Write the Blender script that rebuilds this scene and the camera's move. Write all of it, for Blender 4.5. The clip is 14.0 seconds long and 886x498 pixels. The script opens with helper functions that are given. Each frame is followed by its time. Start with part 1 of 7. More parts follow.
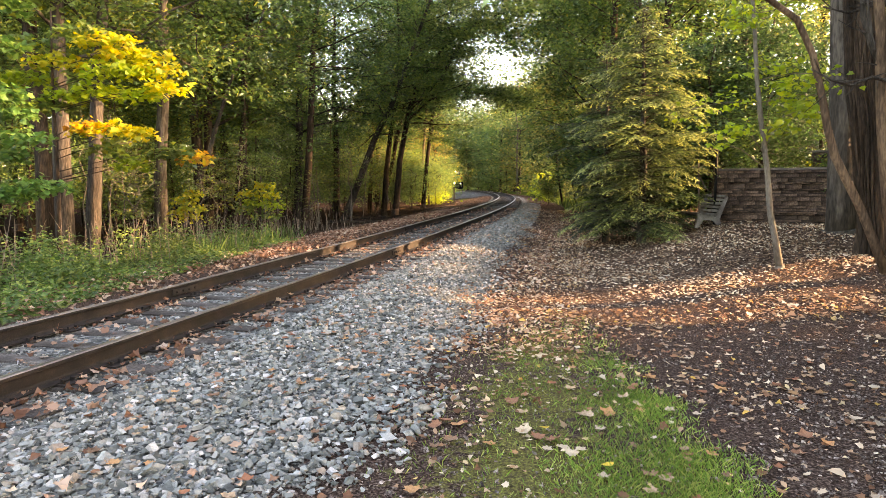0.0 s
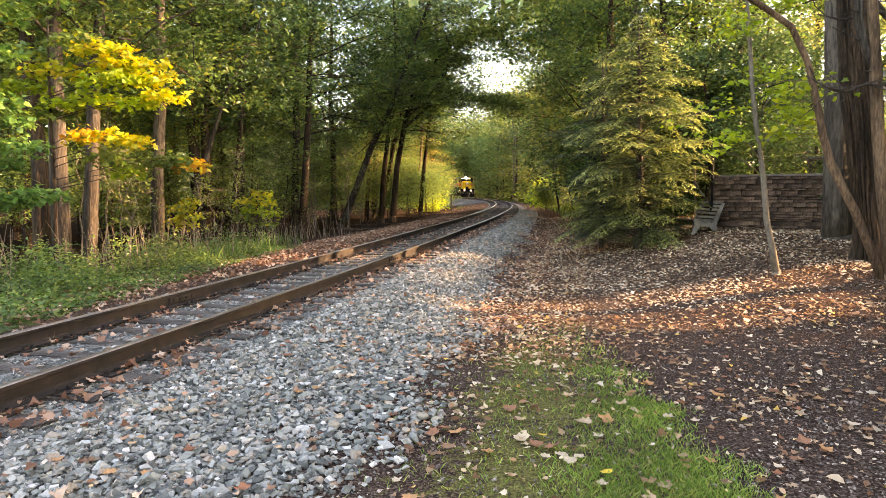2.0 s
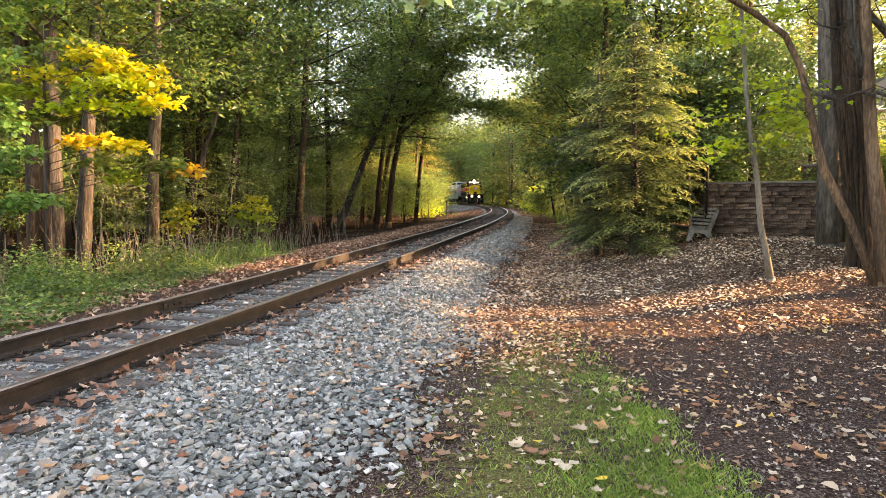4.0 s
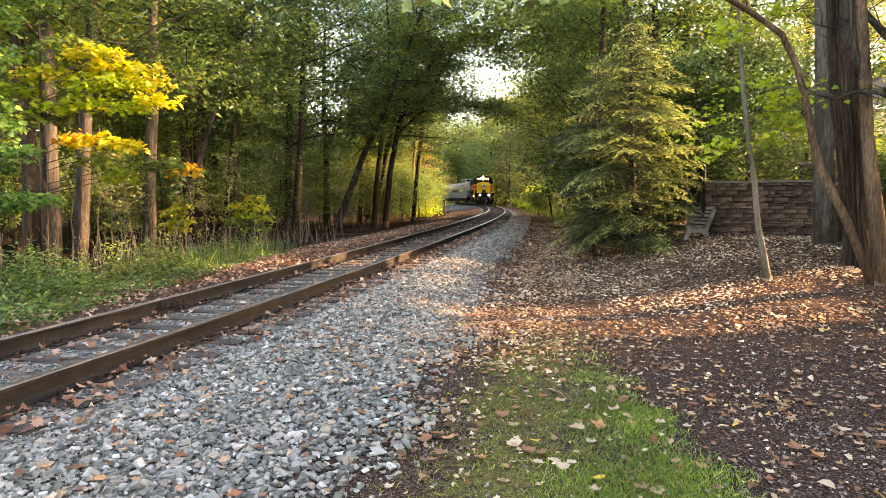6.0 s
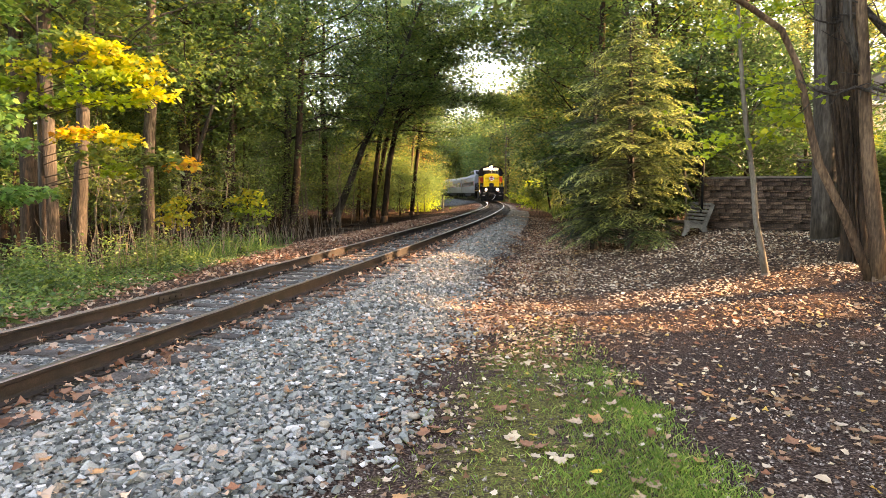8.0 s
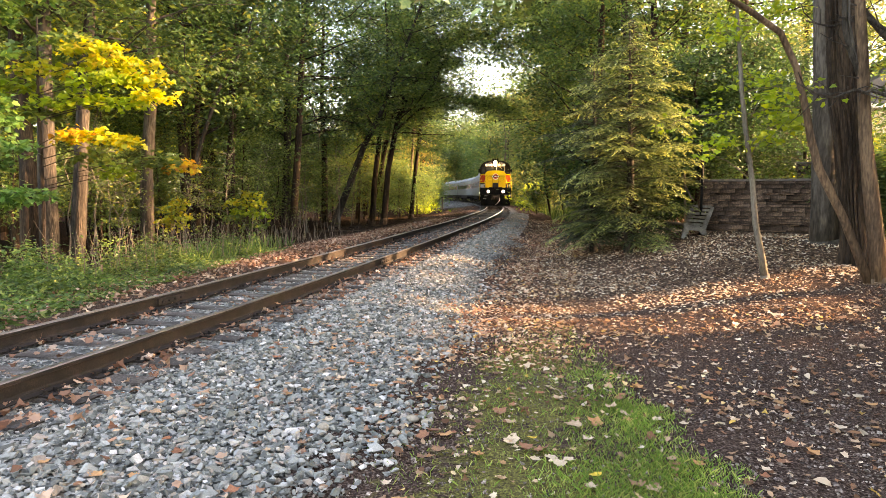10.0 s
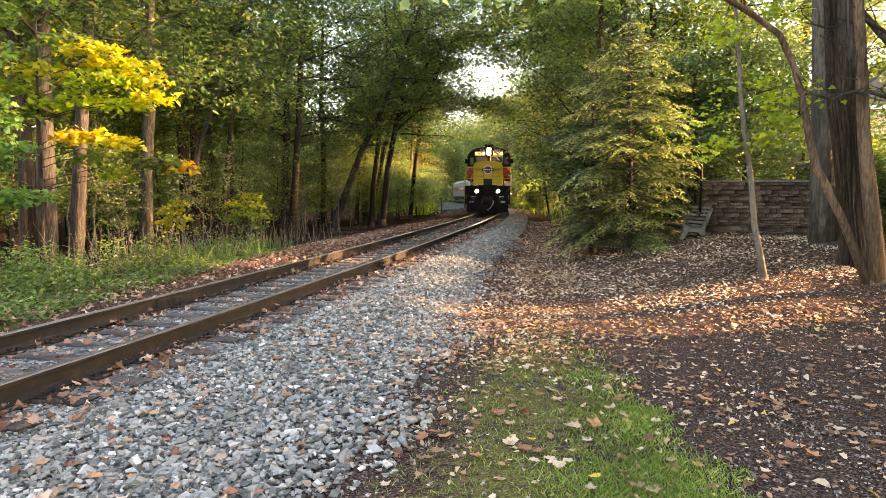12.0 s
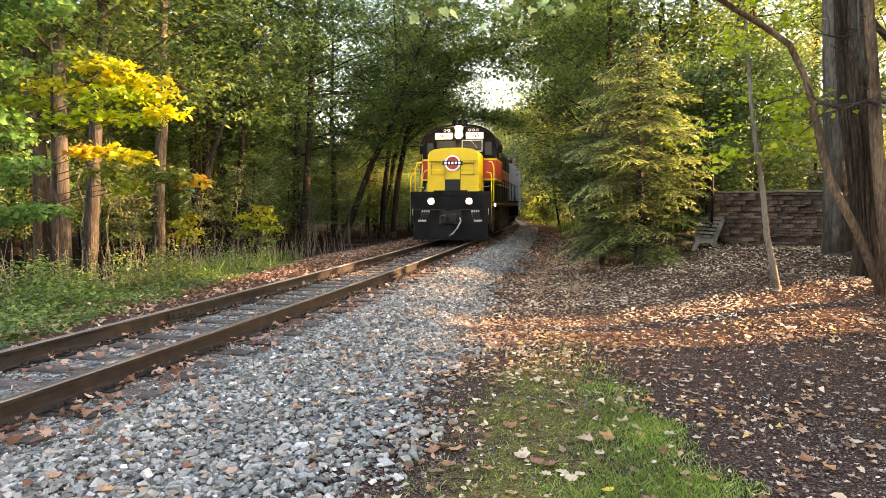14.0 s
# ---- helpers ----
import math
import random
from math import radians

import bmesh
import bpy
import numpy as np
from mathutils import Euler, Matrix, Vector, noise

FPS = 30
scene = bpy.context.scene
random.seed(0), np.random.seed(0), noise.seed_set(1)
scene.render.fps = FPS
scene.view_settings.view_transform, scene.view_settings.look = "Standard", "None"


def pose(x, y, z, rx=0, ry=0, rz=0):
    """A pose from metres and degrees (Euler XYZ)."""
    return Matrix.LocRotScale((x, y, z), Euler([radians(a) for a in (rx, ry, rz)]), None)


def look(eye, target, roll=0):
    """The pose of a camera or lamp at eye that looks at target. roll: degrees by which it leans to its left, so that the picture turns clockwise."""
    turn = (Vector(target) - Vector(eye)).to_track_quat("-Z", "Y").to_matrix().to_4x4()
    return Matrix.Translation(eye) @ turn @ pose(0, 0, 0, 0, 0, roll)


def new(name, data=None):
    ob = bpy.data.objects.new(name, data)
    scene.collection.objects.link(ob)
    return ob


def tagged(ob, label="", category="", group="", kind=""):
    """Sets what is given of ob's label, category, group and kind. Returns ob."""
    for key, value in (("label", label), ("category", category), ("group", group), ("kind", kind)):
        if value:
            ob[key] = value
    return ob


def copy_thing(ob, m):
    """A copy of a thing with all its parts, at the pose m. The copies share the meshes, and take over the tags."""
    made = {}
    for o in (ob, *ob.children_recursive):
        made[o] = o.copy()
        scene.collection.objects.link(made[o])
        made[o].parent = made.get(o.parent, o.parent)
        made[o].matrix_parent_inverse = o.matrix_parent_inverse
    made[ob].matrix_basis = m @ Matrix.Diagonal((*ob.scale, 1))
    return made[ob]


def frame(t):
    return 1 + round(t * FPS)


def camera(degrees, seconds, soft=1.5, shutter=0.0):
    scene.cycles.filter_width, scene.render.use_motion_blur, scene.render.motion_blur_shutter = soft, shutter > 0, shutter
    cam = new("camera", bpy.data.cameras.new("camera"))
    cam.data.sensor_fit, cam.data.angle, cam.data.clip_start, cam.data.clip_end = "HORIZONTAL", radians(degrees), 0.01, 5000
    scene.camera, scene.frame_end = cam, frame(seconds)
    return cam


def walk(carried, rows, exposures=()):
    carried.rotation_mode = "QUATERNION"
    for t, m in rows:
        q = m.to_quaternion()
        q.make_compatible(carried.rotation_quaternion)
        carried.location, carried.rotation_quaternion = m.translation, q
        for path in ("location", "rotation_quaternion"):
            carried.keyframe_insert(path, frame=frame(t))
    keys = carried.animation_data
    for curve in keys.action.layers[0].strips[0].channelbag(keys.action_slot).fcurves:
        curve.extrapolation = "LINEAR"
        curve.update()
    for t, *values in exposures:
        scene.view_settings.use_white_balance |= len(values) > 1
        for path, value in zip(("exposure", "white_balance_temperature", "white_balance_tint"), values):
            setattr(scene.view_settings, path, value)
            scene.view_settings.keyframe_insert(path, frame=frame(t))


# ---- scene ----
# camera: carried by hand, standing at one spot
EYE = 1.70
cam = camera(67.2, 14.0, soft=0.4)


def aim(pan, tilt, roll):
    return pose(0, 0, EYE, 90 - tilt, 0, -pan) @ pose(0, 0, 0, 0, 0, roll)


walk(cam, [
    (0, aim(-0.860, 5.520, -0.069)),
    (0.5, aim(-0.805, 5.345, -0.152)),
    (1, aim(-0.765, 5.204, -0.145)),
    (1.5, aim(-0.702, 5.057, -0.198)),
    (2, aim(-0.623, 4.902, -0.244)),
    (2.5, aim(-0.532, 4.748, -0.207)),
    (3, aim(-0.407, 4.551, -0.166)),
    (5.5, aim(-0.063, 4.344, -0.021)),
    (6, aim(-0.014, 4.445, -0.088)),
    (6.5, aim(-0.000, 4.555, 0.000)),
    (7, aim(0.061, 4.691, 0.038)),
    (7.5, aim(0.065, 4.820, 0.088)),
    (8, aim(0.119, 4.896, 0.084)),
    (10.5, aim(0.167, 4.607, 0.125)),
    (11, aim(0.194, 4.553, 0.054)),
    (11.5, aim(0.205, 4.582, 0.118)),
    (12, aim(0.238, 4.590, 0.148)),
    (12.5, aim(0.220, 4.544, 0.233)),
    (13, aim(0.123, 4.393, 0.244)),
    (13.5, aim(-0.122, 4.072, 0.078)),
    (14, aim(-0.647, 3.550, -0.164)),
], exposures=[(0.0, 3.85, 8450, 23), (14.0, 3.85, 8450, 23)])

# late sun from the right, low over the garden, and the open sky
SUN_ELEV, SUN_AZ = 15.0, 5.0        # degrees; the azimuth is counted from +x towards +y
sky_world = bpy.data.worlds.new("sky")
scene.world = sky_world
sky_world.use_nodes = True
sky_tex = sky_world.node_tree.nodes.new("ShaderNodeTexSky")
sky_tex.sky_type, sky_tex.sun_disc = "NISHITA", False
sky_tex.sun_elevation, sky_tex.sun_rotation = radians(SUN_ELEV), radians(90 - SUN_AZ)
sky_tex.air_density, sky_tex.dust_density = 1.0, 2.0
background = sky_world.node_tree.nodes["Background"]
background.inputs["Strength"].default_value = 0.138
sky_world.node_tree.links.new(sky_tex.outputs[0], background.inputs["Color"])
sun_dir = Vector((math.cos(radians(SUN_AZ)) * math.cos(radians(SUN_ELEV)), math.sin(radians(SUN_AZ)) * math.cos(radians(SUN_ELEV)), math.sin(radians(SUN_ELEV))))
sun = new("sun", bpy.data.lights.new("sun", "SUN"))
sun.data.energy, sun.data.angle, sun.data.color = 3.1, radians(0.6), (1.0, 0.71, 0.43)
sun.matrix_world = look(sun_dir * 60, (0, 0, 0))

# ---- materials ----
def material(name, colours, rough=0.8, metal=0.0, scale=6.0, fine=60.0, bump=0.3, depth=0.01, island=0.0, item=0.0, spec=0.2, grain=(1, 1, 1)):
    """Two scales of noise between the colours; island / item: how far each piece differs in brightness."""
    m = bpy.data.materials.new(name)
    m.use_nodes = True
    nt, nodes, link = m.node_tree, m.node_tree.nodes, m.node_tree.links.new
    bsdf = nodes["Principled BSDF"]
    bsdf.inputs["Roughness"].default_value, bsdf.inputs["Metallic"].default_value = rough, metal
    bsdf.inputs["Specular IOR Level"].default_value = spec
    coord = nodes.new("ShaderNodeMapping")
    coord.inputs["Scale"].default_value = grain
    link(nodes.new("ShaderNodeTexCoord").outputs["Object"], coord.inputs["Vector"])
    big, small = nodes.new("ShaderNodeTexNoise"), nodes.new("ShaderNodeTexNoise")
    for n, s, d in ((big, scale, 4), (small, fine, 3)):
        n.inputs["Scale"].default_value, n.inputs["Detail"].default_value = s, d
        link(coord.outputs["Vector"], n.inputs["Vector"])
    add = nodes.new("ShaderNodeMath")
    add.operation, add.inputs[1].default_value = "MULTIPLY_ADD", 0.45
    link(small.outputs["Fac"], add.inputs[0])
    half = nodes.new("ShaderNodeMath")
    half.operation, half.inputs[1].default_value = "MULTIPLY", 0.55
    link(big.outputs["Fac"], half.inputs[0])
    link(half.outputs[0], add.inputs[2])
    ramp = nodes.new("ShaderNodeValToRGB")
    els = ramp.color_ramp.elements
    while len(els) < len(colours):
        els.new(0.5)
    for i, c in enumerate(colours):
        els[i].position = 0.37 + 0.26 * i / max(1, len(colours) - 1)
        els[i].color = (*c, 1)
    link(add.outputs[0], ramp.inputs[0])
    colour = ramp.outputs[0]
    for kind, amount in (("island", island), ("item", item)):
        if amount:
            src = nodes.new("ShaderNodeNewGeometry").outputs["Random Per Island"] if kind == "island" else nodes.new("ShaderNodeObjectInfo").outputs["Random"]
            rng = nodes.new("ShaderNodeMapRange")
            rng.inputs["To Min"].default_value, rng.inputs["To Max"].default_value = 1 - amount, 1 + amount
            link(src, rng.inputs["Value"])
            hsv = nodes.new("ShaderNodeHueSaturation")
            link(rng.outputs[0], hsv.inputs["Value"])
            link(colour, hsv.inputs["Color"])
            colour = hsv.outputs[0]
    link(colour, bsdf.inputs["Base Color"])
    if bump:
        b = nodes.new("ShaderNodeBump")
        b.inputs["Strength"].default_value, b.inputs["Distance"].default_value = bump, depth
        link(add.outputs[0], b.inputs["Height"])
        link(b.outputs[0], bsdf.inputs["Normal"])
    return m


def leaf_material(name, stops, translucency=0.45, rough=0.42, gloss=0.36):
    """Each leaf takes its colour from the stops by its own random number; light shines through it."""
    m = bpy.data.materials.new(name)
    m.use_nodes = True
    nodes, link = m.node_tree.nodes, m.node_tree.links.new
    bsdf, out = nodes["Principled BSDF"], nodes["Material Output"]
    bsdf.inputs["Roughness"].default_value, bsdf.inputs["Specular IOR Level"].default_value = rough, gloss
    geo = nodes.new("ShaderNodeNewGeometry")
    ramp = nodes.new("ShaderNodeValToRGB")
    els = ramp.color_ramp.elements
    while len(els) < len(stops):
        els.new(0.5)
    for i, (p, c) in enumerate(stops):
        els[i].position, els[i].color = p, (*c, 1)
    link(geo.outputs["Random Per Island"], ramp.inputs[0])
    noise_tex = nodes.new("ShaderNodeTexNoise")
    noise_tex.inputs["Scale"].default_value = 0.7
    coord = nodes.new("ShaderNodeTexCoord")
    link(coord.outputs["Object"], noise_tex.inputs["Vector"])
    rng = nodes.new("ShaderNodeMapRange")
    rng.inputs["From Min"].default_value, rng.inputs["From Max"].default_value = 0.3, 0.7
    rng.inputs["To Min"].default_value, rng.inputs["To Max"].default_value = 0.55, 1.45
    link(noise_tex.outputs["Fac"], rng.inputs["Value"])
    hsv = nodes.new("ShaderNodeHueSaturation")
    link(ramp.outputs[0], hsv.inputs["Color"])
    link(rng.outputs[0], hsv.inputs["Value"])
    link(hsv.outputs[0], bsdf.inputs["Base Color"])
    trans = nodes.new("ShaderNodeBsdfTranslucent")
    bright = nodes.new("ShaderNodeHueSaturation")
    bright.inputs["Value"].default_value, bright.inputs["Saturation"].default_value = 1.3, 1.05
    link(hsv.outputs[0], bright.inputs["Color"])
    link(bright.outputs[0], trans.inputs["Color"])
    mix = nodes.new("ShaderNodeMixShader")
    mix.inputs[0].default_value = translucency
    link(bsdf.outputs[0], mix.inputs[1])
    link(trans.outputs[0], mix.inputs[2])
    link(mix.outputs[0], out.inputs["Surface"])
    return m


def glow_material(name, colour, strength):
    m = bpy.data.materials.new(name)
    m.use_nodes = True
    b = m.node_tree.nodes["Principled BSDF"]
    b.inputs["Base Color"].default_value = (0.8, 0.8, 0.75, 1)
    b.inputs["Emission Color"].default_value, b.inputs["Emission Strength"].default_value = (*colour, 1), strength
    return m


def plain_glass(name, tint=(0.012, 0.014, 0.016), rough=0.06):
    m = bpy.data.materials.new(name)
    m.use_nodes = True
    b = m.node_tree.nodes["Principled BSDF"]
    b.inputs["Base Color"].default_value, b.inputs["Roughness"].default_value = (*tint, 1), rough
    b.inputs["Specular IOR Level"].default_value = 0.12
    return m


M_STEEL = material("rusty_rail_side", [(0.008, 0.0065, 0.0055), (0.014, 0.011, 0.0092), (0.030, 0.022, 0.017)], 0.8, 0.0, 5, 80, 0.35, 0.004)
M_RAILTOP = material("worn_rail_head", [(0.16, 0.13, 0.11), (0.26, 0.22, 0.19)], 0.38, 0.85, 3, 40, 0.08, 0.002)
M_TIE = material("weathered_tie_wood", [(0.022, 0.018, 0.015), (0.055, 0.046, 0.039), (0.12, 0.105, 0.092)], 0.9, 0, 4, 45, 0.6, 0.01, item=0.3)
M_BARK = material("grey_brown_bark", [(0.013, 0.010, 0.008), (0.034, 0.028, 0.022), (0.075, 0.063, 0.050)], 0.95, 0, 3.5, 30, 1.0, 0.05, grain=(1, 1, 0.18))
M_BARK_DARK = material("dark_bark", [(0.011, 0.008, 0.005), (0.030, 0.020, 0.013), (0.072, 0.048, 0.031)], 0.95, 0, 3.5, 30, 1.0, 0.05, grain=(1, 1, 0.18))
M_BARK_GREY = material("grey_ridged_bark", [(0.020, 0.016, 0.012), (0.050, 0.041, 0.032), (0.100, 0.084, 0.066)], 0.95, 0, 3.5, 22, 1.0, 0.05, grain=(1, 1, 0.22))
M_BARK_PALE = material("smooth_pale_bark", [(0.06, 0.05, 0.039), (0.105, 0.09, 0.07), (0.155, 0.135, 0.108)], 0.9, 0, 3, 40, 0.5, 0.015, grain=(1, 1, 0.35))
M_BARK_WARM = material("warm_brown_bark", [(0.030, 0.018, 0.011), (0.080, 0.050, 0.030), (0.165, 0.105, 0.062)], 0.9, 0, 3, 34, 0.7, 0.03, grain=(1, 1, 0.2))
M_TWIG = material("dead_twig", [(0.09, 0.065, 0.045), (0.22, 0.17, 0.125)], 0.95, 0, 6, 40, 0.3, 0.01)
G1, G2, G3 = (0.028, 0.056, 0.018), (0.056, 0.102, 0.026), (0.105, 0.155, 0.034)
Y1, Y2, Y3 = (0.30, 0.30, 0.025), (0.46, 0.39, 0.03), (0.49, 0.32, 0.035)
L_GREEN = leaf_material("green_leaves", [(0, G1), (0.5, G2), (0.93, G3), (1, (0.22, 0.20, 0.03))], 0.5)
L_FAR = leaf_material("sunny_far_leaves", [(0, (0.06, 0.10, 0.032)), (0.55, (0.12, 0.16, 0.048)), (1, (0.27, 0.24, 0.07))], 0.55)
L_ARCH = leaf_material("shade_tree_leaves", [(0, (0.050, 0.092, 0.026)), (0.5, (0.100, 0.158, 0.040)), (1, (0.18, 0.225, 0.055))], 0.5)
L_SHRUB = leaf_material("deep_green_shrub_leaves", [(0, (0.016, 0.036, 0.014)), (0.5, (0.036, 0.072, 0.024)), (0.9, (0.065, 0.115, 0.032)), (1, (0.12, 0.16, 0.04))], 0.4)
L_MIXED = leaf_material("turning_leaves", [(0, G2), (0.45, G3), (0.8, (0.13, 0.15, 0.025)), (1, Y1)])
L_GOLD = leaf_material("golden_leaves", [(0, (0.07, 0.11, 0.026)), (0.5, (0.15, 0.165, 0.036)), (0.85, (0.30, 0.26, 0.05)), (1, (0.36, 0.20, 0.045))], 0.45)
L_LIME = leaf_material("lime_leaves", [(0, (0.14, 0.22, 0.02)), (0.5, (0.24, 0.32, 0.03)), (1, (0.34, 0.36, 0.03))], 0.55)
L_YELLOW = leaf_material("yellow_leaves", [(0, (0.20, 0.25, 0.02)), (0.35, Y1), (0.8, Y2), (1, Y3)], 0.5)
L_MAPLE_GREEN = leaf_material("maple_green_leaves", [(0, (0.04, 0.10, 0.024)), (0.6, (0.075, 0.155, 0.035)), (1, (0.14, 0.21, 0.04))], 0.45)
L_ORANGE = leaf_material("orange_leaves", [(0, Y2), (0.5, Y3), (1, (0.42, 0.15, 0.03))], 0.5)
L_GRASS = leaf_material("grass_blades", [(0, (0.080, 0.145, 0.024)), (0.6, (0.155, 0.25, 0.042)), (1, (0.33, 0.33, 0.09))], 0.4, 0.5, 0.25)
L_WEED = leaf_material("weed_leaves", [(0, (0.035, 0.07, 0.016)), (0.6, (0.075, 0.13, 0.026)), (1, (0.19, 0.22, 0.05))], 0.4)
L_LITTER = leaf_material("fallen_leaves", [(0, (0.11, 0.05, 0.026)), (0.3, (0.22, 0.115, 0.065)), (0.65, (0.36, 0.235, 0.145)), (0.9, (0.55, 0.45, 0.33)), (0.985, (0.48, 0.30, 0.07)), (1, (0.38, 0.14, 0.05))], 0.2, 0.7, 0.1)


def needle_material():
    """Deep green needles inside, pale yellow-green at the spray tips: young growth, with sunlight put into the colour.
    """
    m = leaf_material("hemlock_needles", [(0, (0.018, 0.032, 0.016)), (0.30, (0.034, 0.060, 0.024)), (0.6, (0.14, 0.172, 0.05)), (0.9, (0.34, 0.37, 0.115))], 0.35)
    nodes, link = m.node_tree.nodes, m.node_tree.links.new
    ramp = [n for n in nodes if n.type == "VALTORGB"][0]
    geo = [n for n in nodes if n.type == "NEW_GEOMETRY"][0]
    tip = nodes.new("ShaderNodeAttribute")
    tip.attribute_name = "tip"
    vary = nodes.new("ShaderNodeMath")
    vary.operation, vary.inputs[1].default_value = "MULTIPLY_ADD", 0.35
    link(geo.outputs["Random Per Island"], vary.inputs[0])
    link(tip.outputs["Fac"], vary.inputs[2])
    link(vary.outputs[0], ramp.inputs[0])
    return m


L_NEEDLE = needle_material()


def stone_material(name, single=False):
    """Crushed stone: each piece takes its own grey, greenish, tan or pinkish tone, with grain on it."""
    m = material(name, [(0.60, 0.60, 0.60), (0.82, 0.82, 0.81), (1.0, 1.0, 0.98)], 0.8, 0, 14, 110, 0.6, 0.004, spec=0.25)
    nodes, link = m.node_tree.nodes, m.node_tree.links.new
    src = nodes.new("ShaderNodeObjectInfo").outputs["Random"] if single else nodes.new("ShaderNodeNewGeometry").outputs["Random Per Island"]
    tone = nodes.new("ShaderNodeValToRGB")
    stops = [(0.0, (0.080, 0.081, 0.074)), (0.22, (0.140, 0.144, 0.128)), (0.45, (0.215, 0.218, 0.198)), (0.66, (0.285, 0.280, 0.252)), (0.80, (0.38, 0.37, 0.34)), (0.88, (0.28, 0.22, 0.18)), (0.93, (0.33, 0.27, 0.20)), (0.97, (0.52, 0.49, 0.46))]
    while len(tone.color_ramp.elements) < len(stops):
        tone.color_ramp.elements.new(0.5)
    for el, (p, c) in zip(tone.color_ramp.elements, stops):
        el.position, el.color = p, (*c, 1)
    link(src, tone.inputs[0])
    bsdf = nodes["Principled BSDF"]
    grain = bsdf.inputs["Base Color"].links[0].from_socket
    mix = nodes.new("ShaderNodeMix")
    mix.data_type, mix.blend_type = "RGBA", "MULTIPLY"
    mix.inputs[0].default_value = 1.0
    link(tone.outputs[0], mix.inputs[6])
    link(grain, mix.inputs[7])
    link(mix.outputs[2], bsdf.inputs["Base Color"])
    return m


M_STONE, M_STONE_ONE = stone_material("crushed_grey_stone"), stone_material("crushed_grey_stone_single", True)

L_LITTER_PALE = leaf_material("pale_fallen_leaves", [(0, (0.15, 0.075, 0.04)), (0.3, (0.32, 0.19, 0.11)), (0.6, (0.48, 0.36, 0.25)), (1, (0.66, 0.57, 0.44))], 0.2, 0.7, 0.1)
L_OAK = leaf_material("dry_oak_leaves", [(0, (0.10, 0.045, 0.026)), (0.35, (0.20, 0.10, 0.062)), (0.75, (0.32, 0.20, 0.135)), (1, (0.48, 0.36, 0.27))], 0.2, 0.7, 0.1)


# ---- mesh helpers ----
def fast_mesh(name, verts, faces, mat):
    me = bpy.data.meshes.new(name)
    verts, faces = np.asarray(verts, np.float32), np.asarray(faces, np.int32)
    n, k = faces.shape
    me.vertices.add(len(verts))
    me.vertices.foreach_set("co", verts.ravel())
    me.loops.add(n * k)
    me.loops.foreach_set("vertex_index", faces.ravel())
    me.polygons.add(n)
    me.polygons.foreach_set("loop_start", np.arange(0, n * k, k, dtype=np.int32))
    me.update(calc_edges=True)
    me.shade_flat()
    me.materials.append(mat)
    return me


def to_mesh(name, bm, mat, smooth=None):
    bmesh.ops.recalc_face_normals(bm, faces=bm.faces)
    if smooth is not None:
        for f in bm.faces:
            f.smooth = smooth
    me = bpy.data.meshes.new(name)
    bm.to_mesh(me)
    bm.free()
    for one in (mat if isinstance(mat, (list, tuple)) else [mat]):
        me.materials.append(one)
    return me


def part(name, bm, mat, parent, label="", smooth=None):
    ob = new(name, bm if isinstance(bm, bpy.types.Mesh) else to_mesh(name, bm, mat, smooth))
    ob.parent = parent
    return tagged(ob, label)


def add_box(bm, x0, x1, y0, y1, z0, z1, bevel=0.0, m=None):
    made = bmesh.ops.create_cube(bm, size=1.0)["verts"]
    for v in made:
        v.co = Vector((x0 + (v.co.x + 0.5) * (x1 - x0), y0 + (v.co.y + 0.5) * (y1 - y0), z0 + (v.co.z + 0.5) * (z1 - z0)))
    if bevel:
        edges = list({e for v in made for e in v.link_edges})
        made = list({v for f in bmesh.ops.bevel(bm, geom=edges, offset=bevel, segments=2, affect="EDGES", profile=0.6)["faces"] for v in f.verts} | {v for v in made if v.is_valid})
    if m is not None:
        bmesh.ops.transform(bm, matrix=m, verts=[v for v in made if v.is_valid])
    return bm


def box(*args, **kw):
    return add_box(bmesh.new(), *args, **kw)


def add_tube(bm, pts, radii, sides=8, rough=0.0, rng=None, cap=True):
    """A tapered tube through the points."""
    pts = [Vector(p) for p in pts]
    rings = []
    side = None
    for i, p in enumerate(pts):
        d = (pts[min(i + 1, len(pts) - 1)] - pts[max(i - 1, 0)]).normalized()
        if side is None:
            side = d.orthogonal().normalized()
        side = (side - d * side.dot(d)).normalized()
        other = d.cross(side)
        r = radii[i] if isinstance(radii, (list, tuple, np.ndarray)) else radii
        ring = []
        for k in range(sides):
            a = 2 * math.pi * k / sides
            rr = r * (1 + (rng.uniform(-rough, rough) if rng and rough else 0))
            ring.append(bm.verts.new(p + (side * math.cos(a) + other * math.sin(a)) * rr))
        rings.append(ring)
    for a, b in zip(rings, rings[1:]):
        for k in range(sides):
            bm.faces.new((a[k], a[(k + 1) % sides], b[(k + 1) % sides], b[k]))
    if cap:
        bm.faces.new(rings[0][::-1])
        bm.faces.new(rings[-1])
    return bm


def add_cyl(bm, p, q, r, sides=16):
    return add_tube(bm, [p, q], [r, r], sides)


def add_prism(bm, outline, y0, y1):
    """An outline of (x, z), pushed from y0 to y1."""
    a = [bm.verts.new((x, y0, z)) for x, z in outline]
    b = [bm.verts.new((x, y1, z)) for x, z in outline]
    n = len(a)
    bm.faces.new(a)
    bm.faces.new(b[::-1])
    for k in range(n):
        bm.faces.new((a[k], b[k], b[(k + 1) % n], a[(k + 1) % n]))
    return bm


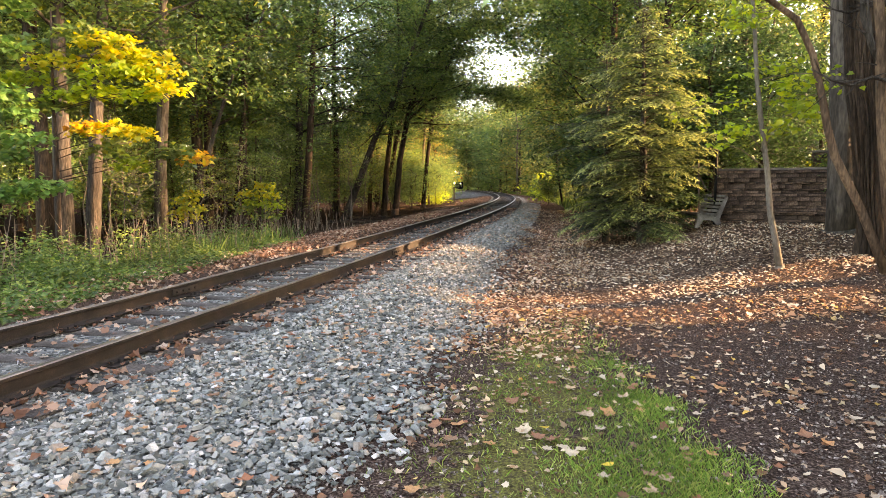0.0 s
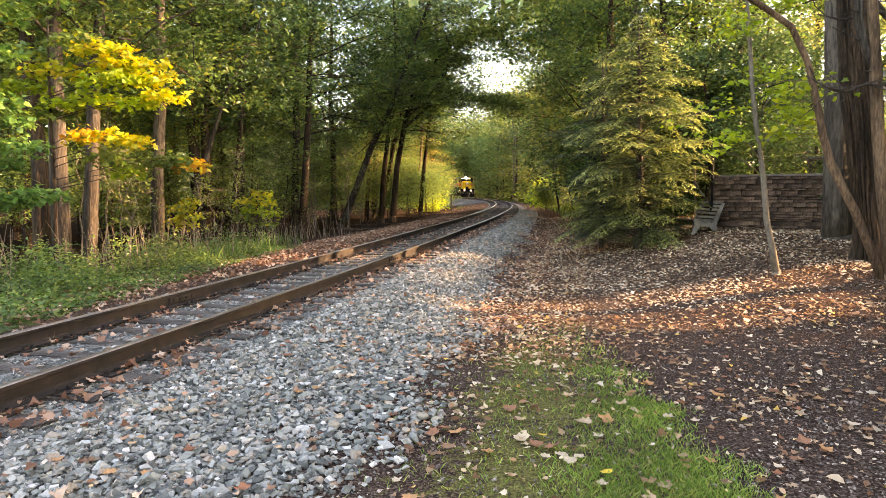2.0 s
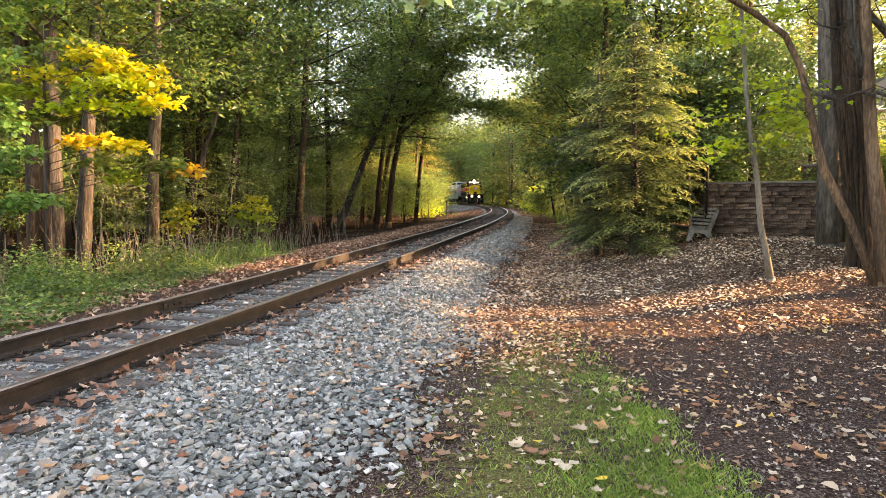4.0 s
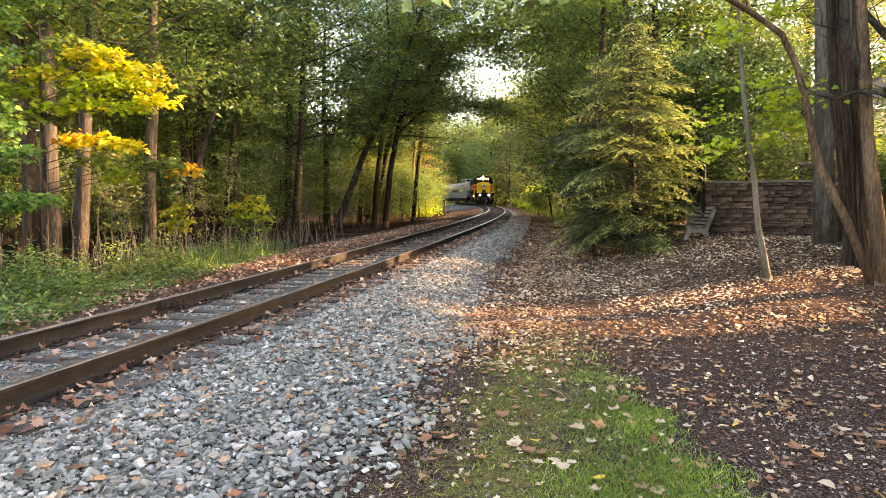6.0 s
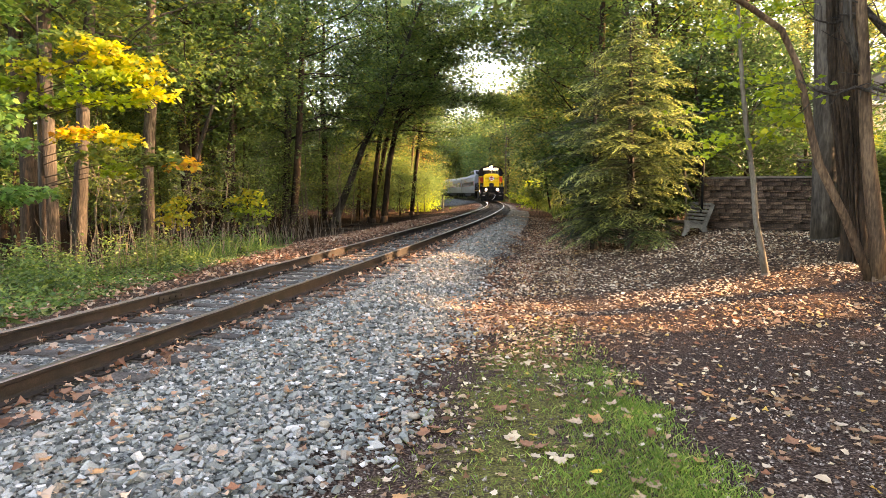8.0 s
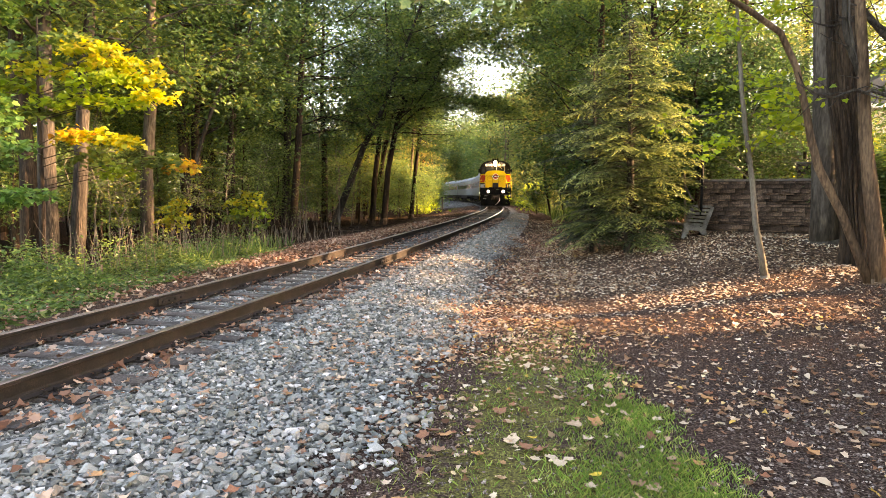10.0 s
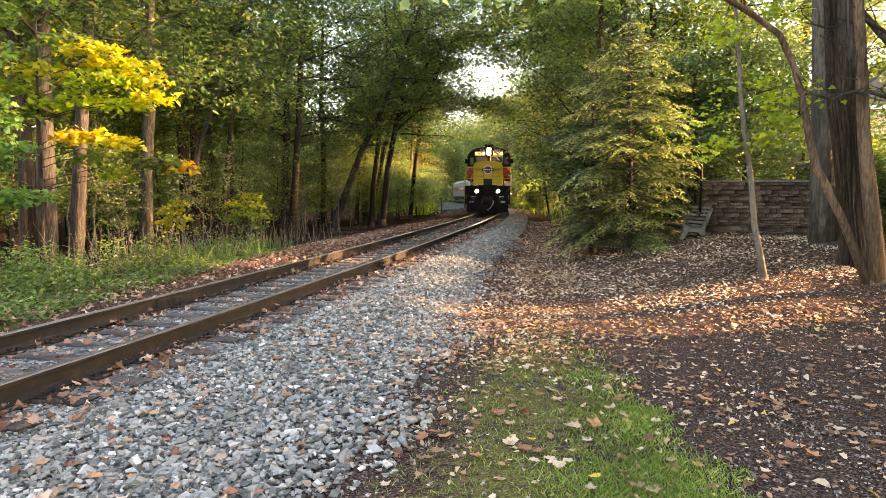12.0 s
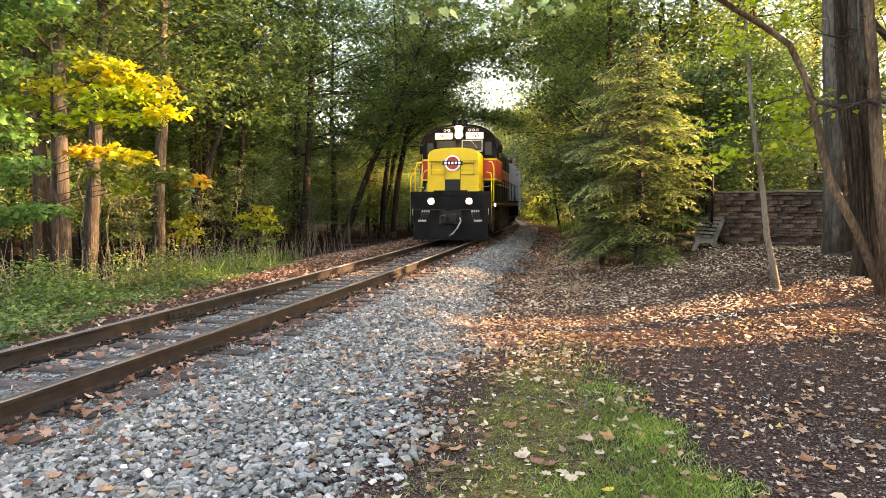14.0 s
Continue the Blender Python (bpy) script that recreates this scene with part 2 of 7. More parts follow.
# ---- the line of the track and the lie of the land ----
KNOT_Y = [-30, 0, 10, 22, 36, 52, 70, 95, 117, 140, 165, 200, 260, 320]
KNOT_SLOPE = [0.2507, 0.2507, 0.2237, 0.1912, 0.1531, 0.1103, 0.0635, 0.0009, -0.0525, -0.1075, -0.1668, -0.2498, -0.3919, -0.5338]
LINE_Y = np.arange(-30, 320.1, 0.5)
slopes = np.interp(LINE_Y, KNOT_Y, KNOT_SLOPE)
LINE_X = np.concatenate([[0], np.cumsum((slopes[1:] + slopes[:-1]) * 0.25)])
LINE_X += -3.04 - np.interp(9.8, LINE_Y, LINE_X)
LINE_S = np.concatenate([[0], np.cumsum(np.hypot(np.diff(LINE_X), 0.5))])


def centre_x(y):
    return np.interp(y, LINE_Y, LINE_X)


def slope_at(y):
    return np.interp(y, KNOT_Y, KNOT_SLOPE)


def rail_z(y):
    return np.interp(y, [4, 8, 24, 40], [0.25, 0.28, 0.43, 0.49])


def step(v, a, b):
    t = np.clip((np.asarray(v, float) - a) / (b - a), 0, 1)
    return t * t * (3 - 2 * t)


def across(x, y):
    """How far a place lies to the right of the track's middle."""
    s = slope_at(y)
    return (x - centre_x(y)) / np.sqrt(1 + s * s)


def ground_z(x, y):
    x, y = np.asarray(x, float), np.asarray(y, float)
    u = across(x, y)
    top = rail_z(y) - 0.225
    corridor = -0.15 * step(y, 4, 11) + 0.25 * step(y, 22, 45)
    right = corridor + 0.82 * step(u, 4.5, 9) * step(y, 5, 17) * (1 - step(y, 60, 110)) + 0.30 * step(u, 8.6, 10.2) * (1 - step(y, 10, 12.5)) * step(y, 6, 9)
    left = -0.05 - 0.35 * step(-u, 4, 9)
    z = np.where(u > 0, top + (right - top) * step(u, 1.8, 3.45), top + (left - top) * step(-u, 1.9, 4.5))
    return z + 0.03 * np.sin(x * 1.3 + 0.7 * y) * np.sin(y * 0.9) * step(np.abs(u), 3.5, 6)

# ---- ground ----
def ground_material():
    m = bpy.data.materials.new("soil_moss_and_gravel")
    m.use_nodes = True
    nodes, link = m.node_tree.nodes, m.node_tree.links.new
    bsdf = nodes["Principled BSDF"]
    bsdf.inputs["Roughness"].default_value, bsdf.inputs["Specular IOR Level"].default_value = 0.95, 0.0
    coord = nodes.new("ShaderNodeTexCoord")

    def noisy(scale, detail=5):
        n = nodes.new("ShaderNodeTexNoise")
        n.inputs["Scale"].default_value, n.inputs["Detail"].default_value = scale, detail
        link(coord.outputs["Object"], n.inputs["Vector"])
        return n.outputs["Fac"]

    def ramp(src, *stops):
        r = nodes.new("ShaderNodeValToRGB")
        while len(r.color_ramp.elements) < len(stops):
            r.color_ramp.elements.new(0.5)
        for i, (p, c) in enumerate(stops):
            r.color_ramp.elements[i].position, r.color_ramp.elements[i].color = p, (*c, 1)
        link(src, r.inputs[0])
        return r.outputs[0]

    def mask(name, grain):
        a = nodes.new("ShaderNodeAttribute")
        a.attribute_name = name
        add = nodes.new("ShaderNodeMath")
        add.operation = "ADD"
        link(a.outputs["Fac"], add.inputs[0])
        off = nodes.new("ShaderNodeMath")
        off.operation, off.inputs[1].default_value, off.inputs[2].default_value = "MULTIPLY_ADD", 1.7, -0.85
        link(grain, off.inputs[0])
        link(off.outputs[0], add.inputs[1])
        r = nodes.new("ShaderNodeMapRange")
        r.inputs["From Min"].default_value, r.inputs["From Max"].default_value = 0.38, 0.62
        link(add.outputs[0], r.inputs["Value"])
        return r.outputs[0]

    def mix(fac, a, b):
        n = nodes.new("ShaderNodeMix")
        n.data_type = "RGBA"
        link(fac, n.inputs[0])
        link(a, n.inputs[6])
        link(b, n.inputs[7])
        return n.outputs[2]

    fine, mid = noisy(55), noisy(9)
    soil = ramp(fine, (0.3, (0.016, 0.010, 0.008)), (0.5, (0.048, 0.031, 0.024)), (0.68, (0.165, 0.115, 0.088)))
    moss = ramp(fine, (0.3, (0.036, 0.030, 0.016)), (0.5, (0.10, 0.085, 0.034)), (0.62, (0.15, 0.145, 0.035)), (0.75, (0.27, 0.22, 0.11)))
    vor = nodes.new("ShaderNodeTexVoronoi")
    vor.inputs["Scale"].default_value = 22
    link(coord.outputs["Object"], vor.inputs["Vector"])
    grey = nodes.new("ShaderNodeRGBToBW")
    link(vor.outputs["Color"], grey.inputs[0])
    stone = ramp(grey.outputs[0], (0.15, (0.045, 0.046, 0.043)), (0.5, (0.105, 0.107, 0.10)), (0.85, (0.22, 0.217, 0.20)))
    litter = ramp(grey.outputs[0], (0.2, (0.024, 0.015, 0.011)), (0.55, (0.062, 0.040, 0.028)), (0.85, (0.19, 0.130, 0.09)))
    weeds = ramp(mid, (0.3, (0.02, 0.035, 0.010)), (0.7, (0.06, 0.085, 0.02)))
    c = mix(mask("litter", mid), soil, litter)
    c = mix(mask("weeds", mid), c, weeds)
    # dark brown ramp: shade under the trees painted onto the wood's floor
    wood_shade = ramp(fine, (0.3, (0.012, 0.008, 0.006)), (0.55, (0.036, 0.024, 0.017)), (0.75, (0.095, 0.062, 0.040)))
    c = mix(mask("wood_shade", mid), c, wood_shade)
    c = mix(mask("moss", mid), c, moss)
    c = mix(mask("gravel", mid), c, stone)
    link(c, bsdf.inputs["Base Color"])
    b = nodes.new("ShaderNodeBump")
    b.inputs["Strength"].default_value, b.inputs["Distance"].default_value = 0.8, 0.03
    sum_ = nodes.new("ShaderNodeMath")
    sum_.operation = "MULTIPLY_ADD"
    sum_.inputs[1].default_value = 0.6
    link(vor.outputs["Distance"], sum_.inputs[0])
    link(fine, sum_.inputs[2])
    link(sum_.outputs[0], b.inputs["Height"])
    link(b.outputs[0], bsdf.inputs["Normal"])
    return m


def moss_amount(x, y):
    """Grass and moss between the ballast and the bare soil near the viewer, thinning out along the path."""
    ys = [2, 3.75, 5.1, 6.6, 7.6, 9, 12]
    edge = np.interp(y, ys, [1.75, 1.64, 1.62, 1.66, 1.68, 1.75, 2.0]) + 0.07 * np.sin(y * 5.3) + 0.05 * np.sin(y * 11.7 + x * 3)
    inner = np.interp(y, ys, [-0.5, -0.35, -0.1, 0.2, 0.55, 1.0, 1.9])
    patchy = 0.82 + 0.30 * np.sin(x * 3.1 + 1.7 * y) * np.sin(y * 2.3 - 1.9 * x)
    return step(x, inner - 0.45, inner + 0.55) * (1 - step(x, edge - 0.30, edge + 0.22)) * (1 - step(y, 6.4, 10.5)) * 0.74 * patchy


def build_ground():
    gx = np.concatenate([-np.geomspace(900, 16, 26), np.arange(-15, 14.01, 0.2), np.geomspace(15, 900, 26)])
    gy = np.concatenate([-np.geomspace(900, 4, 18), np.arange(-3.5, 30, 0.2), np.arange(30, 60, 0.6), np.geomspace(60, 1500, 60)])
    x, y = np.meshgrid(gx, gy)
    z = ground_z(x, np.clip(y, -29, 319))
    far = step(np.abs(x), 40, 120)
    z = z * (1 - far) - 0.2 * far
    rng = np.random.default_rng(3)
    z += rng.normal(0, 0.008, z.shape) * (np.abs(x) < 14)
    nx, ny = len(gx), len(gy)
    idx = np.arange(nx * ny).reshape(ny, nx)
    faces = np.stack([idx[:-1, :-1], idx[:-1, 1:], idx[1:, 1:], idx[1:, :-1]], -1).reshape(-1, 4)
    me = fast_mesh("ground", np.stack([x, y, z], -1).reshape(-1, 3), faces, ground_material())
    me.shade_smooth()
    u = across(x, np.clip(y, -29, 319))
    masks = {
        "gravel": step(u, -1.75, -1.4) * (1 - step(u + 0.6 * step(y, 10, 16) + 0.8 * step(y, 28, 44), 3.0, 3.7)) * (0.95 - 0.28 * step(y, 16, 26)) + 0.75 * step(y, 75, 95) * step(u, -9, -6.5) * (1 - step(u, -3, 0)),
        "moss": moss_amount(x, y),
        "wood_shade": 1.0 * step(-u, 4.4, 6.0) * (1 - step(y, 84, 96)) + 0.9 * step(-u, 9, 11) * step(y, 60, 74),
        "litter": 0.62 * step(u, 3.4, 5) * step(y, 8, 13) * (1 - step(y, 26, 40)) + 0.8 * step(-u, 1.7, 2.4) * (1 - step(-u, 4.5, 8)) + 0.6 * step(u, 1.6, 2.6) * step(y, 22, 32) * (1 - step(y, 60, 80)),
        "weeds": 0.9 * step(-u - 0.17 * np.clip(y - 8, 0, 9), 1.5, 2.1) * (1 - step(-u, 6, 9)) * (1 - step(y, 15, 20)) + 0.9 * step(u, 3, 5) * step(y, 38, 60) + 0.6 * step(-u, 3, 5) * step(y, 60, 80) * (1 - step(y, 82, 95)),
    }
    for key, value in masks.items():
        at = me.attributes.new(key, "FLOAT", "POINT")
        at.data.foreach_set("value", np.asarray(value, np.float32).ravel())
    return tagged(new("ground", me), "dark leaf-strewn soil with moss, gravel and weeds", "ground", kind="structure")


build_ground()


# ---- track ----
def place_on_line(u, y, z=0.0):
    s = float(slope_at(y))
    n = math.sqrt(1 + s * s)
    return Vector((float(centre_x(y)) + u / n, y - u * s / n, z))


def rail_mesh(u):
    """A flat-bottomed rail, swept along the line."""
    prof = [(-0.076, 0.0), (0.076, 0.0), (0.076, 0.010), (0.022, 0.024), (0.010, 0.045), (0.010, 0.135), (0.036, 0.148), (0.037, 0.176), (0.028, 0.186), (-0.028, 0.186), (-0.037, 0.176), (-0.036, 0.148), (-0.010, 0.135), (-0.010, 0.045), (-0.022, 0.024), (-0.076, 0.010)]
    ys = np.concatenate([np.arange(-12, 60, 0.75), np.arange(60, 315, 2.0)])
    bm = bmesh.new()
    rings = []
    for yy in ys:
        rings.append([bm.verts.new(place_on_line(u + a, yy, float(rail_z(yy)) - 0.186 + h)) for a, h in prof])
    n = len(prof)
    for a, b in zip(rings, rings[1:]):
        for k in range(n):
            f = bm.faces.new((a[k], b[k], b[(k + 1) % n], a[(k + 1) % n]))
            f.material_index = 1 if k in (7, 8, 9) else 0
    return to_mesh("rail", bm, [M_STEEL, M_RAILTOP])


def tie_mesh(seed):
    rng = random.Random(seed)
    bm = box(-1.3, 1.3, -0.115, 0.115, -0.18, 0.0, bevel=0.012)
    for v in bm.verts:
        v.co += Vector((rng.uniform(-0.02, 0.02) if abs(v.co.x) > 1.2 else 0, rng.uniform(-0.008, 0.008), rng.uniform(-0.006, 0.004)))
    return to_mesh("railway_tie", bm, M_TIE)


def plate_mesh():
    bm = box(-0.17, 0.17, -0.09, 0.09, 0, 0.018, bevel=0.004)
    for sx, sy in ((-0.10, 0.05), (0.10, -0.05), (0.10, 0.05), (-0.10, -0.05)):
        add_box(bm, sx - 0.014, sx + 0.014, sy - 0.012, sy + 0.012, 0.0, 0.055, bevel=0.004)
    return to_mesh("tie_plate", bm, M_STEEL)


def joint_mesh():
    """Two bolted bars that join the ends of the rails."""
    bm = bmesh.new()
    for s in (-1, 1):
        add_box(bm, s * 0.028 - 0.012, s * 0.028 + 0.012, -0.30, 0.30, 0.045, 0.135, bevel=0.006)
        for k in range(4):
            add_cyl(bm, (s * 0.038, -0.21 + 0.14 * k, 0.09), (s * 0.062, -0.21 + 0.14 * k, 0.09), 0.018, 6)
    return to_mesh("joint_bar", bm, M_STEEL)


TIE_Y = []


def build_track():
    track = tagged(new("railway_track"), "single railway track on weathered wooden ties in grey ballast", "track")
    for u in (-0.7525, 0.7525):
        part("rail", rail_mesh(u), None, track, "rust-brown steel rail with a worn bright head")
    joint = joint_mesh()
    for u, start in ((-0.7525, 9.3), (0.7525, 14.6)):
        for k in range(5):
            yy = start + 11.6 * k
            jb = part("joint_bar", joint, None, track)
            jb.matrix_basis = Matrix.Translation(place_on_line(u, yy, float(rail_z(yy)) - 0.186)) @ pose(0, 0, 0, 0, 0, math.degrees(-math.atan(float(slope_at(yy)))))
    ties = [tie_mesh(k) for k in range(5)]
    plate = plate_mesh()
    rng = random.Random(5)
    yy, count = -1.2, 0
    while yy < 158:
        TIE_Y.append(yy)
        s = float(slope_at(yy))
        tie = part("railway_tie", ties[count % 5], None, track)
        p = place_on_line(rng.uniform(-0.05, 0.05), yy, float(rail_z(yy)) - 0.204)
        tie.matrix_basis = Matrix.Translation(p) @ pose(0, 0, 0, rng.uniform(-1, 1), 0, math.degrees(-math.atan(s)) + rng.uniform(-1.5, 1.5))
        if 1.5 < yy < 26:
            for u in (-0.7525, 0.7525):
                pl = part("tie_plate", plate, None, track)
                pl.matrix_basis = Matrix.Translation(place_on_line(u, yy, float(rail_z(yy)) - 0.204)) @ pose(0, 0, 0, 0, 0, math.degrees(-math.atan(s)))
        yy += 0.555 + rng.uniform(-0.03, 0.03)
        count += 1


build_track()

# ---- foliage ----
MAPLE = np.array([(0, 0), (0.14, 0.12), (0.40, 0.14), (0.36, 0.32), (0.50, 0.56), (0.30, 0.58), (0.20, 0.76), (0.0, 1.0), (-0.18, 0.74), (-0.31, 0.58), (-0.48, 0.54), (-0.36, 0.30), (-0.41, 0.12), (-0.12, 0.12)])
OVAL = np.array([(0, 0), (0.26, 0.42), (0, 1.0), (-0.26, 0.42)])


def leaf_cards(centres, size, rng, shape=OVAL, tilt=0.6, fold=0.10, droop=0.25):
    """One small folded leaf at each centre. Returns vertices and faces."""
    n, k = len(centres), len(shape)
    az = rng.uniform(0, 2 * math.pi, n)
    d = np.stack([np.cos(az), np.sin(az), rng.normal(-droop, 0.35, n)], -1)
    d /= np.linalg.norm(d, axis=1)[:, None]
    up = np.stack([rng.normal(0, tilt, n), rng.normal(0, tilt, n), np.ones(n)], -1)
    s = np.cross(d, up)
    s /= np.linalg.norm(s, axis=1)[:, None] + 1e-6
    nrm = np.cross(s, d)
    sz = size * rng.uniform(0.65, 1.25, n)
    lift = np.abs(shape[:, 0]) * fold * 3 - 0.10 * shape[:, 1] ** 2
    v = centres[:, None] + (s[:, None] * shape[None, :, :1] + d[:, None] * shape[None, :, 1:] + nrm[:, None] * lift[None, :, None]) * sz[:, None, None]
    base = np.arange(n)[:, None] * k
    if k == 4:
        f = np.concatenate([base + np.array([[0, 1, 2]]), base + np.array([[0, 2, 3]])])
    else:
        f = base + np.arange(k)[None]
    return v.reshape(-1, 3), f


def sprays(ends, per, spread, flat, rng):
    """Clumps of points round the ends of the twigs."""
    ends = np.asarray(ends)
    pts = np.repeat(ends, per, 0)
    return pts + rng.normal(0, 1, pts.shape) * np.array([spread, spread, spread * flat])


def trunk_and_twigs(bm, path, radii, rng, limbs, limb_len, first, sides=9, rise=0.45, clumps=5, limb_r=0.35, fork=True):
    """Adds a trunk along path with limbs from the height fraction first up; returns the places for leaves."""
    path = [np.array(p, float) for p in path]
    add_tube(bm, path, radii, sides, 0.06, rng_py, True)
    cum = np.concatenate([[0], np.cumsum([np.linalg.norm(b - a) for a, b in zip(path, path[1:])])])
    ends = []
    for i in range(limbs):
        f = first + (0.98 - first) * (i + rng.uniform(0, 1)) / limbs
        d = f * cum[-1]
        p = np.array([np.interp(d, cum, [q[c] for q in path]) for c in range(3)])
        r0 = np.interp(d, cum, radii) * limb_r
        az = i * 2.4 + rng.uniform(-0.6, 0.6)
        length = limb_len * (1.15 - 0.75 * abs(f - 0.45)) * rng.uniform(0.6, 1.15)
        out = np.array([math.cos(az), math.sin(az), rise * rng.uniform(0.3, 1.5)])
        pts = [p]
        for s in range(4):
            out = out + rng.normal(0, 0.18, 3) + np.array([0, 0, -0.06])
            pts.append(pts[-1] + out / np.linalg.norm(out) * length / 4)
        add_tube(bm, pts, [max(0.006, r0 * t) for t in (1, 0.75, 0.5, 0.3, 0.12)], 5)
        for c in range(clumps):
            t = rng.uniform(0.3, 1.0) * 4
            k = min(3, int(t))
            q = pts[k] + (pts[k + 1] - pts[k]) * (t - k)
            off = rng.normal(0, 1, 3) * np.array([0.24, 0.24, 0.14]) * length
            e = q + off * 0.8
            if c < 3 and fork:
                add_tube(bm, [q, (q + e) / 2 + rng.normal(0, 0.05, 3), e], [max(0.005, r0 * 0.3), max(0.004, r0 * 0.2), 0.003], 4, cap=False)
            ends.append(e)
    return ends


rng_py = random.Random(11)


def make_tree(name, label, path, radii, seed, limbs=24, limb_len=3.2, first=0.3, clumps=5, per=36, spread=0.5, flat=0.5, leaf=0.13,
              leaves=None, bark=None, shape=OVAL, category="tree", group="", rise=0.45, sides=9, extra_ends=None, limb_r=0.35, tilt=0.6, flare=1.5):
    rng = np.random.default_rng(seed)
    tree = tagged(new(name), label, category, group)
    base = Vector(path[0])
    tree.location = base
    rel = [tuple(Vector(p) - base) for p in path]
    bm = bmesh.new()
    ends = trunk_and_twigs(bm, rel, radii, rng, limbs, limb_len, first, sides, rise, clumps, limb_r)
    # root flare
    add_tube(bm, [(0, 0, -0.25), (0, 0, 0.05), tuple(Vector(rel[0]).lerp(Vector(rel[1]), 0.12))], [radii[0] * flare, radii[0] * (1 + (flare - 1) * 0.44), radii[0] * 0.98], sides, 0.08, rng_py)
    part("trunk", bm, bark or M_BARK, tree, smooth=True)
    if per:
        pts = sprays(ends, per, spread, flat, rng)
        pts = pts[pts[:, 2] > 0.15]
        v, f = leaf_cards(pts, leaf, rng, shape, tilt)
        part("crown", fast_mesh("crown", v, f, leaves or L_GREEN), None, tree)
    return tree


def gz(x, y):
    return float(ground_z(x, y))


def upright(x, y, h, lean=(0, 0), bend=0.25, seed=0, n=6):
    rng = random.Random(seed)
    z = gz(x, y)
    out = []
    for i in range(n + 1):
        t = i / n
        out.append((x + lean[0] * t * h + rng.uniform(-bend, bend) * t, y + lean[1] * t * h + rng.uniform(-bend, bend) * t, z + h * t))
    return out


def taper(r, n=6, end=0.25):
    return [r * (1 - (1 - end) * i / n) for i in range(n + 1)]


# trees that stand at the edge of the woods, beside the track
EDGE = [  # x, y, height, radius, lean x, lean y, bark, leaves, first limb, limbs
    (-10.1, 17.2, 15, 0.24, 0.012, 0.0, M_BARK, L_GREEN, 0.32, 20),
    (-10.0, 18.2, 14, 0.21, 0.085, 0.0, M_BARK, L_GREEN, 0.34, 18),
    (-10.5, 23.8, 17, 0.25, 0.045, 0.0, M_BARK_GREY, L_GREEN, 0.36, 20),
    (-10.4, 25.2, 9, 0.11, 0.38, 0.0, M_BARK, L_GREEN, 0.45, 12),
    (-11.0, 30.0, 16, 0.24, 0.03, 0.0, M_BARK_DARK, L_GREEN, 0.26, 24),
    (-10.0, 30.5, 15, 0.22, 0.10, 0.0, M_BARK_DARK, L_GREEN, 0.30, 22),
    (-13.0, 34.0, 18, 0.30, 0.02, 0.0, M_BARK_DARK, L_GREEN, 0.24, 26),
    (-8.3, 35.5, 16, 0.24, 0.04, 0.0, M_BARK, L_GREEN, 0.28, 26),
    (-6.4, 39.0, 14, 0.22, 0.42, -0.05, M_BARK, L_GREEN, 0.34, 30),
    (-4.6, 52.0, 15, 0.16, 0.03, 0.0, M_BARK_WARM, L_GREEN, 0.34, 22),
    (-6.2, 49.0, 15, 0.13, 0.06, 0.0, M_BARK_WARM, L_MIXED, 0.34, 20),
    (-7.4, 33.0, 18, 0.20, 0.08, 0.0, M_BARK_DARK, L_GREEN, 0.36, 30),
    (-15.6, 24.5, 16, 0.16, 0.02, 0.0, M_BARK_DARK, L_GREEN, 0.40, 22),
    (-9.0, 28.5, 15, 0.10, 0.05, 0.0, M_BARK_DARK, L_GREEN, 0.42, 16),
    (-3.6, 84.0, 20, 0.16, 0.05, 0.0, M_BARK_WARM, L_GREEN, 0.20, 40),
    (-3.2, 64.0, 19, 0.15, 0.06, 0.0, M_BARK_WARM, L_GREEN, 0.38, 36),
    (-6.5, 75.0, 21, 0.16, 0.09, 0.0, M_BARK_WARM, L_GREEN, 0.30, 40),
    (-3.5, 101.0, 22, 0.22, 0.05, 0.0, M_BARK_DARK, L_MIXED, 0.08, 40),
]
for k, (x, y, h, r, lx, ly, bark, leaves, first, limbs) in enumerate(EDGE):
    make_tree("edge_tree", "tall slender broadleaf tree with grey-brown bark at the wood's edge", upright(x, y, h, (lx, ly), 0.3, k), taper(r), 100 + k, limbs=limbs, first=first,
              limb_len=4.3, clumps=9, per=40, spread=0.42, flat=0.35, leaf=0.19, leaves=leaves, bark=bark, group="trees at the wood's edge")

# two broad trees whose limbs reach out over the line
for k, (x, y, h, lx) in enumerate(((-4.4, 42.5, 17, 0.08), (-2.4, 53.0, 19, 0.10))):
    make_tree("arching_tree", "dark broad tree arching its limbs over the line", upright(x, y, h, (lx, 0), 0.5, 160 + k), taper(0.19), 170 + k, limbs=36, limb_len=5.2, first=0.42, clumps=10, per=30, spread=0.55, flat=0.3,
              leaf=0.24, leaves=L_ARCH, bark=M_BARK_DARK, group="trees at the wood's edge", rise=0.12)

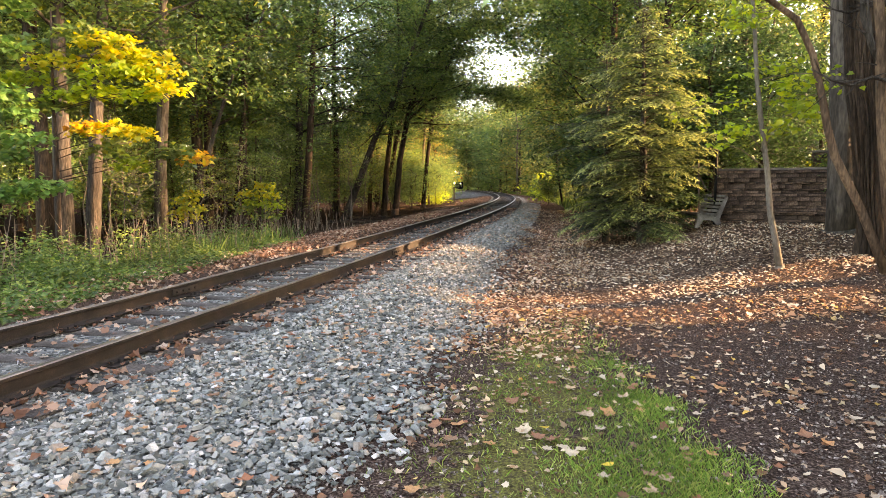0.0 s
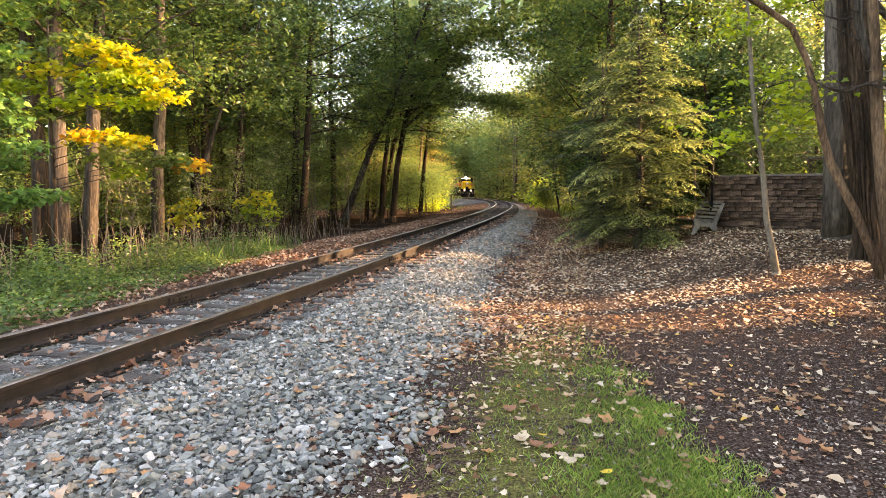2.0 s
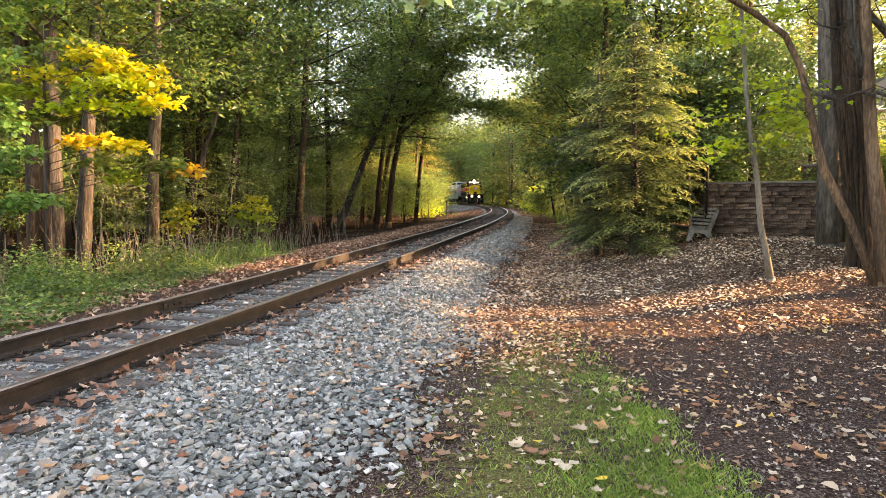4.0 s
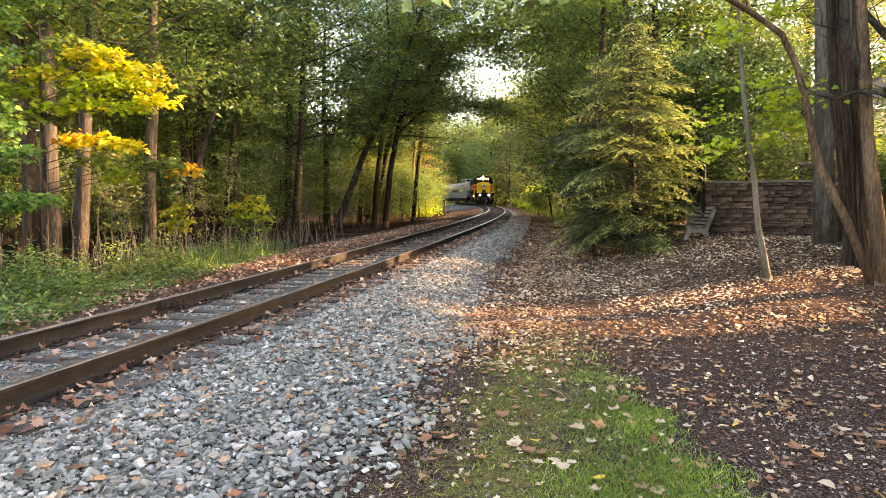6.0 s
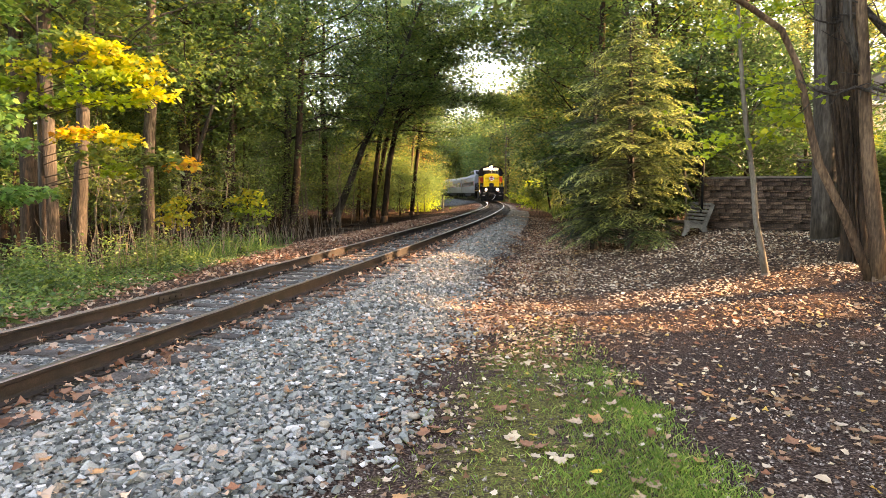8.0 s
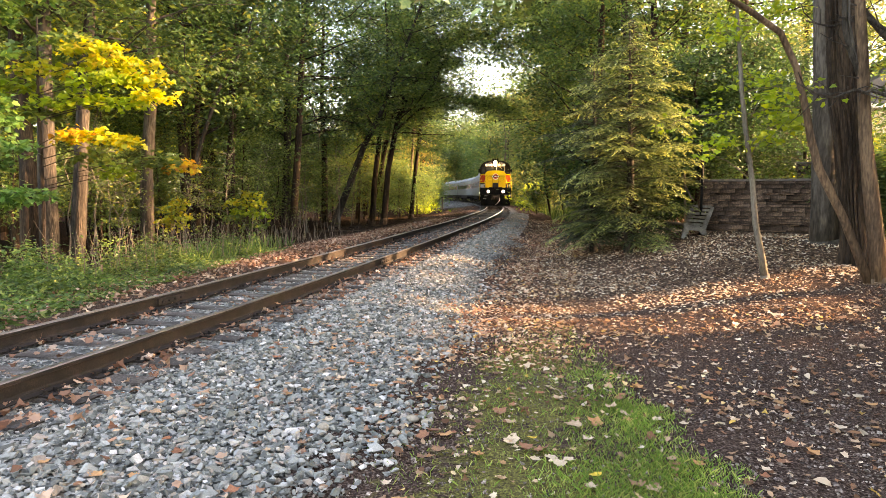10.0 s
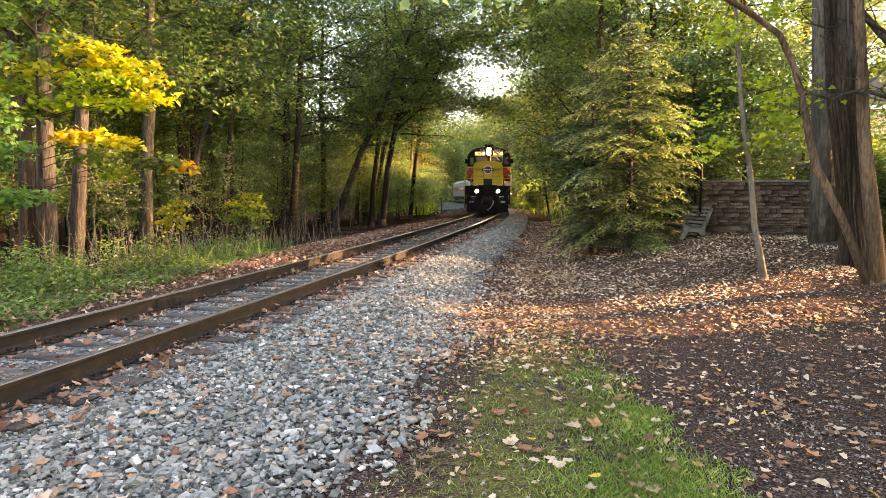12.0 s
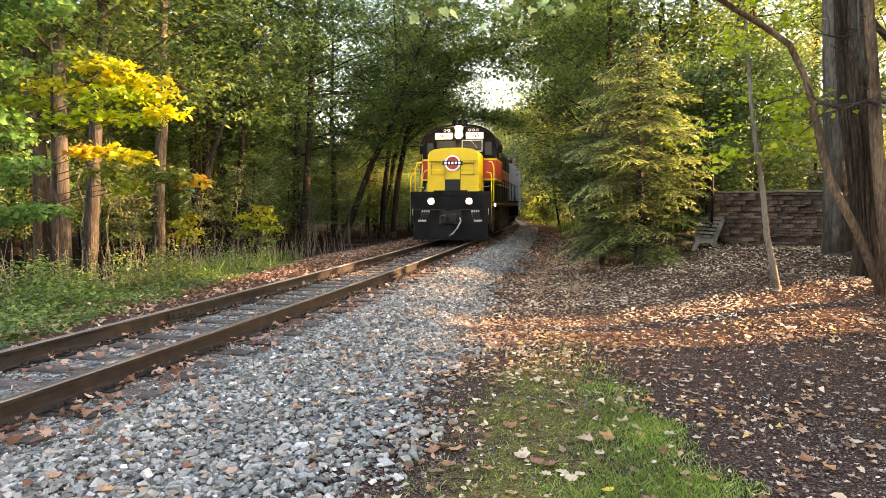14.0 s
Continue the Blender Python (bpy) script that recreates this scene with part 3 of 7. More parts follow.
bower = make_tree("arching_tree", "dark tree bending over the line in flat sheets of leaves", [(-3.5, 40.5, gz(-3.5, 40.5)), (-3.2, 40.5, 3.2), (-2.6, 40.4, 6.2), (-1.7, 40.3, 8.2), (-0.6, 40.2, 9.7), (0.8, 40.0, 10.8), (3.0, 40.0, 11.7)],
                  [0.2, 0.18, 0.15, 0.12, 0.09, 0.06, 0.02], 172, limbs=44, limb_len=3.9, first=0.38, clumps=11, per=31, spread=0.42, flat=0.22, leaf=0.2, leaves=L_ARCH, bark=M_BARK_DARK, group="trees at the wood's edge", rise=-0.05)
part("crooked_limb", add_tube(bmesh.new(), [(1.2, -0.3, 7.5), (1.75, -0.5, 7.62), (2.4, -0.6, 7.6), (2.9, -0.6, 8.05), (3.25, -0.6, 8.9), (3.6, -0.6, 9.5), (4.4, -0.6, 10.2)], [0.13, 0.13, 0.125, 0.12, 0.11, 0.09, 0.05], 9, 0.08, rng_py), M_BARK_DARK, bower, "thick crooked dark limb", True)
low_rng = np.random.default_rng(173)
low = np.stack([low_rng.uniform(1.4, 8.2, 400), low_rng.normal(0, 1.1, 400), np.zeros(400)], -1)
low[:, 2] = 7.45 - 0.028 * (low[:, 0] - 3.4) ** 2 + low_rng.normal(0, 0.36, 400)
part("low_branch", add_tube(bmesh.new(), [(0.7, 0, 5.6), (2.2, -0.2, 6.9), (4.2, -0.2, 7.3), (6.2, 0, 7.2), (7.9, 0, 6.9)], [0.09, 0.07, 0.05, 0.03, 0.01], 7), M_BARK_DARK, bower, smooth=True)
low_v, low_f = leaf_cards(sprays(low, 18, 0.3, 0.3, low_rng), 0.19, low_rng)
part("low_crown", fast_mesh("low_crown", low_v, low_f, L_ARCH), None, bower)

make_tree("arching_tree", "broad green tree leaning its crown towards the line", upright(11.0, 52.0, 19, (-0.13, 0), 0.4, 165), taper(0.15), 175, limbs=36, limb_len=5.6, first=0.46, clumps=10, per=50, spread=0.6, flat=0.4,
          leaf=0.31, leaves=L_ARCH, bark=M_BARK_DARK, group="trees at the wood's edge", rise=0.15)

make_tree("arching_tree", "tall tree with a high crown reaching over the line", upright(-5.0, 46.0, 20, (0.24, 0), 0.4, 166), taper(0.15), 176, limbs=38, limb_len=6.4, first=0.55, clumps=10, per=28, spread=0.6, flat=0.3,
          leaf=0.25, leaves=L_ARCH, bark=M_BARK_DARK, group="trees at the wood's edge", rise=0.1)
make_tree("arching_tree", "tall yellowing tree beside the line", upright(13.0, 86.0, 23, (0, 0), 0.4, 167), taper(0.22), 177, limbs=36, limb_len=5.0, first=0.25, clumps=10, per=40, spread=0.6, flat=0.4,
          leaf=0.28, leaves=L_FAR, bark=M_BARK_DARK, group="trees at the wood's edge", rise=0.2)

make_tree("arching_tree", "tall green tree with a high crown leaning over the line", upright(9.2, 43.0, 21, (-0.20, 0), 0.4, 168), taper(0.16), 178, limbs=40, limb_len=5.6, first=0.52, clumps=11, per=50, spread=0.6, flat=0.4,
          leaf=0.33, leaves=L_ARCH, bark=M_BARK_DARK, group="trees at the wood's edge", rise=0.12)

# the wood behind: a few kinds, repeated
WOOD_KINDS = []
for k in range(5):
    WOOD_KINDS.append(make_tree("woodland_tree", "tall broadleaf tree deep in the green wood", upright(-24 - 2 * k, 40 + 7 * k, 15 + k, (0.04 * (k - 2), 0), 0.5, 40 + k), taper(0.2 + 0.02 * k), 200 + k,
                      limbs=26, limb_len=3.7, first=0.28 + 0.04 * k, clumps=7, per=30, spread=0.5, flat=0.4, leaf=0.29, leaves=[L_GREEN, L_GREEN, L_MIXED, L_GREEN, L_MIXED][k], bark=M_BARK_DARK, group="trees of the wood"))
wood_rng = random.Random(77)
spots = []
while len(spots) < 44:
    y = wood_rng.uniform(17, 150)
    x = float(centre_x(y)) - wood_rng.uniform(8.5 if y < 60 else 7.0, 20 + 0.25 * y)
    if x > -9 and y < 34:
        continue
    if all((x - a) ** 2 + (y - b) ** 2 > 7.5 for a, b in spots):
        spots.append((x, y))
spots += [(-22, 26), (-26, 34), (-20, 30.5), (-32, 44), (-28, 40), (-36, 52), (-24, 47), (-40, 62), (-18.5, 22), (-34, 36), (-46, 58), (-14, 42), (-18, 50), (-12.5, 56), (-21, 62), (-15.5, 68), (-25, 56), (-17, 36), (-29, 70)]
for k, (x, y) in enumerate(spots):
    copy_thing(WOOD_KINDS[k % 5], pose(x, y, gz(x, y), 0, 0, wood_rng.uniform(0, 360)))

# trees far down the line on both sides
FAR_KINDS = []
for k in range(3):
    FAR_KINDS.append(make_tree("distant_tree", "sunlit tree in autumn colour down the line", upright(14 + 6 * k, 150 + 12 * k, 14.5 + 2.2 * k, (0, 0), 0.6, 60 + k), taper(0.24), 300 + k,
                     limbs=28, limb_len=4.8, first=0.05, clumps=8, per=22, spread=0.85, leaf=0.50, leaves=[L_ARCH, L_FAR, L_ARCH][k], bark=M_BARK, group="trees down the line"))
spots = []
while len(spots) < 46:
    y = wood_rng.uniform(78, 230)
    side = wood_rng.random()
    x = float(centre_x(y)) + (wood_rng.uniform(7.5, 28) if side < 0.65 else -wood_rng.uniform(11, 32))
    if (side >= 0.65 and y < 120) or y < 82:
        continue
    if y > 165:
        x = wood_rng.uniform(-30, 40)
        if abs(x - float(centre_x(y))) < 6:
            continue
    if all((x - a) ** 2 + (y - b) ** 2 > 14 for a, b in spots):
        spots.append((x, y))
spots += [(11.5, 116), (9.0, 126), (14.5, 122), (17.5, 112), (12.5, 136), (20.5, 126), (6.5, 172), (1.5, 182), (11.0, 160), (-4.5, 178), (16.5, 146), (8.5, 148), (22, 104), (14.0, 98), (18.5, 90), (13.0, 84)]
for k, (x, y) in enumerate(spots):
    copy_thing(FAR_KINDS[k % 3], pose(x, y, gz(x, y), 0, 0, wood_rng.uniform(0, 360)))

for k, (x, y) in enumerate(((9, 168), (14, 160), (18, 172), (4, 178), (21, 158), (-1, 172), (11.5, 182), (16, 150), (24, 168))):
    copy_thing(FAR_KINDS[k % 3], pose(x, y, gz(x, y), 0, 0, 50 * k) @ Matrix.Scale(1.42, 4))

# shrubs and young growth under the wood
UNDER_KINDS = []
for k in range(4):
    UNDER_KINDS.append(make_tree("understory_shrub", "leafy young growth under the trees", upright(-13 - 2 * k, 27 + 6 * k, 3.2 + 0.7 * k, (0.05, 0), 0.4, 80 + k), taper(0.04), 400 + k,
                       limbs=18, limb_len=1.4, first=0.15, clumps=5, per=18, spread=0.32, flat=0.4, leaf=0.15, leaves=[L_ARCH, L_MIXED, L_ARCH, L_FAR][k], bark=M_BARK_DARK, category="shrub", group="growth under the trees", rise=0.7, sides=6))
spots = []
while len(spots) < 60:
    y = wood_rng.uniform(24, 100)
    x = float(centre_x(y)) - wood_rng.uniform(9.5 if y < 45 else 6.5, 17 + 0.12 * y)
    if all((x - a) ** 2 + (y - b) ** 2 > 2.2 for a, b in spots):
        spots.append((x, y))
for k, (x, y) in enumerate(spots):
    kind = UNDER_KINDS[3] if k % 9 == 0 and y > 40 else UNDER_KINDS[k % 3]
    copy_thing(kind, pose(x, y, gz(x, y), 0, 0, wood_rng.uniform(0, 360)))

for k, (u, y) in enumerate(((-6.2, 58), (-7.5, 64), (-6.4, 71), (-8.5, 70), (-7.2, 79), (-9.5, 86), (-7.0, 92), (-8.0, 104), (-10.5, 96), (-6.5, 112), (-11.0, 60), (-9.0, 52))):
    p = place_on_line(u, y)
    copy_thing(UNDER_KINDS[k % 3], pose(p.x, p.y, gz(p.x, p.y), 0, 0, 47 * k))

    if k < 8:
        p = place_on_line(-6.8 - 0.5 * (k % 3), 48.5 + 3.4 * k)
        copy_thing(UNDER_KINDS[k % 3], pose(p.x, p.y, gz(p.x, p.y), 0, 0, 71 * k))

# slender young trees with flat leafy sprays, between the trunks of the wood
YOUNG = []
for k in range(3):
    YOUNG.append(make_tree("young_tree", "slender young tree with airy sprays of green leaves in the wood", upright(-12.5 - 2.6 * k, 24.5 + 4 * k, 6.5 + 1.1 * k, (0.03, 0), 0.4, 840 + k), taper(0.05), 850 + k,
                 limbs=30, limb_len=2.3, first=0.16, clumps=9, per=24, spread=0.34, flat=0.18, leaf=0.135, leaves=[L_GREEN, L_ARCH, L_MIXED][k], bark=M_BARK_DARK, group="young trees in the wood", rise=0.15, sides=6))
for k, (x, y) in enumerate(((-13.2, 20.5), (-15.8, 21.0), (-11.4, 27.2), (-16.5, 27.0), (-9.8, 33.5), (-12.6, 36.5), (-8.6, 39.5), (-14.6, 31.0), (-18.5, 33.0), (-7.6, 43.5), (-10.6, 44.0), (-5.8, 47.0), (-8.2, 50.5), (-6.4, 56.0), (-20.5, 27.5), (-12.4, 49.0), (-4.9, 60.0), (-9.0, 58.0))):
    copy_thing(YOUNG[k % 3], pose(x, y, gz(x, y), 0, 0, 67 * k))

# sunlit yellow growth beside the far line
golden = make_tree("golden_tree", "small tree in yellow autumn leaf beside the line", upright(-2.2, 76.0, 8.5, (0.03, 0), 0.4, 880), taper(0.06), 881, limbs=30, limb_len=2.6, first=0.12, clumps=8, per=16, spread=0.4, flat=0.3, leaf=0.24, leaves=L_GOLD, bark=M_BARK_DARK, group="yellow trees beside the line", rise=0.2, sides=6)
for k, (x, y) in enumerate(((-4.6, 80.0), (-7.5, 72.0), (14.5, 118.0), (10.5, 132.0))):
    copy_thing(golden, pose(x, y, gz(x, y), 0, 0, 100 * k) @ Matrix.Scale(1.0 if k < 2 else 1.8, 4))

# thin pale stems of saplings in front of the dark wood
STEMS = []
for k in range(4):
    STEMS.append(make_tree("thin_sapling", "thin pale sapling stem with a few leaves at the wood's edge", upright(-9.2 - 1.1 * k, 19.4 + 1.3 * k, 2.6 + 0.9 * k, (0.06 * (k - 1.5), 0), 0.3, 860 + k), taper(0.022 + 0.003 * k), 870 + k,
                 limbs=12, limb_len=1.0, first=0.35, clumps=4, per=6, spread=0.18, flat=0.3, leaf=0.11, leaves=[L_MIXED, L_ARCH, L_ARCH, L_MIXED][k], bark=M_BARK_PALE, group="thin saplings", rise=0.5, sides=6, limb_r=0.5))
stem_rng = random.Random(88)
for k in range(22):
    p = place_on_line(-stem_rng.uniform(6.4, 11.5), stem_rng.uniform(17, 48))
    copy_thing(STEMS[k % 4], pose(p.x, p.y, gz(p.x, p.y), 0, 0, stem_rng.uniform(0, 360)))

# low bright bushes on the verge across the line
verge = make_tree("verge_bush", "low bright green bush on the grassy verge", upright(7.4, 52.0, 1.7, (0, 0), 0.2, 450), taper(0.03), 451, limbs=22, limb_len=1.3, first=0.05, clumps=6, per=26, spread=0.26, flat=0.6, leaf=0.13,
                  leaves=L_FAR, bark=M_BARK_DARK, category="bush", group="bushes on the verge", rise=0.8, sides=6)
for k, (u, y) in enumerate(((5.0, 58), (6.8, 56), (5.6, 64), (7.6, 62), (4.9, 70), (6.6, 72), (5.3, 78), (7.4, 80), (5.0, 86), (6.2, 94), (8.4, 70), (8.8, 50))):
    p = place_on_line(u, y)
    copy_thing(verge, pose(p.x, p.y, gz(p.x, p.y), 0, 0, 83 * k))

# two slim stems lean out from the verge, and a bare tree stands further on
for k, (x, y, h, r, lx) in enumerate(((8.2, 50.0, 9.0, 0.085, -0.16), (9.4, 51.0, 8.0, 0.07, -0.2))):
    make_tree("slim_tree", "slim dark sapling leaning out from the verge", upright(x, y, h, (lx, 0), 0.2, 470 + k), taper(r), 471 + k, limbs=12, limb_len=2.0, first=0.45, clumps=6, per=22, spread=0.35, flat=0.4, leaf=0.2,
              leaves=L_FAR, bark=M_BARK_DARK, group="slim trees on the verge", rise=0.3, sides=7)
make_tree("bare_tree", "tall grey tree that has shed its leaves", upright(10.8, 112.0, 21, (-0.02, 0), 0.4, 480), taper(0.17), 481, limbs=46, limb_len=3.4, first=0.2, clumps=10, per=0, bark=M_BARK_PALE, rise=1.1, sides=7)


def far_wood():
    """The wood's far side: a deep belt of foliage round the place."""
    rng = np.random.default_rng(97)
    line = np.array([(-62, 4), (-64, 40), (-58, 90), (-38, 150), (-10, 215), (30, 232), (95, 190), (112, 120), (108, 76), (100, 50)], float)
    t = rng.uniform(0, len(line) - 1.001, 44000)
    k = t.astype(int)
    p = line[k] + (line[k + 1] - line[k]) * (t - k)[:, None] + rng.normal(0, 3.0, (len(t), 2))
    top = np.interp(t, [0, 2.5, 4], [17, 17, 22]) + 4 * np.sin(t * 7.0) + 2 * np.sin(t * 23.0)
    z = top * rng.uniform(0, 1, len(t)) ** 0.8
    v, f = leaf_cards(np.stack([p[:, 0], p[:, 1], z], -1), 1.25, rng, OVAL * np.array([1.5, 1]), 4.0)
    tagged(new("far_wood", fast_mesh("far_wood", v, f, L_ARCH)), "dense green wood closing the view in the distance", "woods", kind="stuff")


far_wood()
# ---- train ----
M_LBLACK = material("black_engine_paint", [(0.004, 0.004, 0.0045), (0.008, 0.0075, 0.0075), (0.017, 0.015, 0.013)], 0.6, 0, 2, 30, 0.1, 0.004, spec=0.06)
M_LYELLOW = material("yellow_engine_paint", [(0.58, 0.36, 0.010), (0.63, 0.40, 0.011), (0.66, 0.43, 0.015)], 0.42, 0, 2, 25, 0.06, 0.004)
M_LRED = material("red_engine_paint", [(0.30, 0.025, 0.012), (0.42, 0.04, 0.018), (0.46, 0.06, 0.03)], 0.42, 0, 2, 25, 0.06, 0.004)
M_UNDER = material("grimy_underframe", [(0.010, 0.009, 0.008), (0.022, 0.019, 0.016), (0.05, 0.042, 0.034)], 0.85, 0.1, 4, 40, 0.3, 0.006)
M_RUBBER = material("hose_rubber", [(0.012, 0.012, 0.012), (0.02, 0.02, 0.02)], 0.7, 0, 6, 60, 0.1, 0.003)
M_CHROME = material("bright_metal", [(0.25, 0.25, 0.25), (0.4, 0.4, 0.4)], 0.35, 0.7, 6, 60, 0.05, 0.002)
M_WHITE = material("white_board", [(0.72, 0.71, 0.68), (0.8, 0.79, 0.76)], 0.5, 0, 6, 60, 0.05, 0.002)
M_INK = material("black_lettering", [(0.01, 0.01, 0.01), (0.015, 0.015, 0.015)], 0.6, 0, 6, 60, 0, 0)
M_WHEEL = material("worn_wheel_steel", [(0.06, 0.05, 0.045), (0.14, 0.12, 0.11)], 0.5, 0.6, 6, 60, 0.2, 0.003)
M_SILVER = material("stainless_car_side", [(0.26, 0.265, 0.275), (0.32, 0.325, 0.335), (0.38, 0.38, 0.39)], 0.42, 0.3, 1.5, 30, 0.05, 0.004)
M_ROOF = material("sooty_car_roof", [(0.22, 0.22, 0.23), (0.34, 0.34, 0.35)], 0.6, 0.2, 1.5, 30, 0.1, 0.004)
M_CARRED = material("faded_red_stripe", [(0.28, 0.14, 0.12), (0.34, 0.18, 0.15)], 0.5, 0, 2, 30, 0.05, 0.004)
GLASS_DARK = plain_glass("dark_window_glass")
GLOW_HEAD = glow_material("headlight_glow", (1.0, 0.84, 0.56), 90)
GLOW_DITCH = glow_material("ditch_light_glow", (1.0, 0.72, 0.40), 22)
GLOW_SMALL = glow_material("step_light_glow", (1.0, 0.95, 0.85), 4)
GLOW_BOARD = glow_material("lit_number_board", (1.0, 0.93, 0.80), 0.035)
AXLES = []     # wheelsets and their radius, to be rolled along


def arch(half, spring, crown, n=14, flat=2.4):
    """An outline of a body: straight sides from z = base are added by the caller; this is the roof from right to left."""
    out = []
    for i in range(n + 1):
        a = math.pi * i / n
        c, s = math.cos(a), math.sin(a)
        out.append((half * math.copysign(abs(c) ** (2 / flat), c), spring + (crown - spring) * abs(s) ** (2 / flat)))
    return out


def wheelset(parent, y, r, gauge=0.7525):
    bm = bmesh.new()
    for s in (-1, 1):
        add_tube(bm, [(s * (gauge - 0.07), 0, 0), (s * (gauge - 0.045), 0, 0)], [r + 0.028, r + 0.028], 28)
        add_tube(bm, [(s * (gauge - 0.045), 0, 0), (s * (gauge + 0.07), 0, 0)], [r, r - 0.006], 28)
        add_tube(bm, [(s * (gauge + 0.07), 0, 0), (s * (gauge + 0.16), 0, 0)], [0.12, 0.10], 14)
        for k in range(6):
            a = k * math.pi / 3
            add_box(bm, s * (gauge + 0.071) - 0.006, s * (gauge + 0.071) + 0.006, math.cos(a) * r * 0.6 - 0.04, math.cos(a) * r * 0.6 + 0.04, math.sin(a) * r * 0.6 - 0.04, math.sin(a) * r * 0.6 + 0.04)
    add_tube(bm, [(-gauge, 0, 0), (gauge, 0, 0)], [0.085, 0.085], 14)
    ws = part("wheelset", bm, M_WHEEL, parent)
    ws.location = (0, y, r)
    AXLES.append((ws, y, r))
    return ws


def truck(parent, y, r=0.51, base=1.2):
    """A two-axle truck: side frames with journal boxes and springs, a bolster."""
    bm = bmesh.new()
    for s in (-1, 1):
        x = s * 1.0
        add_prism_x(bm, [(-base - 0.42, 0.46), (-base - 0.42, 0.68), (-base + 0.35, 0.86), (base - 0.35, 0.86), (base + 0.42, 0.68), (base + 0.42, 0.46), (base - 0.3, 0.44), (0.45, 0.30), (-0.45, 0.30), (-base + 0.3, 0.44)], x - 0.06, x + 0.06)
        for a in (-base, base):
            add_box(bm, x - 0.16, x + 0.16, a - 0.17, a + 0.17, r - 0.17, r + 0.19, bevel=0.03)
        for a in (-0.3, 0.0, 0.3):
            add_cyl(bm, (x + s * 0.09, a, 0.36), (x + s * 0.09, a, 0.72), 0.085, 10)
        add_box(bm, x - 0.03, x + 0.10, -base - 0.1, base + 0.1, 0.16, 0.20)
    add_box(bm, -1.1, 1.1, -0.25, 0.25, 0.5, 0.92, bevel=0.03)
    t = part("truck", bm, M_UNDER, parent)
    t.location = (0, y, 0)
    for a in (-base, base):
        wheelset(t, a, r)
    return t


def add_prism_x(bm, outline, x0, x1):
    """An outline of (y, z), pushed from x0 to x1."""
    a = [bm.verts.new((x0, y, z)) for y, z in outline]
    b = [bm.verts.new((x1, y, z)) for y, z in outline]
    n = len(a)
    bm.faces.new(a)
    bm.faces.new(b[::-1])
    for k in range(n):
        bm.faces.new((a[k], b[k], b[(k + 1) % n], a[(k + 1) % n]))


def bevelled(bm, width, segments=3):
    bmesh.ops.bevel(bm, geom=[e for e in bm.edges if len(e.link_faces) == 2 and e.calc_face_angle(0) > 0.5], offset=width, segments=segments, affect="EDGES", profile=0.6)
    return bm


def lettering(text, size, parent, x, y, z, mat, label=""):
    cu = bpy.data.curves.new("number", "FONT")
    cu.body, cu.size, cu.align_x, cu.align_y, cu.extrude, cu.offset = text, size, "CENTER", "CENTER", 0.002, 0.002
    cu.materials.append(mat)
    ob = new("number", cu)
    ob.parent = parent
    ob.matrix_basis = Matrix.Translation((x, y, z)) @ pose(0, 0, 0, 90, 0, 180)
    return tagged(ob, label)


def rod(parent, name, pts, r, mat, label="", sides=8):
    return part(name, add_tube(bmesh.new(), pts, [r] * len(pts), sides), mat, parent, label, True)


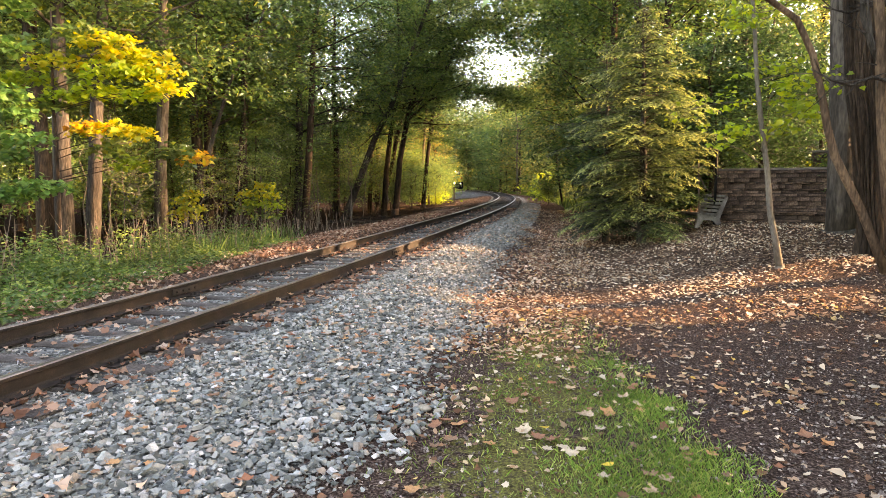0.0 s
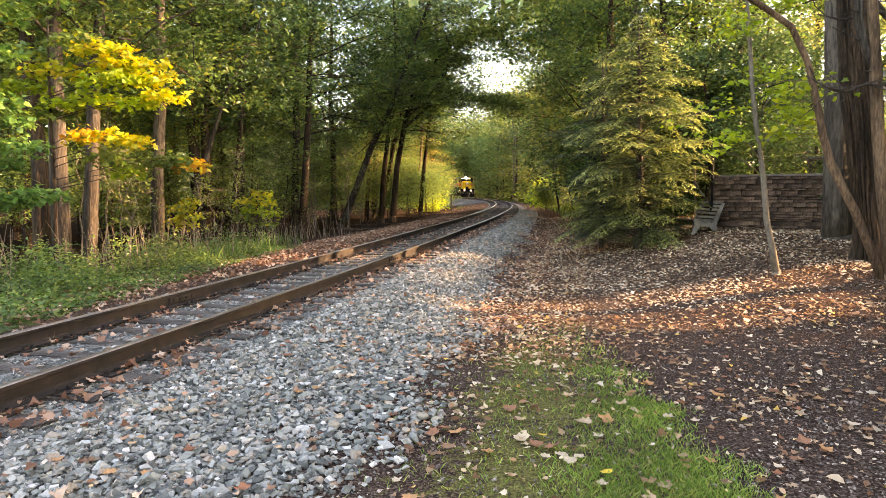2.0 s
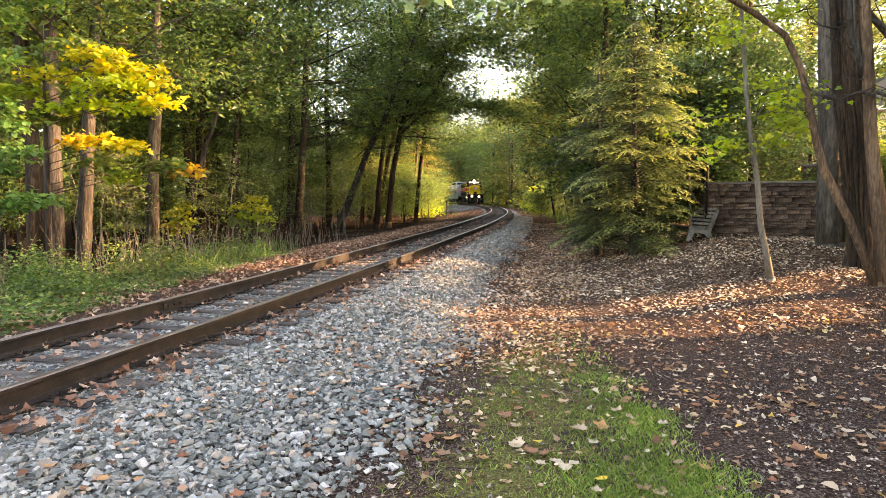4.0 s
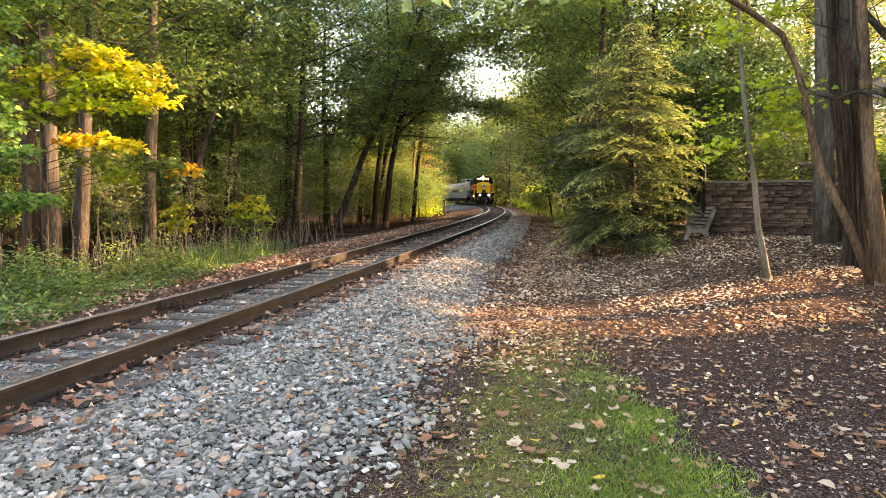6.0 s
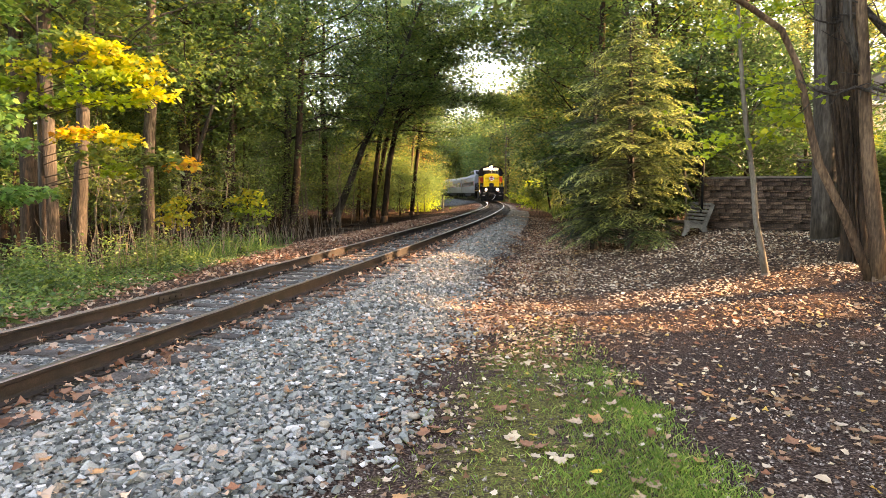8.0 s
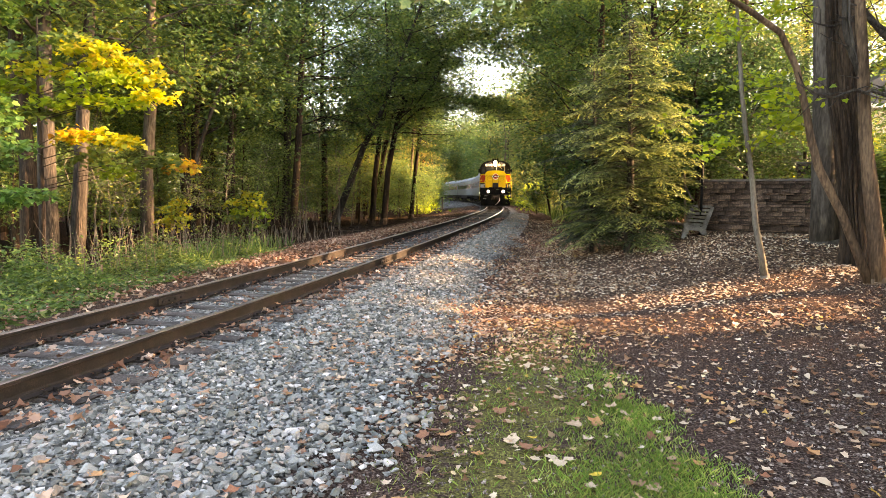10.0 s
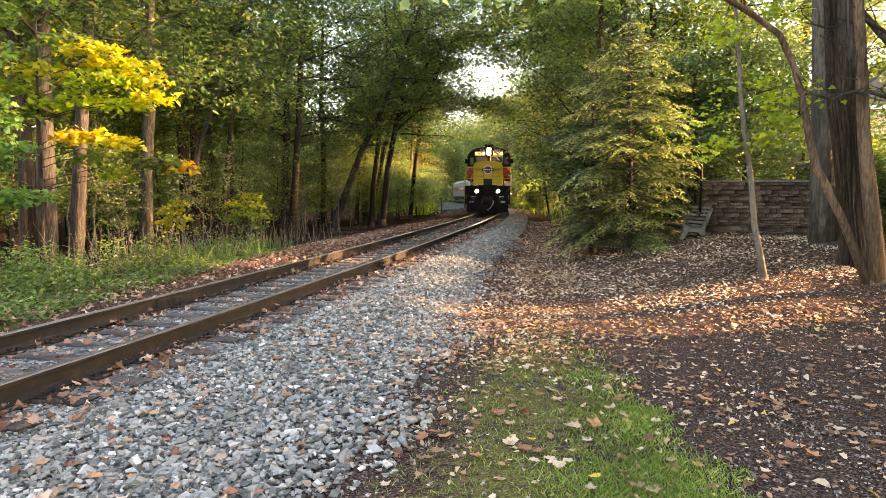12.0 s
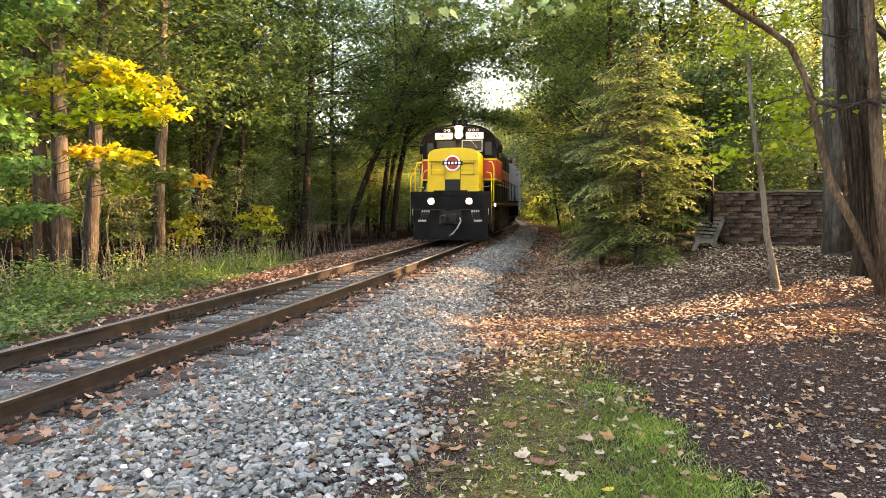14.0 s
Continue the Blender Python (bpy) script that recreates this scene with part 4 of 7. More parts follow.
def build_locomotive():
    lo = tagged(new("locomotive"), "black, red and yellow diesel locomotive with lit headlights", "locomotive")
    # frame and deck
    part("frame", box(-1.50, 1.50, -8.15, 8.10, 1.28, 1.50, bevel=0.02), M_LBLACK, lo)
    part("front_pilot", box(-1.50, 1.50, 8.04, 8.16, 0.66, 1.86, bevel=0.03), M_LBLACK, lo, "black front end plate")
    part("rear_pilot", box(-1.50, 1.50, -8.20, -8.08, 0.66, 1.60, bevel=0.03), M_LBLACK, lo)
    bm = bmesh.new()
    outline = [(8.16, 0.72), (8.20, 0.72), (8.42, 0.16), (8.55, 0.12), (8.55, 0.10), (8.16, 0.10)]
    add_prism_x(bm, outline, -1.38, 1.38)
    for v in bm.verts:
        v.co.y -= 0.22 * (abs(v.co.x) / 1.38) ** 1.5 * (1 if v.co.y > 8.3 else 0)
    part("snow_plough", bm, M_LBLACK, lo, "black plough blade over the rails")
    # steps at the front corners
    for s in (-1, 1):
        bm = bmesh.new()
        for k in range(4):
            add_box(bm, s * 1.14 - 0.36, s * 1.14 + 0.36, 7.35, 8.02, 0.42 + 0.29 * k, 0.45 + 0.29 * k)
        add_box(bm, s * 1.5 - 0.015, s * 1.5 + 0.015, 7.30, 8.04, 0.40, 1.30)
        part("step_well", bm, M_LBLACK, lo)
    # short hood, the yellow nose
    bm = bmesh.new()
    a = add_prism(bm, [(0.96, 1.86), (0.96, 3.22), (0.90, 3.36), (0.72, 3.45), (0.3, 3.50), (-0.3, 3.50), (-0.72, 3.45), (-0.90, 3.36), (-0.96, 3.22), (-0.96, 1.86)], 5.9, 7.62)
    for v in bm.verts:
        if v.co.y > 7 and v.co.z > 2.9:
            v.co.y -= 0.10 + 0.25 * max(0, v.co.z - 3.2)
    bevelled(bm, 0.06)
    nose = part("short_hood", bm, M_LYELLOW, lo, "rounded yellow nose with a logo disc", False)
    # no hollow is cut: a black box gives the shade inside the opening
    part("hood_recess", box(-0.29, 0.29, 7.50, 7.635, 1.88, 2.32), M_INK, nose, "black box painted for the shaded opening low in the nose")
    part("platform_skirt", box(-0.62, 0.62, 8.0, 8.2, 1.72, 1.90, bevel=0.02), M_LBLACK, lo)
    for x0, x1, z0, z1 in ((-0.30, -0.285, 2.30, 3.06), (0.285, 0.30, 2.30, 3.06), (-0.80, -0.30, 2.48, 2.495), (0.30, 0.80, 2.48, 2.495), (-0.80, -0.785, 2.48, 2.88), (0.785, 0.80, 2.48, 2.88)):
        part("seam", box(x0, x1, 7.60, 7.628, z0, z1), M_INK, nose)
    bm = add_cyl(bmesh.new(), (0, 7.60, 2.92), (0, 7.66, 2.92), 0.29, 32)
    part("logo_disc", bm, M_WHITE, nose, "round white and red emblem with a dark bar")
    part("logo_ring", add_cyl(bmesh.new(), (0, 7.62, 2.92), (0, 7.668, 2.92), 0.235, 32), M_LRED, nose)
    part("logo_bar", box(-0.38, 0.38, 7.64, 7.675, 2.84, 3.00, bevel=0.01), M_INK, nose)
    for k in range(5):
        part("logo_mark", box(-0.30 + 0.13 * k, -0.22 + 0.13 * k, 7.66, 7.679, 2.875, 2.965), M_WHITE, nose)
    for s in (-1, 1):
        for k in range(3):
            part("wing_stripe", box(*sorted((s * 0.40, s * (0.92 - 0.06 * k))), 7.60, 7.626, 2.985 - 0.05 * k, 3.0 - 0.05 * k), M_INK, nose)
    # cab
    roof = arch(1.50, 3.55, 4.50, 18, 2.5)
    bm = bmesh.new()
    add_prism(bm, [(1.46, 2.25), *[(x * 0.985, z - 0.02) for x, z in roof], (-1.46, 2.25)], 3.3, 5.92)
    cab = part("cab", bm, M_LBLACK, lo, "black cab with a round-topped roof")
    bm = bmesh.new()
    outer, inner = [(x * 1.01, z + 0.03) for x, z in roof if z > 3.7], [(x * 0.97, z - 0.05) for x, z in roof if z > 3.7][::-1]
    add_prism(bm, outer + inner, 3.15, 6.12)
    part("cab_roof", bm, M_LBLACK, lo)
    for s in (-1, 1):
        part("cab_panel", box(*sorted((s * 0.97, s * 1.47)), 5.88, 5.94, 2.40, 3.12), M_LRED, cab, "red cab front panel")
        part("cab_stripe", box(*sorted((s * 0.97, s * 1.47)), 5.88, 5.945, 3.12, 3.19), M_LYELLOW, cab)
        part("cab_stripe", box(*sorted((s * 0.97, s * 1.47)), 5.88, 5.945, 2.33, 2.40), M_LYELLOW, cab)
        part("cab_side_panel", box(*sorted((s * 1.45, s * 1.475)), 3.32, 5.94, 2.40, 3.12), M_LRED, cab, "red cab side panel")
        part("cab_stripe", box(*sorted((s * 1.45, s * 1.478)), 3.32, 5.94, 3.12, 3.19), M_LYELLOW, cab)
        part("cab_stripe", box(*sorted((s * 1.45, s * 1.478)), 3.32, 5.94, 2.33, 2.40), M_LYELLOW, cab)
        frame_bm = box(*sorted((s * 0.10, s * 0.93)), 5.90, 5.96, 3.46, 3.93, bevel=0.02)
        win = part("windscreen", frame_bm, M_LBLACK if s > 0 else M_CHROME, cab)
        part("pane", box(*sorted((s * 0.14, s * 0.89)), 5.93, 5.972, 3.50, 3.89), GLASS_DARK, win)
        win = part("front_window", box(*sorted((s * 1.0, s * 1.33)), 5.90, 5.95, 3.28, 3.86, bevel=0.03), M_LBLACK, cab)
        part("pane", box(*sorted((s * 1.04, s * 1.29)), 5.92, 5.962, 3.32, 3.82), GLASS_DARK, win)
        win = part("side_window", box(*sorted((s * 1.44, s * 1.49)), 3.9, 5.3, 3.24, 3.80, bevel=0.02), M_LBLACK, cab)
        part("pane", box(*sorted((s * 1.45, s * 1.497)), 3.98, 5.22, 3.30, 3.74), GLASS_DARK, win)
        part("cab_mirror", box(*sorted((s * 1.50, s * 1.66)), 5.55, 5.60, 3.42, 3.74, bevel=0.01), M_LBLACK, cab)
        board = part("number_board", box(s * 0.62 - 0.34, s * 0.62 + 0.34, 5.90, 6.02, 3.97, 4.21, bevel=0.01), GLOW_BOARD, cab, "white number board with black figures")
        lettering("365", 0.24, board, s * 0.62, 6.024, 4.09, M_INK)
        for k in range(3 if s < 0 else 2):
            lamp = part("marker_lamp", add_tube(bmesh.new(), [(s * (0.42 + 0.15 * k), 5.9, 4.31), (s * (0.42 + 0.15 * k), 6.0, 4.31)], [0.055, 0.05], 14), M_CHROME, cab)
            part("lens", add_tube(bmesh.new(), [(s * (0.42 + 0.15 * k), 5.98, 4.31), (s * (0.42 + 0.15 * k), 6.004, 4.31)], [0.036, 0.03], 12), GLASS_DARK, lamp)
    rod(cab, "wiper", [(-0.45, 5.98, 3.93), (-0.72, 5.99, 3.60)], 0.010, M_CHROME)
    house = part("headlight_housing", box(-0.17, 0.17, 5.88, 6.06, 3.96, 4.56, bevel=0.04), M_LBLACK, cab, "twin headlight lit warm white")
    for z in (4.13, 4.39):
        part("headlight", add_tube(bmesh.new(), [(0, 6.04, z), (0, 6.085, z)], [0.14, 0.13], 20), GLOW_HEAD, house)
    # horns
    horn = part("air_horn", box(-0.3, 0.3, 5.3, 5.5, 4.50, 4.56), M_LBLACK, lo, "cluster of roof horns")
    for x in (-0.22, 0.0, 0.22):
        part("trumpet", add_tube(bmesh.new(), [(x, 5.2, 4.62), (x, 5.6, 4.64), (x, 5.75, 4.64)], [0.025, 0.04, 0.10], 12), M_LBLACK, horn)
    # long hood with doors, filters, fans
    lh = part("long_hood", bevelled(add_prism(bmesh.new(), [(0.95, 1.5), (0.95, 3.95), (0.80, 4.22), (0.4, 4.32), (-0.4, 4.32), (-0.80, 4.22), (-0.95, 3.95), (-0.95, 1.5)], -7.6, 3.3), 0.03, 1), M_LBLACK, lo, "black long hood with red band")
    for s in (-1, 1):
        part("hood_band", box(*sorted((s * 0.94, s * 0.965)), -7.55, 3.25, 2.40, 3.12), M_LRED, lh)
        part("hood_stripe", box(*sorted((s * 0.94, s * 0.968)), -7.55, 3.25, 3.12, 3.19), M_LYELLOW, lh)
        part("hood_stripe", box(*sorted((s * 0.94, s * 0.968)), -7.55, 3.25, 2.33, 2.40), M_LYELLOW, lh)
        for k in range(9):
            part("hood_door", box(*sorted((s * 0.96, s * 0.985)), -6.6 + 1.05 * k, -5.65 + 1.05 * k, 1.62, 2.28, bevel=0.008), M_LBLACK, lh)
        part("radiator_grille", box(*sorted((s * 0.94, s * 1.0)), -7.3, -4.8, 3.25, 3.9, bevel=0.02), M_UNDER, lh)
        # walkway rails and stanchions
        rod(lo, "side_handrail", [(s * 1.46, 3.1, 2.45), (s * 1.46, -7.6, 2.45)], 0.02, M_LBLACK)
        for k in range(10):
            rod(lo, "stanchion", [(s * 1.46, 3.0 - 1.15 * k, 1.5), (s * 1.46, 3.0 - 1.15 * k, 2.45)], 0.018, M_LBLACK)
        rod(lo, "sill_stripe", [(s * 1.505, 8.0, 1.40), (s * 1.505, -8.0, 1.40)], 0.012, M_LYELLOW)
        # yellow corner handrails
        rod(lo, "corner_handrail", [(s * 1.50, 8.10, 0.72), (s * 1.50, 8.10, 2.35), (s * 1.46, 8.02, 2.52), (s * 1.30, 8.02, 2.56)], 0.022, M_LYELLOW, "yellow corner grab rail")
        rod(lo, "corner_handrail", [(s * 1.50, 7.30, 0.75), (s * 1.50, 7.25, 2.75), (s * 1.42, 7.20, 2.98), (s * 1.3, 7.0, 3.0)], 0.022, M_LYELLOW, "yellow step grab rail")
        rod(lo, "front_handrail", [(s * 1.15, 8.08, 1.86), (s * 1.02, 8.06, 2.55), (s * 0.92, 8.06, 2.64), (s * 0.36, 8.06, 2.64)], 0.02, M_LYELLOW, "yellow front handrail")
        rod(lo, "platform_chain", [(s * 1.46, 8.05, 2.05), (s * 1.0, 8.05, 2.0)], 0.012, M_CHROME)
        # ditch lights
        d = part("ditch_light", add_tube(bmesh.new(), [(s * 0.70, 8.10, 1.50), (s * 0.70, 8.26, 1.50)], [0.13, 0.145], 18), M_LBLACK, lo, "lit ditch lamp")
        part("lens", add_tube(bmesh.new(), [(s * 0.70, 8.25, 1.50), (s * 0.70, 8.275, 1.50)], [0.105, 0.098], 18), GLOW_DITCH, d)
        part("step_lamp", add_tube(bmesh.new(), [(s * 1.50, 6.9, 1.36), (s * 1.53, 6.9, 1.36)], [0.05, 0.05], 10), GLOW_SMALL, lo)
        # hoses and uncoupling gear
        for k in range(4):
            x = s * (0.80 + 0.08 * k)
            rod(lo, "air_hose", [(x, 8.16, 1.12), (x, 8.30, 1.06), (x + s * 0.05, 8.34, 0.90), (x + s * 0.11, 8.30, 0.80)], 0.022, M_RUBBER)
            part("hose_coupling", box(x + s * 0.11 - 0.03, x + s * 0.11 + 0.03, 8.28, 8.34, 0.76, 0.83, bevel=0.008), M_CHROME, lo)
            part("hose_valve", box(x - 0.02, x + 0.02, 8.15, 8.22, 1.10, 1.17), M_CHROME, lo)
        rod(lo, "grab_iron", [(s * 1.40, 8.17, 1.00), (s * 1.40, 8.22, 1.00), (s * 1.40, 8.22, 1.22), (s * 1.40, 8.17, 1.22)], 0.014, M_CHROME)
    # coupler
    part("draft_box", box(-0.40, 0.40, 8.1, 8.26, 0.66, 1.16, bevel=0.03), M_UNDER, lo)
    bm = box(-0.13, 0.13, 8.1, 8.55, 0.72, 1.0, bevel=0.03)
    add_box(bm, -0.24, 0.24, 8.5, 8.70, 0.68, 1.04, bevel=0.06)
    add_box(bm, 0.06, 0.26, 8.62, 8.86, 0.72, 1.0, bevel=0.05)
    part("coupler", bm, M_STEEL, lo, "rusty knuckle coupler")
    rod(lo, "uncoupling_lever", [(-1.3, 8.24, 1.20), (-0.2, 8.26, 1.18), (0.0, 8.34, 1.14), (0.2, 8.26, 1.18), (1.3, 8.24, 1.20)], 0.016, M_STEEL)
    rod(lo, "brake_hose", [(-0.35, 8.2, 0.92), (-0.42, 8.42, 0.78), (-0.30, 8.50, 0.52), (-0.12, 8.52, 0.32), (0.0, 8.5, 0.26)], 0.028, M_CHROME, "hanging air hose with a bright end")
    # below
    part("fuel_tank", box(-1.35, 1.35, -2.3, 2.3, 0.35, 1.25, bevel=0.12), M_UNDER, lo)
    for y in (5.3, -5.3):
        truck(lo, y)
    return lo


def car_body_outline():
    return [(1.50, 1.05), (1.525, 1.5), (1.525, 3.1), *arch(1.525, 3.1, 4.10, 14, 2.2)[1:-1], (-1.525, 3.1), (-1.525, 1.5), (-1.50, 1.05)]


def build_car(dome=False):
    label = "silver passenger car with a glazed roof dome" if dome else "silver corrugated passenger car with a row of windows"
    car = tagged(new("passenger_car"), label, "railway car", "cars of the train")
    body = part("body", add_prism(bmesh.new(), car_body_outline(), -12.7, 12.7), M_SILVER, car)
    roof = [(x * 1.004, z + 0.012) for x, z in arch(1.525, 3.1, 4.10, 14, 2.2) if z > 3.35]
    part("roof", add_prism(bmesh.new(), roof + [(x, z - 0.05) for x, z in roof[::-1]], -12.6, 12.6), M_ROOF, car)
    for s in (-1, 1):
        part("window_band", box(*sorted((s * 1.50, s * 1.533)), -12.3, 12.3, 2.10, 2.86), M_CARRED, car, "faded red window band")
        for k in range(11):
            y = -10.5 + 2.05 * k
            w = part("window", box(*sorted((s * 1.51, s * 1.545)), y - 0.72, y + 0.72, 2.16, 2.80, bevel=0.02), M_SILVER, car)
            part("pane", box(*sorted((s * 1.52, s * 1.553)), y - 0.66, y + 0.66, 2.21, 2.75), GLASS_DARK, w)
        for k in range(7):
            part("side_flute", box(*sorted((s * 1.50, s * 1.545)), -12.5, 12.5, 1.22 + 0.115 * k, 1.28 + 0.115 * k), M_SILVER, car)
        part("skirt", box(*sorted((s * 1.40, s * 1.46)), -6.0, 6.0, 0.55, 1.06), M_UNDER, car)
    for e in (-1, 1):
        part("end_diaphragm", box(-0.55, 0.55, *sorted((e * 12.68, e * 13.0)), 1.05, 3.35, bevel=0.04), M_UNDER, car)
        truck(car, e * 9.1, 0.46, 1.25)
    if dome:
        bm = add_prism_outline(bm=bmesh.new())
        d = part("dome", bm, M_SILVER, car, "raised roof dome")
        for s in (-1, 1):
            part("dome_glass", box(*sorted((s * 1.0, s * 1.17)), 1.2, 8.2, 4.02, 4.44, bevel=0.05), GLASS_DARK, d)
        bm = bmesh.new()
        add_prism_x(bm, [(8.42, 4.02), (8.92, 4.02), (8.45, 4.48), (8.36, 4.48)], -0.95, 0.95)
        part("dome_windscreen", bm, GLASS_DARK, d)
    part("underframe", box(-1.1, 1.1, -12.5, 12.5, 0.78, 1.06), M_UNDER, car)
    return car


def add_prism_outline(bm):
    add_prism_x(bm, [(0.5, 3.9), (1.0, 4.55), (8.2, 4.60), (8.9, 3.9)], -1.12, 1.12)
    return bevelled(bm, 0.12)


loco = build_locomotive()
TRAIN = [(loco, 0.0, 8.6, 5.3)]
first_car = build_car(True)
plain_car = build_car(False)
TRAIN.append((first_car, 17.2 + 0.5, 13.0, 9.1))
TRAIN.append((plain_car, 17.2 + 0.5 + 26.2, 13.0, 9.1))
third_car = build_car(False)
TRAIN.append((third_car, 17.2 + 0.5 + 52.4, 13.0, 9.1))

# ---- trees of the garden side ----
def path_radii(r0, r1, n):
    return [r0 + (r1 - r0) * i / (n - 1) for i in range(n)]


sapling = make_tree("sapling", "slender grey-barked sapling with lime-green leaves", [(5.63, 11.5, gz(5.63, 11.5)), (5.55, 11.5, 0.7), (5.43, 11.5, 1.2), (5.36, 11.52, 1.9), (5.19, 11.5, 2.85), (5.10, 11.5, 3.5), (5.03, 11.5, 4.25), (4.85, 11.6, 6.5)],
          [0.066, 0.056, 0.05, 0.047, 0.043, 0.039, 0.033, 0.015], 501, limbs=11, limb_len=1.1, first=0.40, clumps=7, per=12, spread=0.15, flat=0.3, leaf=0.105, leaves=L_LIME, bark=M_BARK_PALE, shape=MAPLE, rise=0.1, sides=12, limb_r=0.25)

fan_rng = np.random.default_rng(508)
for ex, ez, reach, count in ((0.42, 3.05, 0.34, 60), (0.05, 2.78, 0.26, 34), (-0.62, 2.72, 0.34, 52), (-0.95, 2.5, 0.2, 20), (0.05, 3.5, 0.3, 40)):
    c = np.array([ex - 0.20, -0.1, ez - 0.35])
    t = fan_rng.normal(0, 0.5, (count, 3)) * np.array([reach, reach, 0.14])
    t[:, 2] -= 0.25 * np.abs(t[:, 0])
    v, f = leaf_cards(c + t, 0.115, fan_rng, MAPLE, 0.45, 0.06, 0.4)
    tagged(part("leaf_spray", fast_mesh("leaf_spray", v, f, L_LIME), None, sapling), "fan of lime-green leaves", kind="stuff")
    part("twig", add_tube(bmesh.new(), [(-0.36, 0, ez - 0.75), (c + np.array([-0.36, 0, ez - 0.6])) / 2, c], [0.012, 0.008, 0.003], 5), M_BARK_PALE, sapling, smooth=True)

make_tree("leaning_tree", "thin brown tree leaning over the path, curved at the top", [(6.67, 10.3, gz(6.67, 10.3)), (6.45, 10.3, 0.85), (6.23, 10.3, 1.33), (5.8, 10.3, 2.11), (5.66, 10.3, 2.55), (5.57, 10.3, 2.96), (5.39, 10.3, 3.63), (5.12, 10.28, 4.14), (4.64, 10.2, 4.42), (4.2, 10.1, 4.62), (3.3, 9.9, 5.1), (2.2, 9.6, 5.6)],
          path_radii(0.072, 0.034, 12), 502, limbs=9, limb_len=1.4, first=0.72, clumps=6, per=12, spread=0.25, flat=0.35, leaf=0.10, leaves=L_MIXED, bark=M_BARK_WARM, shape=MAPLE, rise=0.2, sides=12, limb_r=0.3, flare=1.15)

make_tree("big_garden_tree", "thick straight grey tree trunk beside the stone wall", [(8.66, 15.0, gz(8.66, 15.0)), (8.62, 15.0, 1.3), (8.56, 15.0, 2.6), (8.50, 15.0, 4.2), (8.40, 15.0, 6.0), (8.3, 15, 9), (8.2, 15, 14)],
          [0.31, 0.265, 0.25, 0.235, 0.22, 0.19, 0.08], 503, limbs=22, limb_len=4.4, first=0.62, clumps=8, per=36, spread=0.5, flat=0.45, leaf=0.16, leaves=L_MIXED, bark=M_BARK_GREY, rise=0.35, sides=20, limb_r=0.4)

make_tree("stem_tree", "brown twin-stemmed tree at the edge of the path", [(6.80, 10.25, gz(6.80, 10.25)), (6.72, 10.25, 1.0), (6.59, 10.25, 1.8), (6.46, 10.25, 2.6), (6.37, 10.25, 3.6), (6.27, 10.25, 4.6), (6.1, 10.3, 6.5), (6.0, 10.4, 10)],
          [0.135, 0.12, 0.11, 0.09, 0.080, 0.076, 0.065, 0.03], 505, limbs=9, limb_len=2.2, first=0.6, clumps=6, per=14, spread=0.4, flat=0.4, leaf=0.15, leaves=L_MIXED, bark=M_BARK_WARM, rise=0.3, sides=14, limb_r=0.4, flare=1.12)


def furrowed_tree():
    """Deep upright bark ridges stand out from the trunk."""
    tree = tagged(new("furrowed_tree"), "old tree with deeply furrowed dark bark", "tree")
    tree.location = (7.66, 12.2, gz(7.66, 12.2))
    pts = [(0, 0, -0.2), (-0.03, 0, 0.5), (-0.14, 0, 1.4), (-0.28, 0, 2.4), (-0.42, 0, 3.2), (-0.55, 0, 4.8), (-0.7, 0, 8), (-0.8, 0, 12)]
    zs = np.arange(-0.2, 12.01, 0.06)
    rad = np.interp(zs, [-0.2, 0.3, 1, 5, 12], [0.38, 0.28, 0.255, 0.235, 0.08])
    cx = np.interp(zs, [p[2] for p in pts], [p[0] for p in pts])
    sides = 110
    a = np.arange(sides) * 2 * math.pi / sides
    V = np.zeros((len(zs), sides, 3))
    for i, z in enumerate(zs):
        wob = np.array([noise.noise(Vector((math.cos(t) * 2.2, math.sin(t) * 2.2, z * 0.55))) for t in a])
        ridge = np.abs(np.sin(a * 11 + 4.5 * wob + 0.5 * math.sin(z * 2.1)))
        r = rad[i] * (0.66 + 0.36 * ridge ** 0.5 + 0.06 * wob)
        V[i, :, 0], V[i, :, 1], V[i, :, 2] = cx[i] + r * np.cos(a), r * np.sin(a), z
    idx = np.arange(len(zs) * sides).reshape(len(zs), sides)
    nxt = np.roll(idx, -1, 1)
    faces = np.stack([idx[:-1], nxt[:-1], nxt[1:], idx[1:]], -1).reshape(-1, 4)
    part("trunk", fast_mesh("trunk", V.reshape(-1, 3), faces, M_BARK_DARK), None, tree)
    rng = np.random.default_rng(9)
    bm = bmesh.new()
    ends = trunk_and_twigs(bm, [(-0.65, 0, 7), (-0.7, 0, 8), (-0.8, 0, 12.2)], [0.12, 0.1, 0.04], rng, 12, 3.6, 0.2, 8, 0.4, 7)
    part("limbs", bm, M_BARK_DARK, tree, smooth=True)
    v, f = leaf_cards(sprays(ends, 18, 0.5, 0.45, rng), 0.16, rng)
    part("crown", fast_mesh("crown", v, f, L_MIXED), None, tree)


furrowed_tree()


